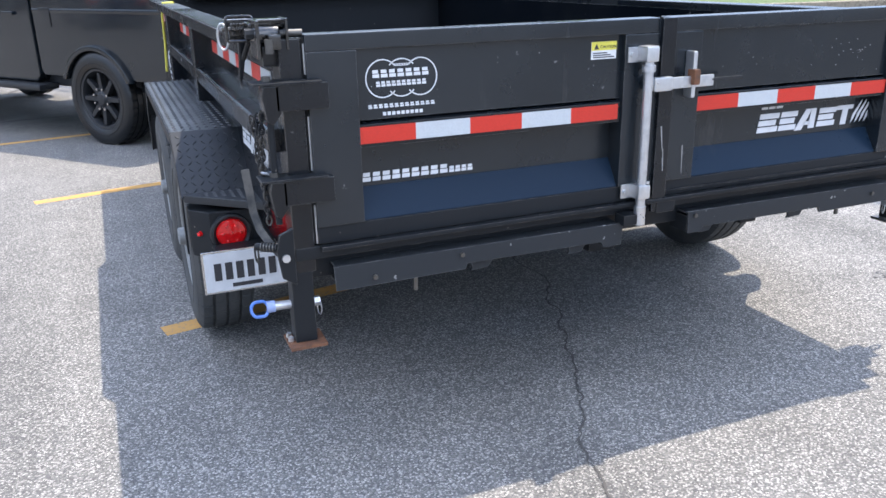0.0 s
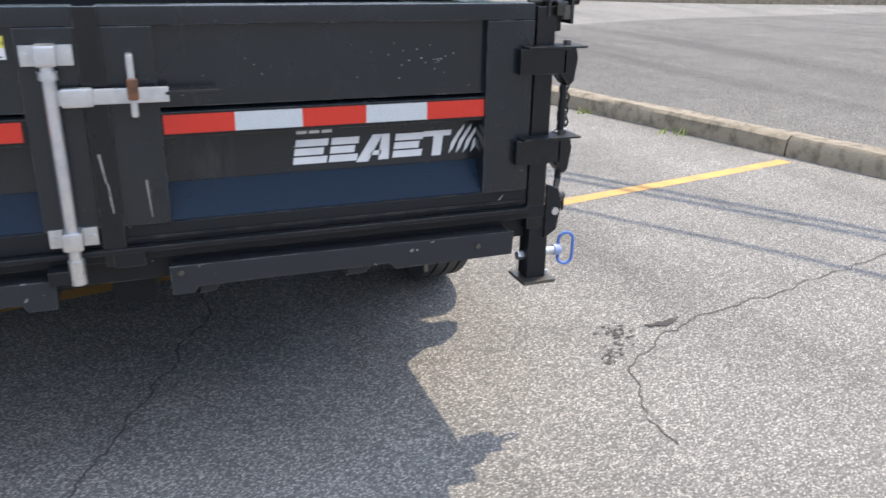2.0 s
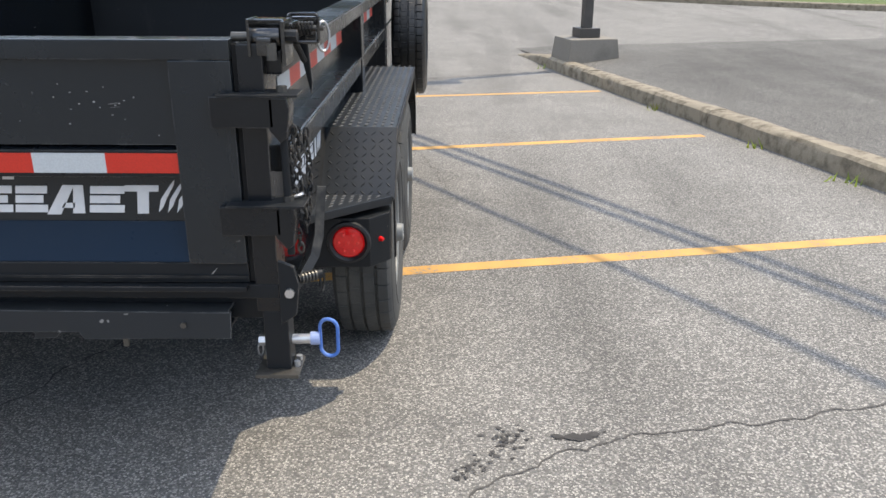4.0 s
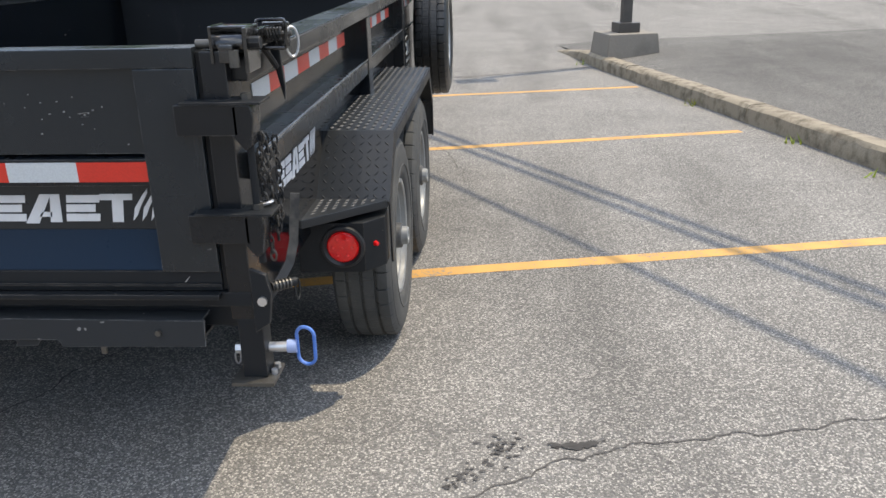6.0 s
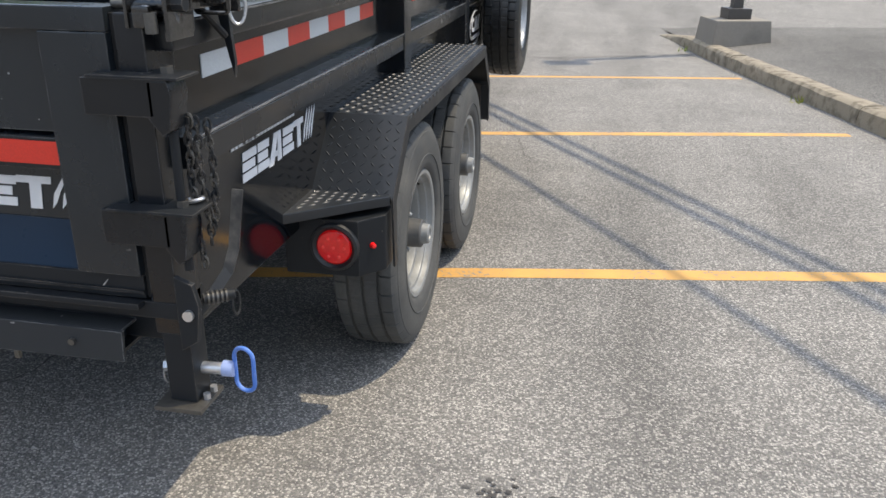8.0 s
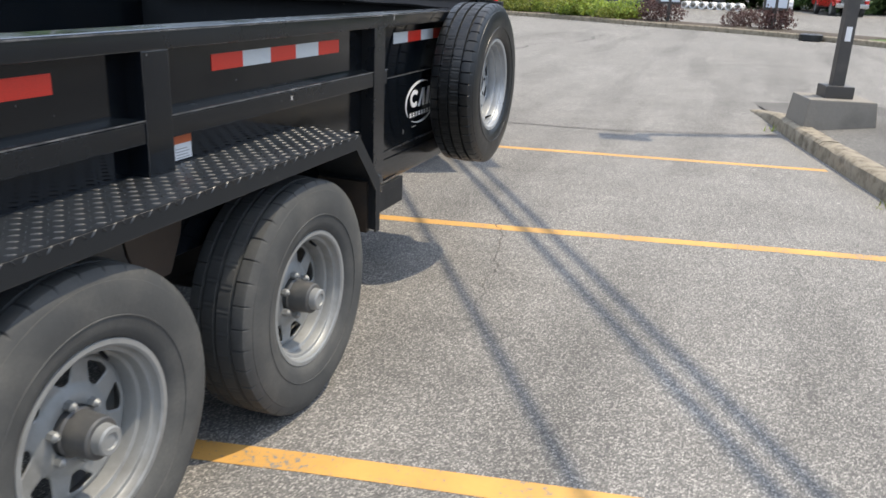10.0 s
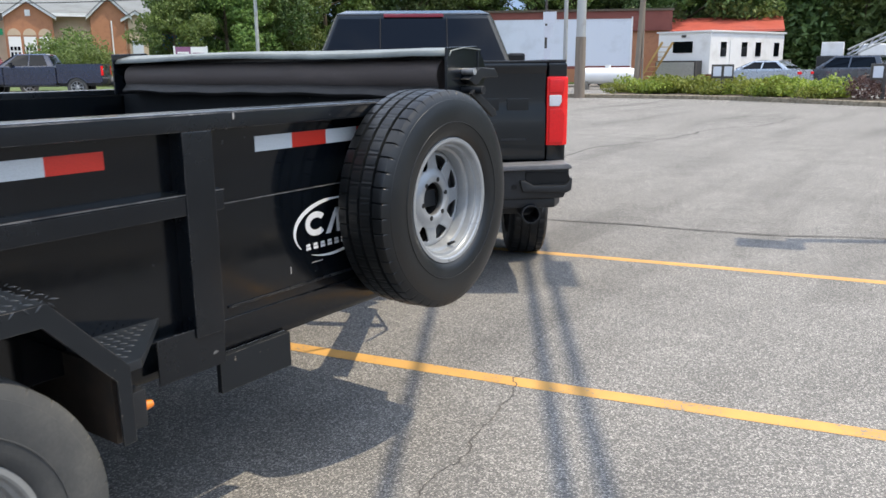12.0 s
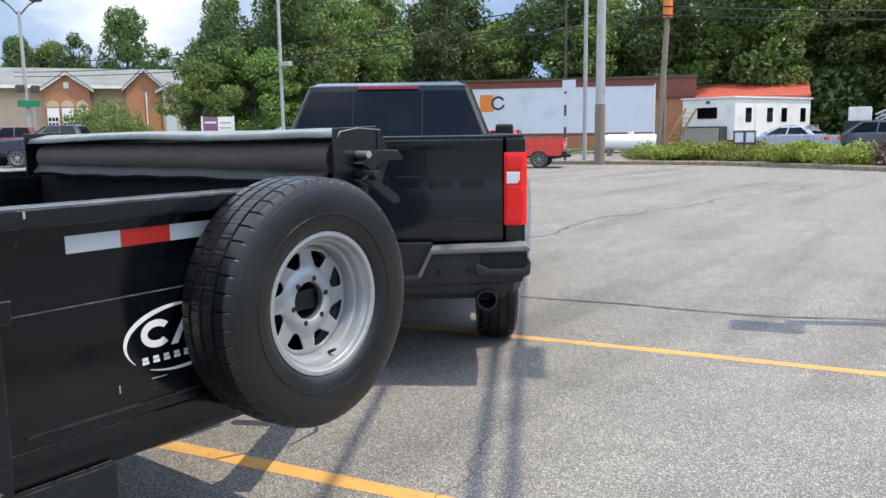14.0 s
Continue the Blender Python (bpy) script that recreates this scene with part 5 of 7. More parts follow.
def model_mark(place, width):
    """A small word, five large leaning blocks and four claw marks."""
    f = Form()
    k = width / 0.50
    for i in range(3):
        bars(f, place, 0.012 * k + 0.032 * k * i, 0.108 * k, 0.026 * k, 0.026 * k, 0.1, 2, 0.22)
    for i, w in enumerate((0.086, 0.074, 0.082, 0.080, 0.062)):
        u = k * sum((0.092, 0.082, 0.088, 0.086, 0.07)[:i])
        if i == 4:
            slab(f, place, [(u, 0.072 * k), (u + 0.078 * k, 0.072 * k), (u + 0.080 * k, 0.092 * k), (u + 0.003 * k, 0.092 * k)])
            slab(f, place, [(u + 0.024 * k, 0.0), (u + 0.050 * k, 0.0), (u + 0.056 * k, 0.072 * k), (u + 0.030 * k, 0.072 * k)])
        elif i == 2:
            slab(f, place, [(u - 0.01 * k, -0.004 * k), (u + 0.022 * k, -0.004 * k), (u + 0.062 * k, 0.092 * k), (u + 0.036 * k, 0.092 * k)])
            slab(f, place, [(u + 0.05 * k, 0.0), (u + 0.078 * k, 0.0), (u + 0.082 * k, 0.092 * k), (u + 0.060 * k, 0.092 * k)])
            slab(f, place, [(u + 0.026 * k, 0.018 * k), (u + 0.056 * k, 0.018 * k), (u + 0.058 * k, 0.034 * k), (u + 0.034 * k, 0.034 * k)])
        else:
            bars(f, place, u, 0.0, w * k, 0.092 * k, 0.12, 3, 0.20)
    for i in range(4):
        u = (0.425 + 0.021 * i) * k
        pts = [(u, 0.004 * k), (u + 0.012 * k, 0.022 * k), (u + 0.022 * k, 0.050 * k), (u + 0.042 * k, 0.094 * k), (u + 0.044 * k, 0.110 * k), (u + 0.030 * k, 0.088 * k), (u + 0.008 * k, 0.046 * k), (u + 0.004 * k, 0.024 * k)]
        slab(f, place, [(a - 0.004 * k, b) for a, b in pts])
    return f


doors = [o for o in trailer.children if o.name.startswith("tailgate_door")]
gate_y = 2.0515
LABEL_Y = 2.0095


def on_gate(x0, z0, y=gate_y, tall=1.0):
    return lambda u, v, d: (x0 + u, y - d, z0 + v * tall)


decal(model_mark(on_gate(1.972, 0.852, gate_y, 0.73), 0.50), doors[1], "white leaning model lettering with four claw marks")
f = Form()
P = on_gate(0.603, 0.845)
u = 0.0
for i in range(13):
    w = 0.0285 if i < 9 else 0.019
    h = 0.027 if i < 9 else 0.019
    bars(f, P, u, 0.0, w * 0.8, h, 0.1, 2, 0.18)
    u += w
decal(f, doors[0], "small white web address lettering")
# ring logo
f = Form()
P = on_gate(0.712, 1.126, 2.0095)
for cu, a0, a1 in ((-0.053, 0.75, 5.53), (0.0, 0.75, 2.39), (0.0, 3.89, 5.53), (0.053, -2.39, 2.39)):
    arc_band(f, P, cu, 0.0, 0.047, 0.050, 0.0032, a0, a1, 30)
for row, (v, h, n, w) in enumerate(((0.002, 0.022, 7, 0.160), (-0.021, 0.015, 10, 0.142), (0.030, 0.007, 6, 0.040))):
    for i in range(n):
        bars(f, P, -w / 2 + w * i / n, v, w / n * 0.78, h, 0.0, 2, 0.2)
for i in range(13):
    bars(f, P, -0.095 + 0.19 * i / 13, -0.076, 0.19 / 13 * 0.72, 0.011, 0.0, 2, 0.2)
for i in range(9):
    bars(f, P, -0.056 + 0.116 * i / 9, -0.096, 0.116 / 9 * 0.7, 0.010, 0.0, 1, 0.1)
decal(f, doors[0], "white dealer logo of three linked rings")
# caution label
lab = part("caution_label", Form().box(1.289, 1.373, LABEL_Y - 0.001, LABEL_Y + 0.002, 1.138, 1.187), WHITE, doors[0], "yellow and white caution label")
part("label_head", Form().box(1.289, 1.373, LABEL_Y - 0.0022, LABEL_Y - 0.001, 1.163, 1.187), YELLOW_LABEL, lab)
slab(tri := Form(), on_gate(1.297, 1.166, LABEL_Y), [(0.0, 0.0), (0.016, 0.0), (0.008, 0.015)], 0.0035)
part("warning_triangle", tri, INK, lab)
for i in range(3):
    part("label_bar", Form().box(1.295, 1.366 - 0.012 * i, LABEL_Y - 0.0020, LABEL_Y - 0.001, 1.142 + 0.006 * i, 1.145 + 0.006 * i), INK, lab)
font = bpy.data.curves.new("caution_text", "FONT")
font.body, font.size, font.extrude = "CAUTION", 0.0122, 0.0004
tmp = bpy.data.objects.new("caution_text", font)
me = bpy.data.meshes.new_from_object(tmp)
bpy.data.objects.remove(tmp)
me.materials.append(INK)
me.transform(PLACE[lab].inverted() @ Matrix.Translation((1.317, LABEL_Y - 0.0028, 1.1685)) @ Matrix.Rotation(math.pi / 2, 4, "X"))
txt = new("label_text", me)
txt.parent = lab

# wall lettering
WALL = [o for o in trailer.children if o.name.startswith("side_wall")]


def on_wall(side, y0, z0, x=2.6485, tall=1.0):
    return (lambda u, v, d: (x + d, y0 + u, z0 + v * tall)) if side > 0 else (lambda u, v, d: (mx(x + d, -1), y0 - u, z0 + v * tall))


for side in (1, -1):
    start = 2.360 if side > 0 else 2.360 + 0.485
    decal(model_mark(on_wall(side, start, 0.826, 2.6485, 0.87), 0.458), WALL[0 if side > 0 else 1], "white leaning model lettering with four claw marks")
    f = Form()
    P = on_wall(side, start - (0.045 if side > 0 else -0.045), 0.913)
    for i in range(19):
        bars(f, P, 0.020 * i, 0.0, 0.015, 0.020, 0.1, 2, 0.2)
    decal(f, WALL[0 if side > 0 else 1], "small white web address lettering")
    f = Form()
    P = on_wall(side, 5.60 if side > 0 else 5.75, 0.822, 2.6545)
    arc_band(f, P, 0.0, -0.008, 0.180, 0.098, 0.014, 1.1, 3.75, 40, True)
    arc_band(f, P, 0.0, -0.008, 0.180, 0.098, 0.010, 4.1, 5.9, 30, True)
    arc_band(f, P, -0.075, 0.012, 0.050, 0.040, 0.020, 0.7, 5.5, 24)
    slab(f, P, [(-0.03, -0.03), (-0.008, -0.03), (0.036, 0.052), (0.020, 0.052)])
    slab(f, P, [(0.024, -0.03), (0.046, -0.03), (0.046, 0.052), (0.024, 0.052)])
    for i in range(2):
        bars(f, P, 0.065 + 0.045 * i, -0.03, 0.03, 0.082, 0.3, 1, 0.0)
    for i in range(9):
        bars(f, P, -0.125 + 0.034 * i, -0.072, 0.020, 0.022, 0.0, 2, 0.2)
    decal(f, WALL[0 if side > 0 else 1], "white maker's logo in a swoosh ring")
    ya, yb = (3.838, 3.912)
    lbl = part("warning_label", sbox(Form(), side, 2.6460, 2.6500, ya, yb, 0.868, 0.934), WHITE, trailer, "small white warning label with orange head")
    part("label_head", sbox(Form(), side, 2.6495, 2.6508, ya, yb, 0.912, 0.934), ORANGE_LABEL, lbl)
    for k in range(4):
        part("label_bar", sbox(Form(), side, 2.6495, 2.6505, ya + 0.006, yb - 0.010 - 0.008 * (k % 2), 0.872 + 0.008 * k, 0.874 + 0.008 * k), SCUFF, lbl)

# ---- tarp roller over the front wall ----
tarp = part("tarp_roller", Form().rod((0.66, 6.28, 1.287), (2.66, 6.28, 1.298), 0.066, 24), TARP, trailer, "rolled dark mesh tarp in its housing")
hood = Form()
rows = []
random.seed(12)
for k in range(25):
    x = 0.60 + 2.13 * k / 24
    sag = 0.004 * math.sin(x * 5.2) + random.uniform(-0.0015, 0.0015) - 0.035 * max(0, 1.0 - x)
    rows.append([(x, 6.200, 1.372 + sag), (x, 6.215, 1.392 + sag), (x, 6.30, 1.405 + 0.5 * sag), (x, 6.42, 1.40)])
hood.sheet(rows)
top = part("wind_hood", hood, ALU, trailer, "dented aluminium hood over the tarp roller")
mod = top.modifiers.new("thickness", "SOLIDIFY")
mod.thickness = 0.004
part("housing_back", Form().box(0.60, 2.73, 6.40, 6.42, 1.20, 1.40), BLACK, trailer, bevel=0.003)
flap = []
for k in range(41):
    x = 0.66 + 2.0 * k / 40
    d = 0.004 * math.sin(x * 4.1) + 0.0025 * math.sin(x * 17)
    flap.append([(x, 6.235, 1.262 + d * 0.3), (x, 6.215, 1.235 + d), (x, 6.20, 1.222 + d), (x, 6.205, 1.212 + d)])
fl = part("tarp_flap", Form().sheet(flap), TARP_HEM, trailer, "loose hem of the tarp")
mod = fl.modifiers.new("thickness", "SOLIDIFY")
mod.thickness = 0.006
for x, s in ((0.60, -1), (2.72, 1)):
    br = part("roller_bracket", Form().prism([(6.19, 1.20), (6.19, 1.405), (6.40, 1.412), (6.45, 1.36), (6.47, 1.30), (6.42, 1.20)], "x", x - 0.006, x + 0.006), BLACK, trailer, bevel=0.003)
    if s > 0:
        part("crank_shaft", Form().rod((x - 0.01, 6.30, 1.245), (x + 0.10, 6.30, 1.245), 0.016, 14), BLACK_WORN, br)
        part("crank_arm", Form().prism([(6.26, 1.232), (6.29, 1.25), (6.44, 1.165), (6.45, 1.142), (6.42, 1.136)], "x", x + 0.055, x + 0.070), BLACK_WORN, br, bevel=0.004)
        part("ratchet", Form().prism([(6.27, 1.285), (6.36, 1.33), (6.47, 1.325), (6.50, 1.29), (6.38, 1.29), (6.33, 1.26)], "x", x + 0.01, x + 0.05), BLACK_WORN, br, bevel=0.006)
        part("ratchet_pin", Form().rod((x, 6.30, 1.315), (x + 0.06, 6.30, 1.315), 0.013, 10), GALV, br)

# ---- vehicles (own axes: y forward from the rear bumper, x to the right) ----
def frustum(f, y0, y1, w0, z0, y2, y3, w1, z1):
    """A tapered block: base y0..y1 half width w0 at z0, top y2..y3 half width w1 at z1."""
    return f.add([(-w0, y0, z0), (w0, y0, z0), (w0, y1, z0), (-w0, y1, z0), (-w1, y2, z1), (w1, y2, z1), (w1, y3, z1), (-w1, y3, z1)],
                 [(3, 2, 1, 0), (4, 5, 6, 7), (0, 1, 5, 4), (1, 2, 6, 5), (2, 3, 7, 6), (3, 0, 4, 7)])


def pane(f, pts, depth):
    """A thin slab through four points, pushed out along its normal."""
    p = [Vector(q) for q in pts]
    n = (p[1] - p[0]).cross(p[2] - p[0]).normalized() * depth
    k = len(p)
    return f.add([*p, *[q + n for q in p]], [tuple(range(k))[::-1], tuple(range(k, 2 * k))] + [(i, (i + 1) % k, k + (i + 1) % k, k + i) for i in range(k)])


def arch(y, r, z0, y_a, n=14, zc=0.41):
    """Points over a wheel from the rear foot of the arch to its front foot."""
    a0 = math.asin((z0 - zc) / r)
    return [(y - r * math.cos(a), zc + r * math.sin(a)) for a in np.linspace(a0, math.pi - a0, n)]


def road_wheel(parent, x, y, r, width, rim_r, side, rim_mat, rubber, spokes=8, detail=True):
    m = Matrix.Translation((x, y, r - 0.005)) @ (Matrix.Identity(4) if side > 0 else Matrix.Rotation(math.pi, 4, "Z"))
    w = part("wheel", Form().lathe([(rim_r + 0.004, width * 0.40), (rim_r + 0.010, width * 0.43), (rim_r - 0.012, width * 0.42), (rim_r - 0.03, width * 0.30), (rim_r - 0.035, -width * 0.3), (rim_r, -width * 0.4)], 40, m), rim_mat, parent, own=True)
    part("tyre", tyre_form(r, width, rim_r, m, 160 if detail else 48, 5, detail), rubber, w, own=True)
    # near-black disc closes the rim, standing for shade behind the spokes
    part("brake_disc", Form().lathe([(0.0, width * 0.10), (rim_r - 0.035, width * 0.10)], 32, m), NEAR_BLACK, w, own=True)
    for i in range(spokes):
        a = 2 * math.pi * i / spokes
        t = m @ Matrix.Rotation(a, 4, "X")
        f = Form()
        f.add([(width * 0.36, -0.028, 0.05), (width * 0.36, 0.028, 0.05), (width * 0.40, 0.018, rim_r - 0.03), (width * 0.40, -0.018, rim_r - 0.03),
               (width * 0.22, -0.034, 0.05), (width * 0.22, 0.034, 0.05), (width * 0.24, 0.026, rim_r - 0.02), (width * 0.24, -0.026, rim_r - 0.02)],
              [(0, 1, 2, 3), (7, 6, 5, 4), (0, 4, 5, 1), (1, 5, 6, 2), (2, 6, 7, 3), (3, 7, 4, 0)], t)
        part("spoke", f, rim_mat, w, own=True, bevel=0.004 if detail else 0.0)
    part("hub_cap", Form().lathe([(0.0, width * 0.44), (0.05, width * 0.43), (0.075, width * 0.36), (0.08, width * 0.2)], 24, m), rim_mat, w, own=True)
    if detail:
        for i in range(8):
            a = 2 * math.pi * (i + 0.5) / 8
            p = Vector((width * 0.34, 0.098 * math.cos(a), 0.098 * math.sin(a)))
            part("lug_nut", Form().rod(m @ p, m @ (p + Vector((0.03, 0, 0))), 0.012, 6), CHROME, w, own=True)
    return w


def pickup(label, x, y, turn, paint, rim_mat, detail=False, group="", size=1.0):
    z = min(ground(x, y), ground(x - 1.3 * math.sin(radians(turn)), y + 1.3 * math.cos(radians(turn))))
    truck = thing("pickup_truck", x, y, z, label, "pickup truck", group, turn)

    def p(name, form, mat, parent=truck, lab="", bevel=0.0):
        return part(name, form, mat, parent, lab, bevel, own=True)
    ry, fy, ar = 1.30, 5.22, 0.50
    body = p("body", Form().box(-0.86, 0.86, 0.2, 6.05, 0.50, 0.80), TRUCK_BLACK, bevel=0.02)
    for s in (1, -1):
        bed = [(0.16, 0.66), (0.30, 0.62), *arch(ry, ar, 0.62, 0)[:], (2.10, 0.62), (2.14, 0.66), (2.14, 1.46), (2.11, 1.49), (0.14, 1.49)]
        b = p("bed_side", Form().prism(bed, "x", s * 0.86, s * 0.985), paint, bevel=0.022)
        p("bed_rail", Form().box(s * 0.82, s * 0.975, 0.14, 2.14, 1.488, 1.505), TRUCK_BLACK, b, bevel=0.005)
        p("crease", Form().prism([(s * 0.983, 1.20), (s * 0.988, 1.21), (s * 0.988, 1.235), (s * 0.983, 1.25)], "y", 0.32, 2.13), paint, b)
        for yc in (ry, fy):
            out, inn = arch(yc, ar + 0.02, 0.60, 0, 20), arch(yc, ar - 0.035, 0.60, 0, 20)
            p("wheel_flare", Form().prism(out + inn[::-1], "x", s * 0.93, s * 1.022), paint, b, bevel=0.02)
            # solid near-black fill stands for the shaded hollow over the wheel
            p("wheel_well", Form().prism(arch(yc, ar + 0.01, 0.56, 0, 16), "x", s * 0.60, s * 0.90), NEAR_BLACK, b)
        if s < 0:
            p("fuel_door", Form().box(-0.992, -0.983, 1.86, 2.03, 1.08, 1.25), paint, b, bevel=0.004)
        door_line = [(2.17, 0.62), (2.17, 1.36), (2.25, 1.40), (4.36, 1.34), (4.42, 1.28), (4.42, 0.60), (4.36, 0.55), (2.24, 0.55)]
        d = p("door_panel", Form().prism(door_line, "x", s * 0.80, s * 0.985), paint, bevel=0.025)
        for yy in (2.18, 3.28, 4.42):
            p("door_seam", Form().box(s * 0.980, s * 0.9862, yy - 0.004, yy + 0.004, 0.62, 1.36), NEAR_BLACK, d)
        for yy in (2.42, 3.48):
            p("door_handle", Form().box(s * 0.984, s * 1.012, yy, yy + 0.18, 1.18, 1.215), paint, d, bevel=0.008)
        p("running_board", Form().box(s * 0.88, s * 1.10, 2.05, 4.45, 0.48, 0.54), TRUCK_BLACK, bevel=0.02)
        fend = [(4.44, 0.58), (4.44, 1.32), (4.60, 1.36), (6.10, 1.22), (6.22, 1.08), (6.22, 0.72), *[q for q in arch(fy, ar, 0.62, 0)[::-1]]]
        fe = p("front_fender", Form().prism(fend, "x", s * 0.80, s * 0.985), paint, bevel=0.03)
        p("headlight", Form().box(s * 0.70, s * 0.96, 6.16, 6.245, 1.0, 1.13), CLEAR_LENS, fe, bevel=0.01)
        # mirror
        mir = p("mirror_arm", Form().prism([(4.02, 1.36), (4.10, 1.36), (4.08, 1.46), (4.02, 1.46)], "x", s * 0.93, s * 1.08), TRUCK_BLACK, bevel=0.01)
        p("mirror", Form().box(s * 1.03, s * 1.22, 3.98, 4.08, 1.38, 1.60), TRUCK_BLACK, mir, "black towing mirror", bevel=0.03)
        p("mirror_glass", Form().box(s * 1.05, s * 1.20, 3.972, 3.982, 1.41, 1.57), GLASS, mir)
        # tail lamp
        lamp = p("tail_lamp", Form().prism([(s * 0.850, 0.105), (s * 0.955, 0.105), (s * 0.990, 0.135), (s * 0.992, 0.20), (s * 0.86, 0.20), (s * 0.850, 0.18)], "z", 0.965, 1.40), RED_LENS, truck, "red and clear tail lamp", bevel=0.010)
        p("reverse_lens", Form().prism([(s * 0.866, 1.215), (s * 0.930, 1.215), (s * 0.945, 1.24), (s * 0.945, 1.285), (s * 0.866, 1.285)], "y", 0.097, 0.11), CLEAR_LENS, lamp, bevel=0.006)
        p("lamp_lobe", Form().prism([(s * 0.866, 1.300), (s * 0.950, 1.300), (s * 0.962, 1.32), (s * 0.962, 1.385), (s * 0.866, 1.385)], "y", 0.098, 0.11), RED_LAMP, lamp, bevel=0.008)
        p("lamp_lobe", Form().prism([(s * 0.866, 0.985), (s * 0.955, 0.985), (s * 0.965, 1.02), (s * 0.965, 1.17), (s * 0.940, 1.20), (s * 0.866, 1.20)], "y", 0.098, 0.11), RED_LAMP, lamp, bevel=0.008)
    # tailgate
    tg = p("tailgate", Form().prism([(0.125, 0.87), (0.105, 0.90), (0.110, 1.20), (0.125, 1.24), (0.115, 1.42), (0.085, 1.455), (0.085, 1.485), (0.18, 1.49), (0.18, 0.87)], "x", -0.846, 0.846), paint, truck, bevel=0.010)
    p("tailgate_cap", Form().box(-0.85, 0.85, 0.09, 0.20, 1.487, 1.500), TRUCK_BLACK, tg, bevel=0.004)
    p("gate_handle", Form().box(-0.16, 0.16, 0.088, 0.12, 1.36, 1.42), TRUCK_BLACK, tg, bevel=0.008)
    p("badge_bar", Form().box(0.56, 0.72, 0.104, 0.108, 1.00, 1.012), TRUCK_BLACK, tg)
    for k in range(8):
        p("embossed_block", Form().box(-0.735 + 0.19 * k, -0.595 + 0.19 * k, 0.1075, 0.140, 1.190, 1.266), paint, tg, bevel=0.004)
    # rear bumper
    half = [(0.0, 0.635), (0.34, 0.64), (0.42, 0.80), (0.96, 0.815), (0.98, 0.80), (0.98, 0.70), (0.95, 0.60), (0.0, 0.575)]
    bump = p("rear_bumper", Form().prism([(-a, b) for a, b in half[:-1]][::-1] + half[1:], "y", -0.05, 0.16), TRUCK_BLACK, truck, "dark sculpted rear bumper with corner steps", bevel=0.022)
    bump.location.z += 0.045
    for s in (1, -1):
        p("bumper_cap", Form().prism([(s * 0.33, 0.638), (s * 0.415, 0.805), (s * 0.97, 0.822), (s * 0.99, 0.806), (s * 0.99, 0.790), (s * 0.42, 0.775), (s * 0.355, 0.638)], "y", -0.075, 0.15), TRIM_GREY, bump, "dusty grey bumper cap", bevel=0.012)
        # raised near-black patch paints the shaded opening of the corner step
        p("corner_step", Form().prism([(s * 0.70, 0.77), (s * 0.97, 0.772), (s * 0.99, 0.70), (s * 0.74, 0.69), (s * 0.70, 0.715)], "y", -0.056, 0.0), NEAR_BLACK, bump, bevel=0.006)
        p("step_lip", Form().prism([(s * 0.66, 0.72), (s * 0.69, 0.72), (s * 0.75, 0.688), (s * 0.95, 0.690), (s * 0.995, 0.735), (s * 0.99, 0.655), (s * 0.96, 0.64), (s * 0.68, 0.645)], "y", -0.085, 0.12), TRUCK_BLACK, bump, bevel=0.014)
        p("sensor", Form().rod((s * 0.46, -0.058, 0.665), (s * 0.46, -0.048, 0.665), 0.016, 14), NEAR_BLACK, bump)
        p("sensor", Form().rod((s * 0.63, -0.058, 0.675), (s * 0.63, -0.048, 0.675), 0.016, 14), NEAR_BLACK, bump)
    p("bumper_lower", Form().prism([(-0.96, 0.16), (-0.9, 0.0), (-0.5, -0.03), (0.5, -0.03), (0.9, 0.0), (0.96, 0.16)], "z", 0.53, 0.60), TRUCK_BLACK, bump, bevel=0.02)
    p("socket_panel", Form().box(-0.42, 0.42, 0.02, 0.12, 0.62, 0.825), TRUCK_BLACK, bump)
    p("socket_cap", Form().rod((0.20, 0.022, 0.73), (0.20, -0.01, 0.73), 0.035, 20), TRIM_GREY, bump)
    # no hollow here: a near-black patch gives the recess its shade
    p("plate_recess", Form().box(-0.20, 0.20, -0.058, -0.045, 0.585, 0.632), NEAR_BLACK, bump, bevel=0.008)
    p("receiver", Form().box(-0.05, 0.05, -0.22, 0.10, 0.50, 0.60), TRUCK_BLACK, bump, bevel=0.008)
    p("hitch_ball", Form().lathe([(0.0, 0.06), (0.018, 0.057), (0.027, 0.04), (0.024, 0.022), (0.014, 0.012), (0.02, 0.0)], 20, Matrix.Translation((0, -0.20, 0.60)) @ Matrix.Rotation(-math.pi / 2, 4, "Y")), CHROME, bump)
    p("exhaust_tip", Form().lathe([(0.052, -0.20), (0.060, -0.20), (0.062, 0.06), (0.052, 0.06)], 24, Matrix.Translation((0.74, 0.14, 0.545)) @ Matrix.Rotation(math.pi / 2, 4, "Z"), closed=True), TRUCK_BLACK, truck, "dark steel exhaust tip")
    p("rear_axle", Form().rod((-0.8, ry, 0.40), (0.8, ry, 0.40), 0.07, 14), TRUCK_BLACK, truck)
    p("axle_housing", Form().lathe([(0.0, -0.16), (0.10, -0.13), (0.17, 0.0), (0.10, 0.13), (0.0, 0.16)], 20, Matrix.Translation((0.0, ry, 0.40))), TRUCK_BLACK, truck)
    p("bed_cover", Form().box(-0.84, 0.84, 0.18, 2.14, 1.478, 1.496), TRUCK_BLACK, truck, bevel=0.006)
    p("bed_front", Form().box(-0.86, 0.86, 2.10, 2.15, 0.8, 1.49), paint, truck)
    # cab
    cab = p("cab", frustum(Form(), 2.20, 4.70, 0.93, 1.34, 2.52, 3.86, 0.70, 1.945), paint, truck, bevel=0.045)
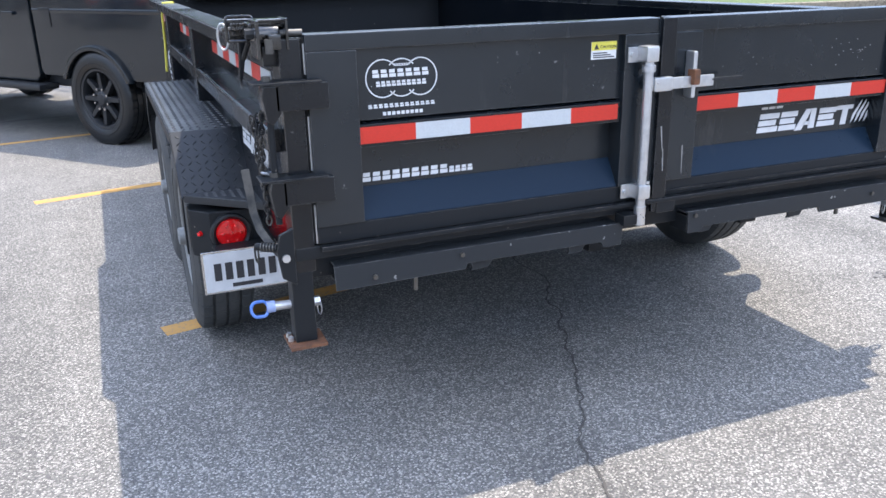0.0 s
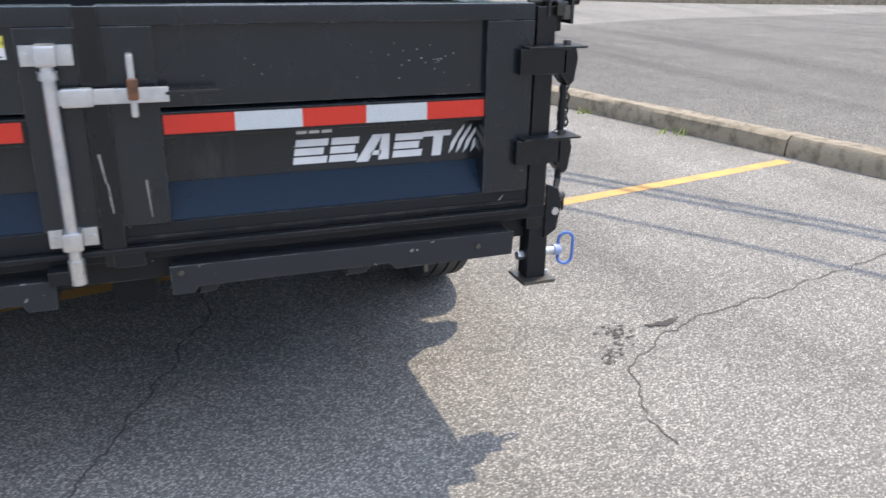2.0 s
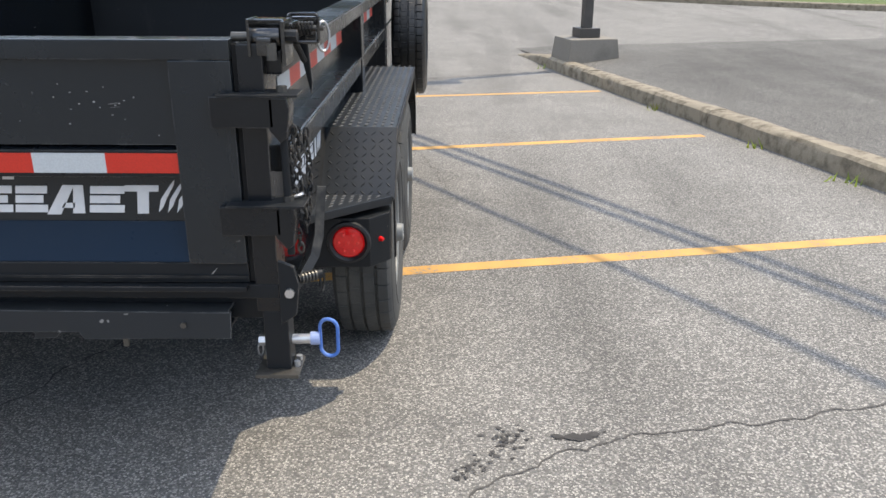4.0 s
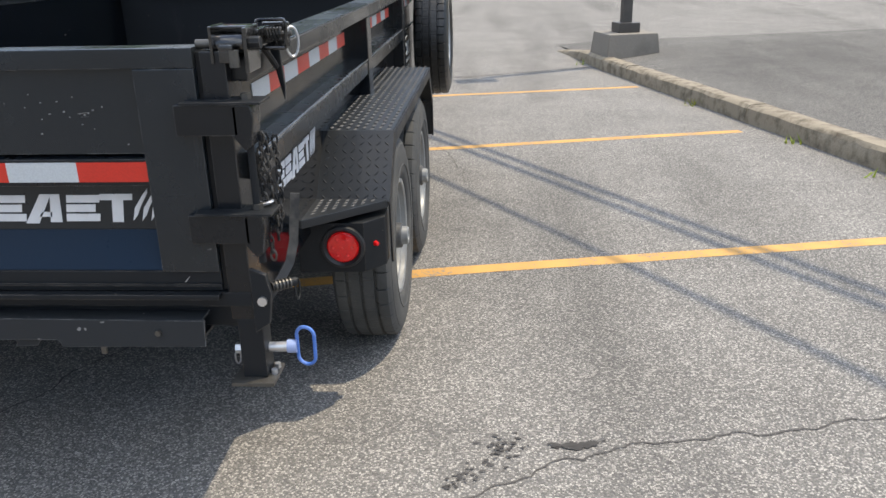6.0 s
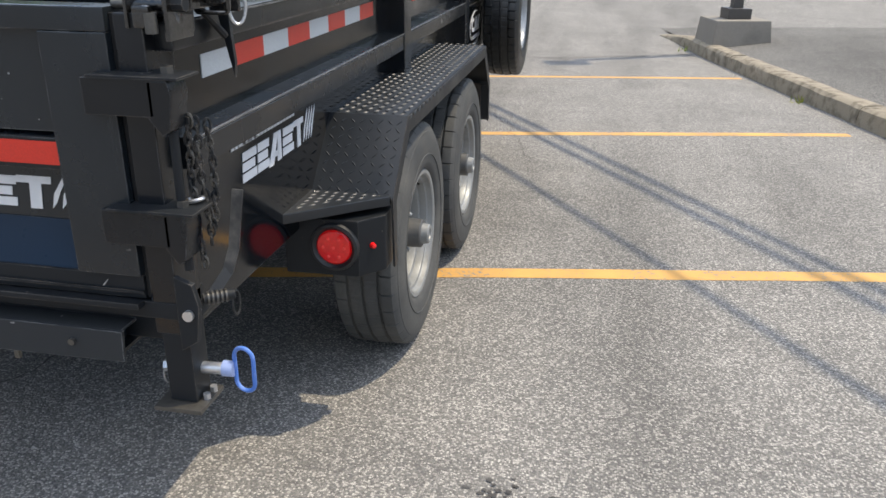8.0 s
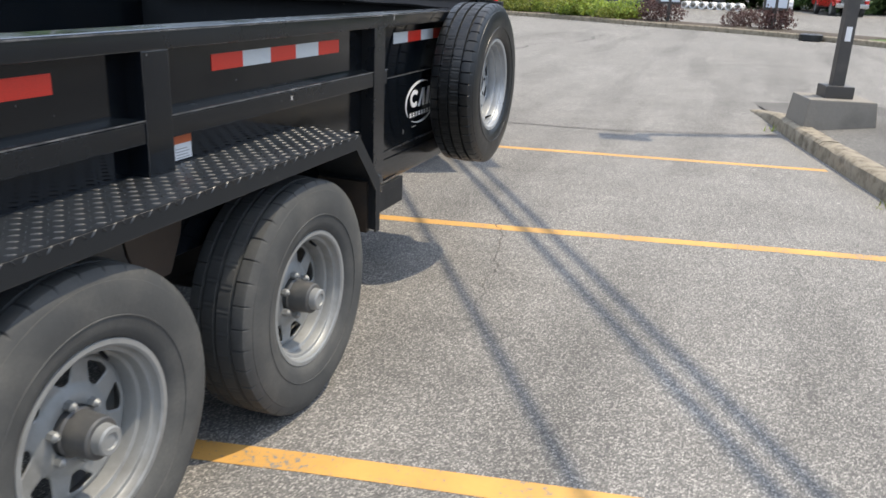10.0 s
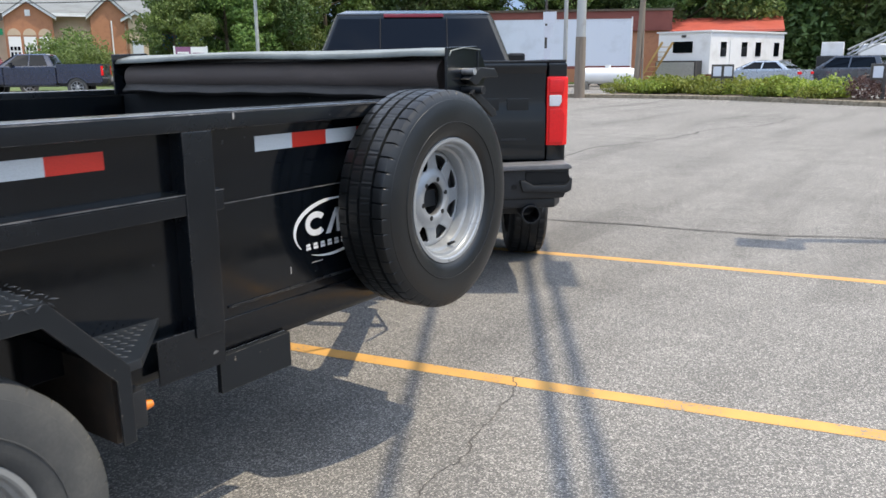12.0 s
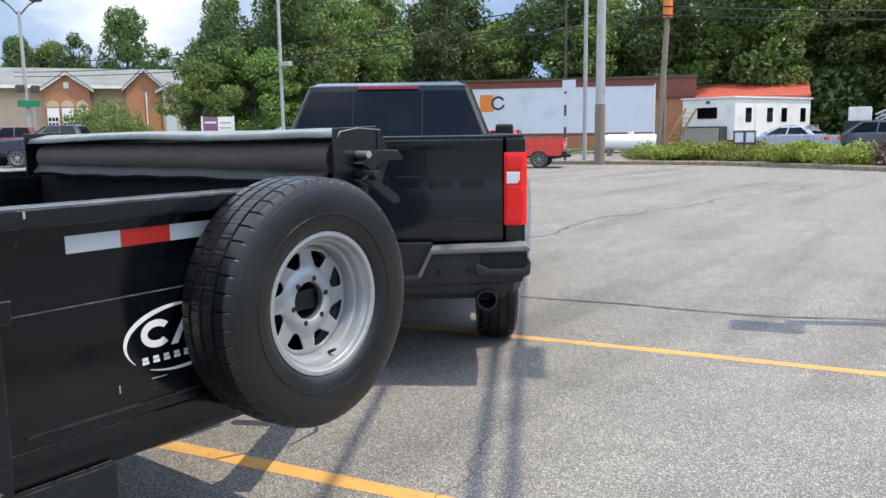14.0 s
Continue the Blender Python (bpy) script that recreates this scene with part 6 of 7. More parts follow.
    p("roof", frustum(Form(), 2.50, 3.92, 0.705, 1.925, 2.62, 3.80, 0.62, 1.965), paint, cab, bevel=0.02)
    p("rear_window", pane(Form(), [(-0.82, 2.278, 1.49), (0.82, 2.278, 1.49), (0.675, 2.482, 1.88), (-0.675, 2.482, 1.88)], 0.012), GLASS, cab, "tinted rear window with sliding centre")
    for s in (-0.30, 0.30):
        p("slider_frame", pane(Form(), [(s - 0.0035, 2.266, 1.495), (s + 0.0035, 2.266, 1.495), (s + 0.0035, 2.466, 1.895), (s - 0.0035, 2.466, 1.895)], 0.004), NEAR_BLACK, cab)
    p("brake_lamp", Form().box(-0.27, 0.27, 2.478, 2.53, 1.898, 1.930), DARK_RED, cab, "high red brake lamp", bevel=0.006)
    for s in (1, -1):
        a = [(s * 0.905, 2.52, 1.44), (s * 0.905, 3.30, 1.44), (s * 0.728, 3.26, 1.90), (s * 0.728, 2.70, 1.90)]
        b = [(s * 0.905, 3.36, 1.44), (s * 0.905, 4.34, 1.42), (s * 0.730, 3.80, 1.90), (s * 0.728, 3.32, 1.90)]
        for q in (a, b):
            p("side_window", pane(Form(), q if s > 0 else q[::-1], 0.012), GLASS, cab)
        p("marker_lamp", Form().box(s * 0.30, s * 0.38, 3.72, 3.80, 1.955, 1.985), AMBER_LENS, cab, bevel=0.006)
    p("windscreen", pane(Form(), [(0.84, 4.60, 1.42), (-0.84, 4.60, 1.42), (-0.70, 3.96, 1.90), (0.70, 3.96, 1.90)], 0.03), GLASS, cab)
    hood = p("hood", Form().prism([(4.44, 0.9), (4.44, 1.37), (4.62, 1.39), (5.9, 1.30), (6.16, 1.20), (6.20, 0.9)], "x", -0.84, 0.84), paint, truck, bevel=0.04)
    p("grille", Form().box(-0.70, 0.70, 6.17, 6.235, 0.82, 1.14), TRUCK_BLACK, hood, "dark grille", bevel=0.02)
    for k in range(3):
        p("grille_bar", Form().box(-0.68, 0.68, 6.23, 6.25, 0.86 + 0.09 * k, 0.885 + 0.09 * k), CHROME, hood)
    p("front_bumper", Form().box(-0.98, 0.98, 6.10, 6.32, 0.52, 0.80), CHROME if not detail else TRUCK_BLACK, truck, bevel=0.03)
    for s in (1, -1):
        for yc in (ry, fy):
            road_wheel(truck, s * 0.865, yc, 0.440, 0.290, 0.270, s, rim_mat, RUBBER if detail else RUBBER_DUSTY, 8, detail)
    truck.scale = (size, size, size)
    return truck


pickup("dark grey metallic pickup truck hitched to the dump trailer", 1.469, 7.654, 36.5, TRUCK_PAINT, TRUCK_BLACK, True, "", 0.992)


def car(name, label, x, y, turn, paint, suv=False, group=""):
    c = thing(name, x, y, ground(x, y), label, "car", group, turn)

    def p(nm, form, mat, parent=c, lab="", bevel=0.0):
        return part(nm, form, mat, parent, lab, bevel, own=True)
    L, H, W = 4.7, (1.68 if suv else 1.44), 0.90
    ra, fa, r = 0.85, 3.72, 0.33
    deck = 1.02 if suv else 0.98
    low = [(0.05, 0.42), (0.0, 0.62), (0.06, deck), (0.5, deck + 0.02), (3.4, deck - 0.02), (4.3, 0.80), (4.62, 0.66), (4.7, 0.5), (4.62, 0.28),
           *arch(fa, 0.39, 0.28, 0, 10, r)[::-1], *arch(ra, 0.39, 0.28, 0, 10, r)[::-1], (0.15, 0.28)]
    p("body", Form().prism(low, "x", -W, W), paint, bevel=0.05)
    if suv:
        cab = p("cabin", frustum(Form(), 0.08, 3.55, 0.84, deck - 0.02, 0.40, 2.55, 0.66, H), paint, bevel=0.06)
        side = [(0.42, deck + 0.06), (3.15, deck + 0.04), (2.52, H - 0.10), (0.62, H - 0.10)]
        rear = [(0.16, deck + 0.08), (0.36, H - 0.10)]
        front = [(3.44, deck + 0.04), (2.64, H - 0.08)]
    else:
        cab = p("cabin", frustum(Form(), 0.55, 3.62, 0.82, deck - 0.02, 1.30, 2.60, 0.62, H), paint, bevel=0.06)
        side = [(0.92, deck + 0.05), (3.22, deck + 0.03), (2.56, H - 0.08), (1.38, H - 0.08)]
        rear = [(0.66, deck + 0.05), (1.24, H - 0.08)]
        front = [(3.52, deck + 0.03), (2.68, H - 0.08)]
    for s in (1, -1):
        def wx(z):
            return (0.84 if suv else 0.82) - ((0.18 if suv else 0.20) * (z - deck + 0.02) / (H - deck + 0.02)) - 0.004
        q = [(s * wx(z), yy, z) for yy, z in side]
        p("side_window", pane(Form(), q if s > 0 else q[::-1], 0.015), GLASS, cab)
        mid = (side[0][0] + side[1][0]) / 2
        q = [(s * (wx(z) + 0.012), yy, z) for yy, z in ((mid - 0.04, deck + 0.04), (mid + 0.04, deck + 0.04), (mid + 0.0, H - 0.09), (mid - 0.08, H - 0.09))]
        p("window_post", pane(Form(), q if s > 0 else q[::-1], 0.008), paint, cab)
        p("tail_lamp", Form().box(s * 0.58, s * 0.90, -0.01, 0.12, 0.74, 0.88), RED_LENS, bevel=0.02)
        p("headlight", Form().box(s * 0.55, s * 0.88, 4.42, 4.66, 0.60, 0.72), CLEAR_LENS, bevel=0.02)
        p("mirror", Form().box(s * 0.88, s * 1.05, 3.0, 3.12, deck + 0.02, deck + 0.14), paint, bevel=0.03)
        for yc in (ra, fa):
            road_wheel(c, s * 0.80, yc, r, 0.21, 0.215, s, DUSTY_SILVER, RUBBER, 6, False)
    p("rear_window", pane(Form(), [(-0.66, rear[0][0], rear[0][1]), (0.66, rear[0][0], rear[0][1]), (0.58, rear[1][0], rear[1][1]), (-0.58, rear[1][0], rear[1][1])], 0.015), GLASS, cab)
    p("windscreen", pane(Form(), [(0.70, front[0][0], front[0][1]), (-0.70, front[0][0], front[0][1]), (-0.58, front[1][0], front[1][1]), (0.58, front[1][0], front[1][1])], 0.04), GLASS, cab)
    p("rear_bumper", Form().box(-0.86, 0.86, -0.05, 0.1, 0.36, 0.56), paint, bevel=0.04)
    return c

# ---- poles, lamp post, cables ----
bx, by = 5.02, 11.95
bz = ground(bx, by)
lamp = thing("parking_lot_lamp", bx, by, bz, "bronze lamp post on a tapered concrete base beside the kerb", "lamp post", "", 14)
f = Form()
f.add([(-0.40, -0.36, -0.05), (0.40, -0.36, -0.05), (0.40, 0.36, -0.05), (-0.40, 0.36, -0.05), (-0.35, -0.31, 0.45), (0.35, -0.31, 0.45), (0.35, 0.31, 0.45), (-0.35, 0.31, 0.45)],
      [(3, 2, 1, 0), (4, 5, 6, 7), (0, 1, 5, 4), (1, 2, 6, 5), (2, 3, 7, 6), (3, 0, 4, 7)])
part("concrete_base", f, BASE_CONC, lamp, "weathered tapered concrete base", bevel=0.02, own=True)
part("base_cover", Form().box(-0.15, 0.15, -0.15, 0.15, 0.45, 0.58), STEEL_POLE, lamp, bevel=0.012, own=True)
part("pole", Form().box(-0.065, 0.065, -0.065, 0.065, 0.56, 4.78), STEEL_POLE, lamp, bevel=0.012, own=True)
part("tag", Form().box(-0.03, 0.03, -0.068, -0.066, 1.05, 1.20), WHITE, lamp, own=True)
part("arm", Form().box(-0.05, 0.03, -0.10, -0.05, 4.62, 4.72), STEEL_POLE, lamp, own=True)
part("lamp_head", Form().box(-0.50, 0.0, -0.45, -0.08, 4.60, 4.73), STEEL_POLE, lamp, bevel=0.02, own=True)
part("lamp_glass", Form().box(-0.45, -0.05, -0.41, -0.13, 4.592, 4.602), CLEAR_LENS, lamp, own=True)


def pole(name, label, x, y, h, r0, r1, mat, lean=(0, 0)):
    t = thing(name, x, y, ground(x, y), label, "pole")
    rows = [(x + lean[0] * k / 6, y + lean[1] * k / 6, ground(x, y) - 0.1 + h * k / 6) for k in range(7)]
    f = Form()
    f.rod(rows[0], rows[6], r0, 14, r1)
    part("shaft", f, mat, t)
    return t


big = pole("utility_pole", "tall weathered wooden utility pole in the planting strip", -9.85, 34.05, 11.5, 0.20, 0.15, GREY_POLE)
part("guard", Form().rod((-9.85, 34.05, 0), (-9.85, 34.05, 2.4), 0.215, 14, 0.205), WOOD_POLE, big)
part("cross_arm", Form().box(-10.95, -8.75, 33.97, 34.07, 9.6, 9.72), WOOD_POLE, big)
p2 = pole("utility_pole", "slim grey conduit pole beside the utility pole", -10.85, 34.7, 11.0, 0.09, 0.07, GREY_POLE)
p3 = pole("sign_pole", "thin steel sign pole with two small signs", -11.5, 34.2, 9.0, 0.055, 0.045, STEEL_POLE)
for k, (dz, w) in enumerate(((3.15, 0.5), (2.6, 0.36), (1.7, 0.28))):
    part("sign_panel", Form().box(-11.5 - w * 0.2, -11.5 + w, 34.12, 34.14, dz - 0.18, dz + 0.28), TRAILER_WHITE, p3)
p4 = pole("utility_pole", "leaning wooden utility pole with orange marker", -10.4, 41.5, 8.9, 0.15, 0.12, WOOD_POLE, (0.15, 0.6))
part("transformer", Form().rod((-10.25, 41.9, 6.6), (-10.25, 41.9, 7.4), 0.22, 18), ORANGE, p4, "orange marker cylinder")
part("guy_guard", Form().rod((-10.1, 41.5, 0), (-10.3, 41.9, 5.5), 0.05, 8), WOOD_POLE, p4)
p5 = pole("lamp_pole", "thin grey lamp pole among the trees", -28.9, 34.4, 12.0, 0.10, 0.08, GREY_POLE)
part("lamp_head", Form().box(-28.9, -28.2, 34.3, 34.6, 5.0, 5.25), GREY_POLE, p5, bevel=0.03)
p6 = pole("street_lamp", "tall grey street lamp with double heads", -49.3, 30.6, 9.6, 0.15, 0.10, GREY_POLE)
for s in (-1, 1):
    part("lamp_arm", Form().tube([(-49.3, 30.6, 9.2), (-49.3 + 0.3 * s, 30.6 + 0.5 * s, 9.9), (-49.3 + 0.5 * s, 30.6 + 0.9 * s, 10.2)], 0.05, 8), STEEL_POLE, p6)
    part("lamp_head", Form().box(-49.6 + 0.5 * s, -49.0 + 0.5 * s, 30.3 + 0.9 * s, 30.9 + 0.9 * s, 10.15, 10.4), STEEL_POLE, p6, bevel=0.05)
    part("flood_lamp", Form().box(-49.5, -49.0, 30.5 + 0.5 * s, 30.9 + 0.5 * s, 4.3, 4.8), STEEL_POLE, p6, bevel=0.04)
sg = thing("street_sign", -49.0, 31.0, 0, "green street sign on a post", "street sign")
part("panel", Form().box(-49.1, -49.0, 29.9, 31.3, 3.4, 3.8), SIGN_GREEN, sg)
part("post", Form().rod((-49.05, 30.9, 0), (-49.05, 30.9, 3.6), 0.05, 8), GREY_POLE, sg)

# overhead cables from the wooden pole past the lot, and one with a splice box
for k, (sx, sy, h, r, slant) in enumerate(((2.917, 6.771, 7.0, 0.034, 0.5857), (3.027, 6.88, 7.3, 0.034, 0.5791), (2.403, 6.439, 6.6, 0.026, 0.5997))):
    D = Vector((slant, -1.0, 0)).normalized()
    mid = Vector((sx + 0.40 * h, sy + 0.216 * h, h))
    pts = []
    for s in np.linspace(-30.5, 34, 40):
        pts.append(mid + D * s + Vector((0, 0, 0.0016 * s * s)))
    cable = single("overhead_cable", Form().tube(pts, r, 6), TRUCK_BLACK, "black overhead utility cable strung from the wooden pole", "cable", "overhead cables")
    if k == 1:
        c = mid + D * (-2.07)
        sb = single("splice_box", Form().box(-0.085, 0.085, -0.39, 0.39, -0.20, -0.03, Matrix.Translation(c) @ Matrix.Rotation(0.52, 4, "Z")), TRUCK_BLACK, "black splice box clamped under an overhead cable", "splice box", bevel=0.02)
for k, (za, zb) in enumerate(((7.9, 7.3), (7.1, 6.6), (6.7, 6.25))):
    a, b = Vector((-10.4, 41.6, za)), Vector((16.0, 52.0, zb))
    pts = [a.lerp(b, s) - Vector((0, 0, 2.4 * s * (1 - s))) for s in np.linspace(0, 1, 24)]
    single("overhead_cable", Form().tube(pts, 0.032, 5), TRUCK_BLACK, "thin overhead cable strung from the leaning pole", "cable", "overhead cables")
    a, b = Vector((-10.4, 41.6, za)), Vector((-62.0, 36.0, zb))
    pts = [a.lerp(b, s) - Vector((0, 0, 3.0 * s * (1 - s))) for s in np.linspace(0, 1, 24)]
    single("overhead_cable", Form().tube(pts, 0.032, 5), TRUCK_BLACK, "thin overhead cable strung from the leaning pole", "cable", "overhead cables")

# ---- far edge of the lot: kerb, planting, lawns ----
EDGE = [(-60, 22.5), (-40, 25.5), (-28, 28.3), (-19, 31.4), (-12, 33.6), (-8, 34.4), (-4.8, 34.4), (-2, 33.4), (0.8, 31.9), (3.2, 30.9), (5.8, 29.3), (9.5, 25.9), (13.4, 22.6), (17.3, 21.0), (24, 20.2), (40, 19.4)]


def smooth_line(pts, n=6):
    out = []
    for i in range(len(pts) - 1):
        p0, p1, p2, p3 = [Vector((*pts[min(max(i + k, 0), len(pts) - 1)], 0)) for k in (-1, 0, 1, 2)]
        for s in range(n):
            t = s / n
            out.append(0.5 * (2 * p1 + (p2 - p0) * t + (2 * p0 - 5 * p1 + 4 * p2 - p3) * t * t + (3 * p1 - p0 - 3 * p2 + p3) * t ** 3))
    return out + [Vector((*pts[-1], 0))]


line = smooth_line(EDGE)


def offset(i, d):
    a, b = line[max(0, i - 1)], line[min(len(line) - 1, i + 1)]
    t = (b - a).normalized()
    return line[i] + Vector((-t.y, t.x, 0)) * d


rows = [[(*offset(i, d).xy, h) for d, h in ((0, -0.1), (0.01, 0.13), (0.04, 0.155), (0.16, 0.16), (0.17, -0.1))] for i in range(len(line))]
single("kerb_far", Form().sheet(rows), CONCRETE, "low concrete kerb edging the planting strip", "kerb", kind="structure")
rows = [[(*offset(i, d).xy, h) for d, h in ((0.165, 0.12), (0.8, 0.17), (1.8, 0.18), (2.9, 0.10), (3.0, -0.05))] for i in range(len(line)) if -9 < line[i].x < 7]
single("planting_bed", Form().sheet(rows), MULCH, "dark mulch bed behind the far kerb", "planting bed", kind="structure")
for lo, hi, d1 in ((-61, -12.2, 7.0), (6.8, 41, 16.0)):
    idx = [i for i in range(len(line)) if lo <= line[i].x <= hi]
    rows = [[(*offset(i, d).xy, h) for d, h in ((0.165, 0.13), (0.6, 0.16), (d1 * 0.5, 0.22), (d1, 0.2), (d1 + 0.1, -0.1))] for i in idx]
    single("lawn", Form().sheet(rows), GRASS, "mown green grass verge behind the kerb", "lawn", kind="structure")
single("pavement_walk", Form().box(-45, -16, 35.6, 36.9, 0.0, 0.2, Matrix.Translation((0, 0, 0))), BASE_CONC, "pale concrete pavement along the road", "pavement", kind="structure")
single("lawn_back", Form().box(-60, -20, 37.6, 55, -0.1, 0.12), GRASS, "grass lawn before the trees", "lawn", kind="structure")


# ---- plants ----
def leafy(n, size, lobes, seed, flat=0.0):
    """A cloud of small leaf clumps over and inside overlapping lobes (x, y, z, rx, ry, rz)."""
    rng = np.random.RandomState(seed)
    f = Form()
    vol = np.array([a[3] * a[4] * a[5] for a in lobes]) ** 0.66
    pick = rng.choice(len(lobes), n, p=vol / vol.sum())
    for k in pick:
        lx, ly, lz, rx, ry, rz = lobes[k]
        d = rng.normal(size=3)
        d /= np.linalg.norm(d)
        r = rng.uniform(0.50, 1.0) ** 0.4 * (1 + 0.16 * math.sin(5 * d[0] + seed) * math.sin(6 * d[1] + 2 * seed) + 0.1 * rng.normal())
        c = np.array([lx, ly, lz]) + d * r * np.array([rx, ry, rz])
        u = rng.normal(size=3)
        u /= np.linalg.norm(u)
        w = np.cross(u, rng.normal(size=3))
        w /= np.linalg.norm(w)
        s = size * rng.uniform(0.5, 1.3)
        q = np.cross(u, w) * s * 0.25
        f.add([tuple(c - u * s), tuple(c + w * s * 0.55 + q), tuple(c + u * s), tuple(c - w * s * 0.55 + q)], [(0, 1, 2, 3)])
    return f


def crown_lobes(seed, h, spread):
    """Boughs of leaves at uneven heights round the trunk, thinner towards the top."""
    rng = np.random.RandomState(seed)
    out = []
    for k in range(46):
        a, z = rng.uniform(0, 6.28), 0.20 + 0.76 * rng.uniform() ** 0.85
        reach = spread * math.sin(math.pi * min(1.0, (z - 0.06) / 0.98) ** 0.8) ** 0.7
        rr = reach * rng.uniform(0.25, 0.95)
        t = rng.uniform(0.13, 0.25)
        out.append((rr * math.cos(a), rr * math.sin(a), h * z, spread * t * 1.35, spread * t * 1.35, h * t * 0.36))
    return out


def tree_model(seed, h, spread, mat, leaves, size):
    t = thing("tree", 0, 0, 0, "tall leafy deciduous tree at the wood's edge", "tree", "trees behind the lot")
    rng = np.random.RandomState(seed + 50)
    f = Form()
    f.rod((0, 0, -0.2), (0.1, 0.05, h * 0.35), 0.026 * h, 8, 0.018 * h)
    f.rod((0.1, 0.05, h * 0.35), (0.0, 0.2, h * 0.85), 0.018 * h, 8, 0.005 * h)
    for k in range(7):
        z0, a = rng.uniform(0.22, 0.65) * h, rng.uniform(0, 6.28)
        L = spread * rng.uniform(0.5, 0.85)
        f.rod((0.1, 0.05, z0), (L * math.cos(a), L * math.sin(a), z0 + h * rng.uniform(0.1, 0.22)), 0.008 * h, 6, 0.002 * h)
    part("trunk", f, BARK, t)
    part("crown", leafy(leaves, size, crown_lobes(seed, h, spread), seed), mat, t, smooth=False)
    return t


models = [tree_model(1, 13.5, 5.2, LEAF, 15000, 0.19), tree_model(2, 15.5, 4.8, LEAF_DARK, 15000, 0.19), tree_model(3, 11.5, 5.4, LEAF, 14000, 0.18), tree_model(4, 17.0, 5.6, LEAF_DARK, 16000, 0.20)]
random.seed(31)
SITES = []
# the wood behind the buildings, two ranks deep
for k in range(24):
    s = k / 23
    SITES.append((-40 + 82 * s + random.uniform(-1.5, 1.5), 58 + 17 * math.sin(min(1, s * 1.5) * 1.9) + random.uniform(-2, 2), random.uniform(0.85, 1.15)))
for k in range(24):
    s = k / 23
    SITES.append((-48 + 96 * s + random.uniform(-2, 2), 72 + 16 * math.sin(min(1, s * 1.5) * 1.9) + random.uniform(-2, 2), random.uniform(0.92, 1.22)))
# the clump in front, beside the brick building
for px, d, s in ((0.285, 50, 0.46), (0.268, 53, 0.60), (0.225, 52, 0.60), (0.185, 55, 0.64), (0.15, 57, 0.66), (0.245, 62, 0.78), (0.205, 64, 0.82), (0.16, 66, 0.86), (0.11, 62, 0.80), (0.07, 66, 0.85)):
    a = 0.6464 + px
    SITES.append((4.64 - d * math.sin(a), 4.25 + d * math.cos(a), s))
# far trees over the roofs
FAR = len(SITES)
for px, d, s in ((0.50, 118, 0.80), (0.475, 114, 0.85), (0.4417, 116, 0.95), (0.415, 112, 0.98), (0.395, 114, 0.7), (0.3636, 112, 0.95), (0.345, 116, 0.6), (0.3242, 110, 0.82), (0.30, 106, 0.85), (0.46, 124, 0.75), (0.335, 122, 0.75), (0.38, 124, 0.75)):
    a = 0.6464 + px
    SITES.append((4.64 - d * math.sin(a), 4.25 + d * math.cos(a), s))
for k, (x, y, s) in enumerate(SITES):
    m = models[k % 4]
    mt = Matrix.Translation((x, y, ground(x, y) - 0.1)) @ Matrix.Rotation(random.uniform(0, 6.28), 4, "Z")
    if k < 4:
        m.matrix_world = mt @ Matrix.Scale(s, 4)
    else:
        c = copy_thing(m, mt)
        w = s * (0.82 if k >= FAR else 1.0)
        c.scale = (w, w, s * random.uniform(0.92, 1.08))


def bush_model(name, label, seed, mat, rx, ry, rz, n, size, group):
    rng = np.random.RandomState(seed)
    lobes = [(rng.uniform(-0.6, 0.6) * rx, rng.uniform(-0.5, 0.5) * ry, rz * rng.uniform(0.35, 0.6), rx * rng.uniform(0.35, 0.6), ry * rng.uniform(0.4, 0.6), rz * rng.uniform(0.35, 0.5)) for _ in range(7)]
    return single(name, leafy(n, size, lobes, seed), mat, label, "bush", group, smooth=False)


lime = [bush_model("juniper", "low spreading yellow-green juniper in the mulch bed", s, LEAF_LIME, 1.5, 1.0, 0.66, 2600, 0.060, "junipers") for s in (61, 62)]
purple = [bush_model("barberry", "rounded purple-brown barberry bush in the mulch bed", s, LEAF_PURPLE, 0.95, 0.85, 0.85, 1300, 0.055, "barberries") for s in (71, 72)]
green = [bush_model("shrub", "dense green shrub on the lawn", s, LEAF, 1.7, 1.4, 1.7, 6500, 0.055, "shrubs") for s in (81, 82)]


def plant(kind, spots):
    for k, (x, y, s) in enumerate(spots):
        mt = Matrix.Translation((x, y, ground(x, y) + 0.1)) @ Matrix.Rotation(k * 1.7, 4, "Z")
        if k < 2:
            kind[k].matrix_world = mt @ Matrix.Scale(s, 4)
        else:
            copy_thing(kind[k % 2], mt).scale = (s, s, s)


plant(lime, [(-8.8, 35.9, 0.75), (-7.4, 36.0, 0.95), (-6.1, 36.0, 1.25), (-5.2, 35.9, 0.9), (-4.1, 35.5, 0.8), (-3.2, 35.2, 1.15), (-2.1, 34.7, 0.9), (-1.4, 34.3, 1.2), (-0.6, 33.6, 0.75), (-8.0, 36.8, 1.1), (-4.6, 36.4, 0.9)])
plant(purple, [(1.0, 33.2, 1.0), (4.6, 31.6, 1.05), (3.6, 32.3, 0.8), (8.9, 28.2, 0.9), (12.3, 25.2, 0.95), (16.8, 23.2, 1.0)])
plant(green, [(-47.3, 34.6, 2.1), (-42.6, 33.6, 1.55), (-40.0, 39.5, 1.0), (-26.0, 38.0, 1.1), (-22.5, 40.0, 1.2), (14.0, 33.0, 1.2), (18.5, 31.0, 1.2)])

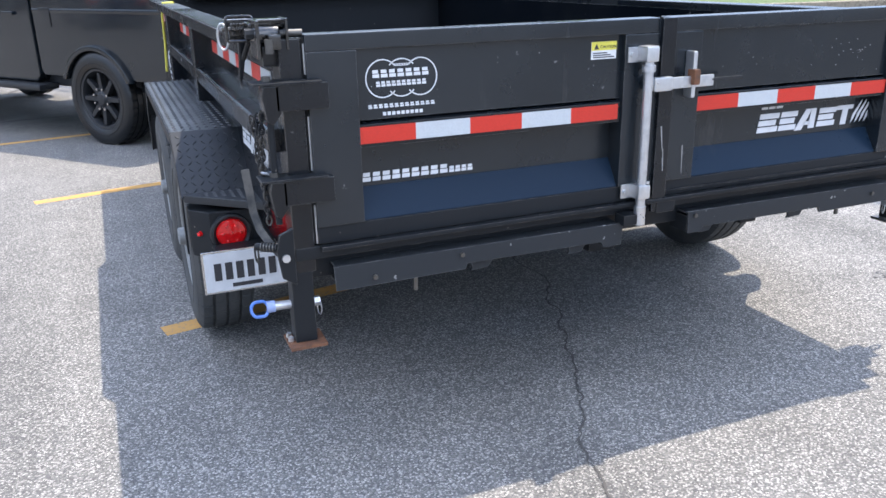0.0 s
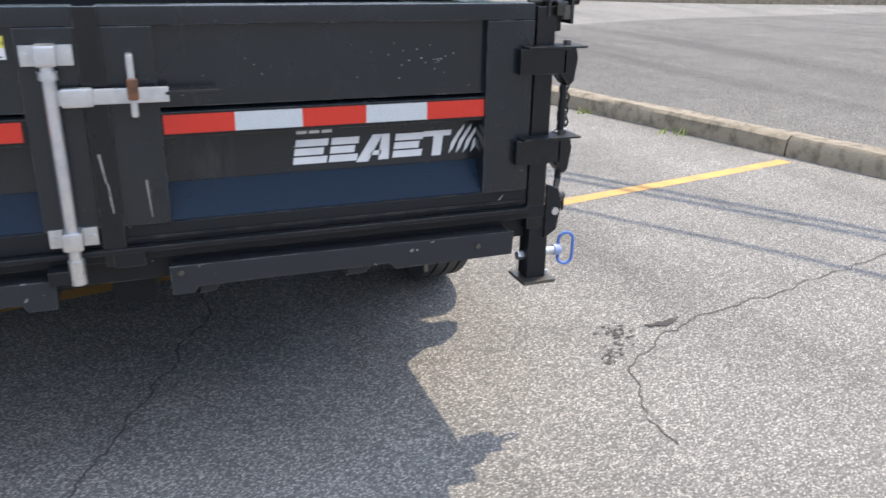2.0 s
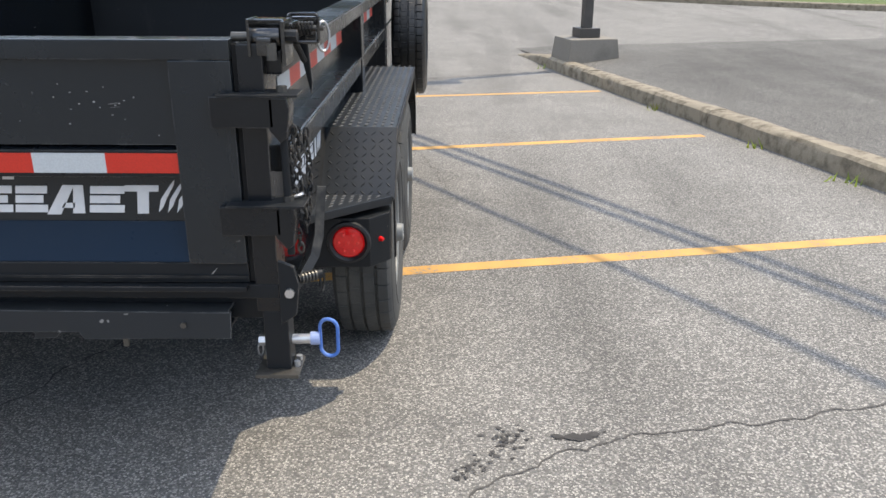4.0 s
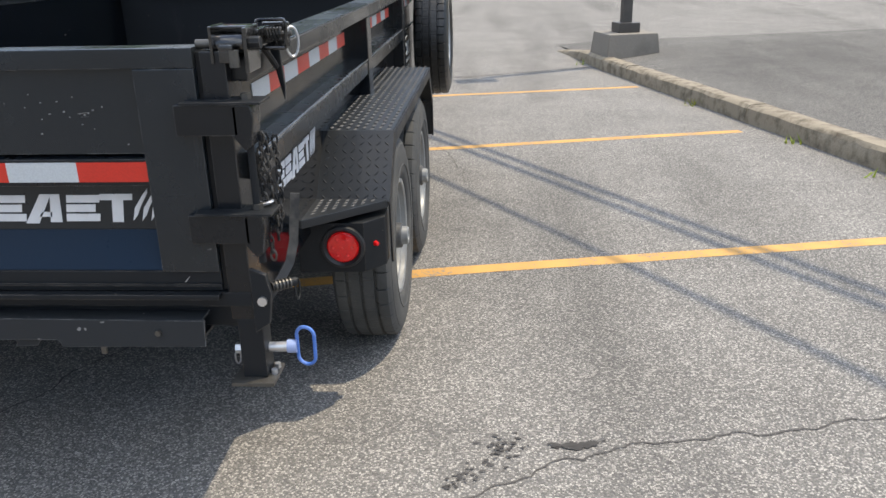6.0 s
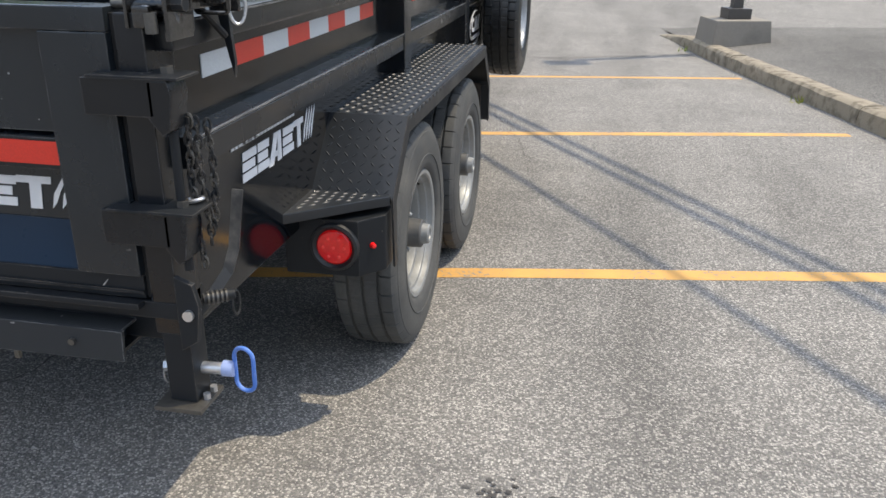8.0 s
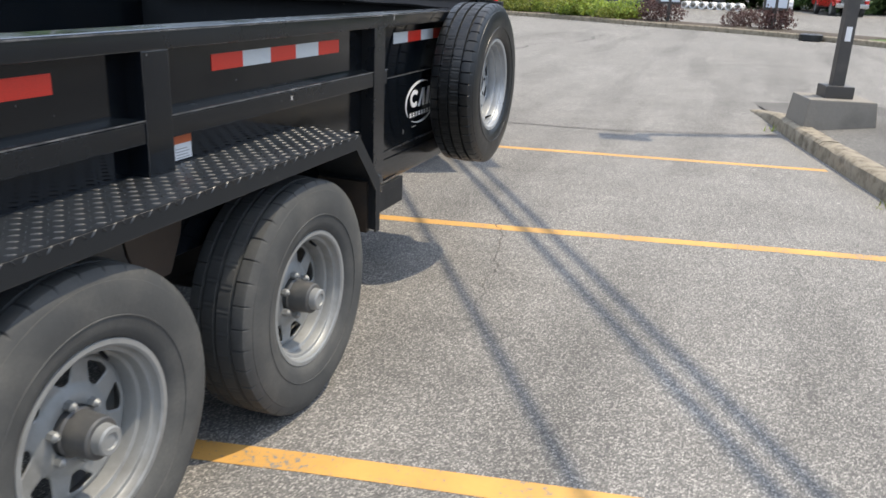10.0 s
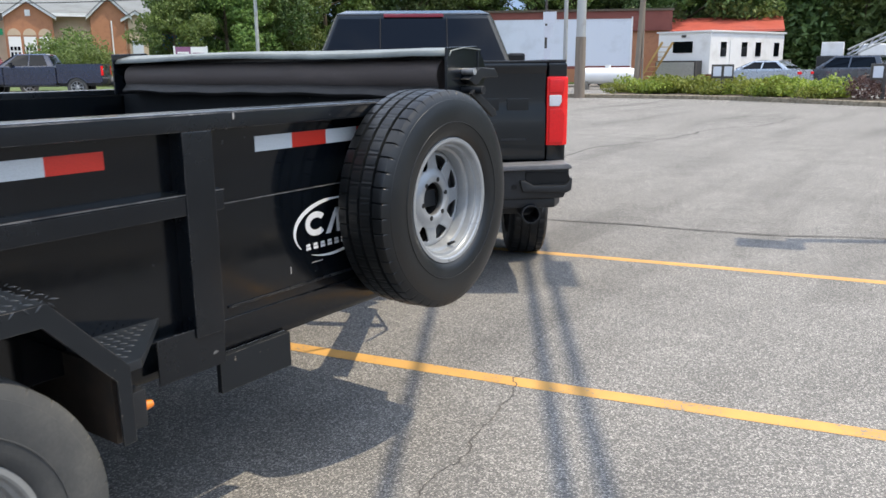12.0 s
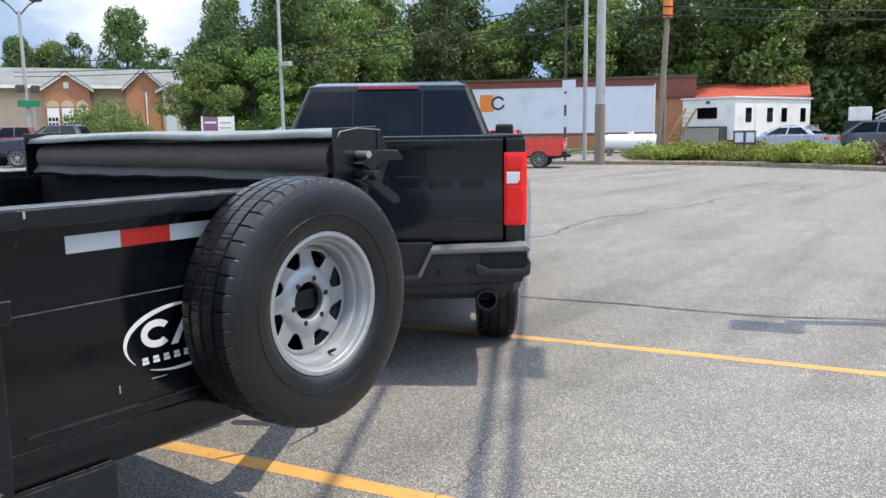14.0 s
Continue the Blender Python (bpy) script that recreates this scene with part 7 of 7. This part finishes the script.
thicket = [bush_model("thicket", "dense dark green undergrowth at the wood's edge", s, LEAF_DARK, 4.2, 2.6, 4.6, 3200, 0.21, "undergrowth") for s in (91, 92)]
random.seed(77)
plant(thicket, [(-40 + 86 * k / 27 + random.uniform(-1, 1), 60 + 17 * math.sin(min(1, k / 27 * 1.5) * 1.9) + random.uniform(-1.5, 2.5), random.uniform(0.7, 1.15)) for k in range(28)] + [(-8 + 54 * k / 17, 72.5 + random.uniform(-1.5, 3.0), random.uniform(1.3, 1.7)) for k in range(18)])

# twin flood lamps in the bed
for x, y in ((-4.5, 35.2), (1.2, 32.9), (4.7, 31.3), (8.7, 27.6)):
    fl = thing("garden_floodlight", x, y, 0.15, "pair of small floodlights on a dark post in the planting bed", "floodlight", "floodlights", 20)
    part("post", Form().box(-0.05, 0.05, -0.05, 0.05, 0.0, 0.75), STEEL_POLE, fl, own=True)
    part("bracket", Form().box(-0.40, 0.40, -0.03, 0.06, 0.62, 1.14), STEEL_POLE, fl, bevel=0.02, own=True)
    for s in (-1, 1):
        part("lens", Form().box(s * 0.05, s * 0.34, -0.05, -0.028, 0.70, 1.06), TRAILER_WHITE, fl, bevel=0.03, own=True)

# ---- buildings and yards ----
semi = thing("semi_trailer", -19.2, 48.3, 0, "long white box semi-trailer parked by the yard", "semi-trailer", "", 28.5)
part("box", Form().box(-6.6, 5.2, -1.25, 1.25, 1.15, 3.95), TRAILER_WHITE, semi, own=True, bevel=0.04)
part("lower_rail", Form().box(-6.6, 5.22, -1.27, 1.27, 1.05, 1.22), BAND_RED, semi, own=True)
part("top_rail", Form().box(-6.62, 5.22, -1.27, 1.27, 3.90, 4.02), BAND_RED, semi, own=True)
part("rear_frame", Form().box(5.2, 5.28, -1.27, 1.27, 1.05, 4.0), WHITE_PAINT, semi, own=True)
for k in range(4):
    part("door_bar", Form().rod((5.30, -0.9 + 0.6 * k, 1.2), (5.30, -0.9 + 0.6 * k, 3.9), 0.03, 6), GALV, semi, own=True)
part("logo_patch", Form().box(-5.0, -4.2, -1.262, -1.25, 2.55, 3.55), ORANGE, semi, "orange logo block", own=True)
f = Form()
arc_band(f, lambda u, v, d: (-3.9 + u, -1.264 - d, 3.05 + v), 0, 0, 0.42, 0.42, 0.13, 0.5, 6.0, 24)
part("logo_ring", f, INK, semi, "dark ring logo", own=True)
for x in (2.6, 3.8):
    for s in (-1, 1):
        part("wheel", Form().lathe([(0.0, 0.12), (0.28, 0.12), (0.48, 0.10), (0.50, 0.06), (0.50, -0.12), (0.0, -0.12)], 28, Matrix.Translation((x, s * 1.05, 0.5)) @ Matrix.Rotation(math.pi / 2, 4, "Z")), RUBBER, semi, own=True)
part("landing_gear", Form().box(-4.2, -4.05, -0.9, -0.75, 0.0, 1.15), STEEL_POLE, semi, own=True)

hall = thing("warehouse", -26.0, 60.0, 0, "long low building with a brick-red fascia band", "building", "", 27)
part("wall", Form().box(-14, 9.5, -4, 4, 0, 3.6), BRICK, hall, own=True)
part("fascia", Form().box(-14.2, 9.7, -4.25, 4.2, 3.6, 4.95), BAND_RED, hall, own=True)
part("roof_edge", Form().box(-14.3, 9.8, -4.35, 4.3, 4.95, 5.1), BARK, hall, own=True)
barn = thing("workshop", -17.0, 66.5, 0, "tan workshop with a red metal roof", "building", "", 15)
part("wall", Form().box(-6.4, 6.4, -4, 4, 0, 3.5), TAN, barn, own=True)
part("roof", Form().prism([(-4.6, 3.45), (0, 4.5), (4.6, 3.45), (4.6, 3.6), (0, 4.7), (-4.6, 3.6)], "x", -7.0, 7.4), ROOF_RED, barn, own=True)
part("door", Form().box(-4.6, -3.2, -4.05, -4.0, 0, 2.5), BARK, barn, own=True)
off = thing("office_trailer", -13.0, 56.4, 0, "white mobile office trailer with small windows", "office trailer", "", 72)
part("body", Form().box(-0.2, 8.2, -2.0, 2.0, 0.65, 3.25), WHITE_PAINT, off, own=True, bevel=0.03)
part("roof_edge", Form().box(-0.3, 8.3, -2.1, 2.1, 3.25, 3.35), WHITE, off, own=True)
part("skirt", Form().box(-0.1, 8.1, -1.9, 1.9, 0.1, 0.65), BAND_RED, off, own=True)
for x in (0.9, 3.2, 4.8, 7.0):
    part("window", Form().box(x, x + 0.6, -2.03, -1.99, 1.75, 2.65), GLASS, off, own=True)
part("end_window", Form().box(-0.24, -0.19, -0.7, 0.8, 2.0, 2.7), GLASS, off, own=True)
part("door", Form().box(1.9, 2.6, -2.04, -1.99, 0.75, 2.75), WHITE, off, own=True)
part("vent", Form().box(-0.25, -0.19, -0.15, 0.15, 2.95, 3.1), STEEL_POLE, off, own=True)
for x in (3.6, 6.3):
    part("step_rail", Form().tube([(x, -3.0, 0.1), (x, -3.0, 1.5), (x + 1.2, -3.0, 1.5), (x + 1.2, -3.0, 0.1)], 0.04, 6), GALV, off, own=True)
    part("step_deck", Form().box(x, x + 1.2, -3.0, -2.05, 0.45, 0.6), BARK, off, own=True)
part("cage", Form().box(-0.9, -0.25, -1.5, 1.6, 0.2, 1.5), STEEL_POLE, off, own=True)
part("cage_panel", Form().box(-0.95, -0.91, -1.4, 1.5, 0.3, 1.4), GALV, off, own=True)
tank = thing("propane_tank", -13.1, 44.4, 0, "white horizontal propane tank on saddles", "tank", "", 20)
part("shell", Form().lathe([(0.0, -1.60), (0.24, -1.53), (0.38, -1.32), (0.42, -1.1), (0.42, 1.1), (0.38, 1.32), (0.24, 1.53), (0.0, 1.60)], 28, Matrix.Translation((0, 0, 0.72))), WHITE, tank, own=True)
for x in (-1.1, 1.1):
    part("saddle", Form().box(x - 0.1, x + 0.1, -0.4, 0.4, 0.0, 0.42), BASE_CONC, tank, own=True)
part("valve_dome", Form().rod((0, 0, 1.10), (0, 0, 1.28), 0.15, 16), WHITE, tank, own=True)
stair = thing("yard_stair", -13.6, 52.5, 0, "rusty yellow steel stair beside the workshop", "stair", "", -20)
for s in (-1, 1):
    part("stringer", Form().prism([(-1.0, 0.0), (-0.88, 0.0), (1.0, 2.5), (1.0, 2.6), (0.9, 2.6)], "y", s * 0.45, s * 0.5), STAIR_TAN, stair, own=True)
for k in range(8):
    part("tread", Form().box(-0.9 + 0.23 * k, -0.66 + 0.23 * k, -0.45, 0.45, 0.25 + 0.29 * k, 0.29 + 0.29 * k), STAIR_TAN, stair, own=True)

fire = thing("brick_station", -62.0, 44.6, 0, "brick and tan station with white garage doors and grey roof", "building", "", 59)
part("wall", Form().box(-24, 5.4, 0, 12, 0, 5.7), TAN, fire, own=True)
part("roof", Form().prism([(-0.8, 5.6), (6, 7.5), (12.8, 5.6), (12.8, 5.8), (6, 7.75), (-0.8, 5.8)], "x", -25, 6.0), ROOF_GREY, fire, own=True)
part("eave_trim", Form().box(-25, 6.0, -0.95, -0.8, 5.55, 5.8), WHITE_PAINT, fire, own=True)
for xc, w, eave, apex in ((-3.8, 1.8, 5.4, 6.6), (2.4, 1.5, 5.5, 7.0), (4.5, 0.9, 5.3, 5.75)):
    g = part("gable_wall", Form().prism([(xc - w, 0), (xc + w, 0), (xc + w, eave), (xc, apex), (xc - w, eave)], "y", -1.6, 0.2), BRICK if w > 1.2 else TAN, fire, own=True)
    part("gable_trim", Form().prism([(xc - w - 0.3, eave - 0.2), (xc - w - 0.3, eave + 0.02), (xc, apex + 0.28), (xc + w + 0.3, eave + 0.02), (xc + w + 0.3, eave - 0.2), (xc, apex + 0.04)], "y", -1.9, 0.4), WHITE_PAINT, g, own=True)
    part("gable_roof", Form().prism([(xc - w - 0.3, eave + 0.02), (xc - w - 0.3, eave + 0.09), (xc, apex + 0.37), (xc + w + 0.3, eave + 0.09), (xc + w + 0.3, eave + 0.02), (xc, apex + 0.28)], "y", -1.95, 6.0), ROOF_GREY, g, own=True)
for k in range(3):
    x = -4.95 + 1.15 * k
    d = part("garage_door", Form().box(x - 0.46, x + 0.46, -1.68, -1.58, 0, 3.85), WHITE_PAINT, fire, own=True)
    part("arch_panel", Form().prism([(x + 0.50 * math.cos(a), 3.95 + 0.55 * math.sin(a)) for a in np.linspace(0, math.pi, 12)], "y", -1.66, -1.58), TAN, fire, own=True)
    for i in range(3):
        for r in range(2):
            part("door_pane", Form().box(x - 0.38 + 0.27 * i, x - 0.19 + 0.27 * i, -1.70, -1.67, 2.3 + 0.45 * r, 2.6 + 0.45 * r), GLASS, d, own=True)
part("vent_panel", Form().box(-4.0, -3.6, -1.66, -1.58, 5.5, 6.0), WHITE_PAINT, fire, own=True)
part("downpipe", Form().box(2.5, 2.6, -1.68, -1.58, 0, 5.2), WHITE_PAINT, fire, own=True)
part("blue_door", Form().box(4.1, 5.0, -1.68, -1.58, 0, 3.6), TRAILER_WHITE, fire, own=True)

board = thing("sign_board", -32.7, 33.0, 0.1, "purple and white banner sign on a timber frame", "sign", "", 52)
part("purple_panel", Form().box(-0.8, 0.0, -0.04, 0.0, 0.9, 2.3), SIGN_PURPLE, board, own=True)
part("white_panel", Form().box(0.0, 0.8, -0.04, 0.0, 0.9, 2.3), WHITE, board, own=True)
for k in range(4):
    part("sign_bar", Form().box(-0.7, -0.1, -0.05, -0.042, 1.1 + 0.28 * k, 1.2 + 0.28 * k), WHITE if k % 2 else SIGN_PURPLE, board, own=True)
    part("sign_bar", Form().box(0.1, 0.7, -0.05, -0.042, 1.1 + 0.28 * k, 1.15 + 0.28 * k), SIGN_PURPLE, board, own=True)
for x in (-0.85, 0.85):
    part("leg", Form().box(x - 0.05, x + 0.05, -0.06, 0.04, -0.1, 2.35), WHITE_PAINT, board, own=True)
    part("brace", Form().rod((x, 0, 1.4), (x + 0.2, 0.9, -0.1), 0.04, 6), WHITE_PAINT, board, own=True)
ban = thing("yard_banner", -36.4, 34.6, 0.1, "blue and yellow yard banner on a stand", "banner", "", 52)
part("blue_panel", Form().box(-0.5, 0.6, -0.03, 0.0, 2.0, 3.1), SIGN_BLUE, ban, own=True)
part("yellow_panel", Form().box(-0.4, 0.6, -0.03, 0.0, 1.0, 1.5), YELLOW_LABEL, ban, own=True)
part("leg", Form().rod((0, 0, -0.1), (0, 0, 2.2), 0.04, 6), STEEL_POLE, ban, own=True)
rs = thing("road_sign", -25.5, 36.9, 0.1, "white road sign seen on a thin post", "road sign", "", 50)
part("panel", Form().box(-0.35, 0.35, -0.02, 0.0, 1.9, 3.0), WHITE, rs, own=True)
part("symbol_bar", Form().box(-0.2, 0.2, -0.03, -0.021, 2.15, 2.25), INK, rs, own=True)
part("post", Form().rod((0, 0.03, -0.1), (0, 0.03, 2.9), 0.035, 6), GREY_POLE, rs, own=True)
# crane boom, pipes and machines in the yard
boom = thing("conveyor_boom", -3.6, 57.3, 0, "grey lattice conveyor boom rising from a dark machine", "conveyor", "", 8)
for s in (-0.35, 0.35):
    for z in (0.0, 0.45):
        part("chord", Form().rod((0, s, 1.6 + z), (3.6, s, 3.4 + z), 0.06, 6), GREY_POLE, boom, own=True)
    for k in range(8):
        part("lattice", Form().rod((0.45 * k, s, 1.6 + 0.225 * k), (0.45 * (k + 1), s, 2.05 + 0.225 * (k + 1)), 0.03, 5), GREY_POLE, boom, own=True)
part("belt", Form().prism([(0, 1.75), (3.7, 3.6), (3.7, 3.7), (0, 1.85)], "y", -0.3, 0.3), TRAILER_WHITE, boom, own=True)
part("machine", Form().box(-1.6, 0.6, -1.0, 1.0, 0.0, 1.7), TRUCK_BLACK, boom, own=True, bevel=0.05)
part("machine_cab", Form().box(-1.4, -0.2, -0.7, 0.7, 1.7, 2.5), WHITE_PAINT, boom, own=True, bevel=0.05)
flatbed = thing("flatbed_trailer", -0.9, 64.7, 0, "dark flatbed trailer loaded with white machines", "trailer", "", 10)
part("deck", Form().box(-3.2, 3.2, -1.1, 1.1, 0.9, 1.25), CAR_BLUE, flatbed, own=True)
part("side_board", Form().box(-3.2, 3.2, -1.15, -1.1, 0.7, 1.5), CAR_BLUE, flatbed, own=True)
for x in (-2.2, 1.4):
    part("white_cab", Form().box(x - 0.9, x + 0.9, -0.8, 0.8, 1.25, 2.5), WHITE_PAINT, flatbed, own=True, bevel=0.15)
for x in (-2.4, 2.4):
    part("wheel", Form().rod((x, -1.1, 0.45), (x, 1.1, 0.45), 0.45, 20), RUBBER, flatbed, own=True)
for k in range(7):
    x = -0.3 + 0.57 * k
    single("concrete_pipe", Form().lathe([(0.17, -0.5), (0.24, -0.5), (0.24, 0.5), (0.17, 0.5)], 20, Matrix.Translation((x, 61.0 + 0.05 * k, 0.24)) @ Matrix.Rotation(1.3, 4, "Z"), closed=True), WHITE_PAINT, "pale concrete pipe lying in the yard", "pipe", "pipes in the yard")

# vehicles further off
car("silver_sedan", "silver-blue sedan parked beyond the planting bed", -4.2, 49.2, 78, CAR_SILVER, False, "far cars")
car("dark_suv", "slate grey sport utility car parked in the yard", -0.6, 51.4, 80, CAR_DARK, True, "far cars")
car("white_car", "white car in the far yard", 5.6, 64.5, 178, CAR_WHITE, True, "far cars")
pickup("red pickup truck parked at the wood's edge", 8.7, 66.5, 190, CAR_RED, DUSTY_SILVER, False, "far pickups")
pickup("bright red pickup truck beyond the tow truck", -9.9, 31.4, 112, CAR_RED, DUSTY_SILVER, False, "far pickups", 0.74)
pickup("navy pickup truck with chrome bumper near the brick station", -31.1, 26.9, 136, CAR_BLUE, SILVER, False, "far pickups")
pickup("dark red pickup truck parked in the row", -36.3, 27.2, 152, CAR_MAROON, SILVER, False, "far pickups")
car("silver_sedan", "silver-blue sedan parked beside the red pickup", -39.5, 25.2, 150, CAR_SILVER, False, "far cars")
car("dark_suv", "black sport utility car by the brick station", -44.5, 29.0, 60, CAR_DARK, True, "far cars")
car("dark_sedan", "dark blue sedan close to the lot's edge", -17.2, 12.6, 62, CAR_BLUE, False, "far cars")
single("loose_tyre", Form().lathe([(0.20, -0.09), (0.27, -0.105), (0.33, -0.08), (0.335, 0.08), (0.27, 0.105), (0.20, 0.09)], 36, Matrix.Translation((5.75, 28.9, ground(5.75, 28.9) + 0.105)) @ Matrix.Rotation(math.pi / 2, 4, "Y"), closed=True), RUBBER, "old black tyre lying beside the far kerb", "tyre")
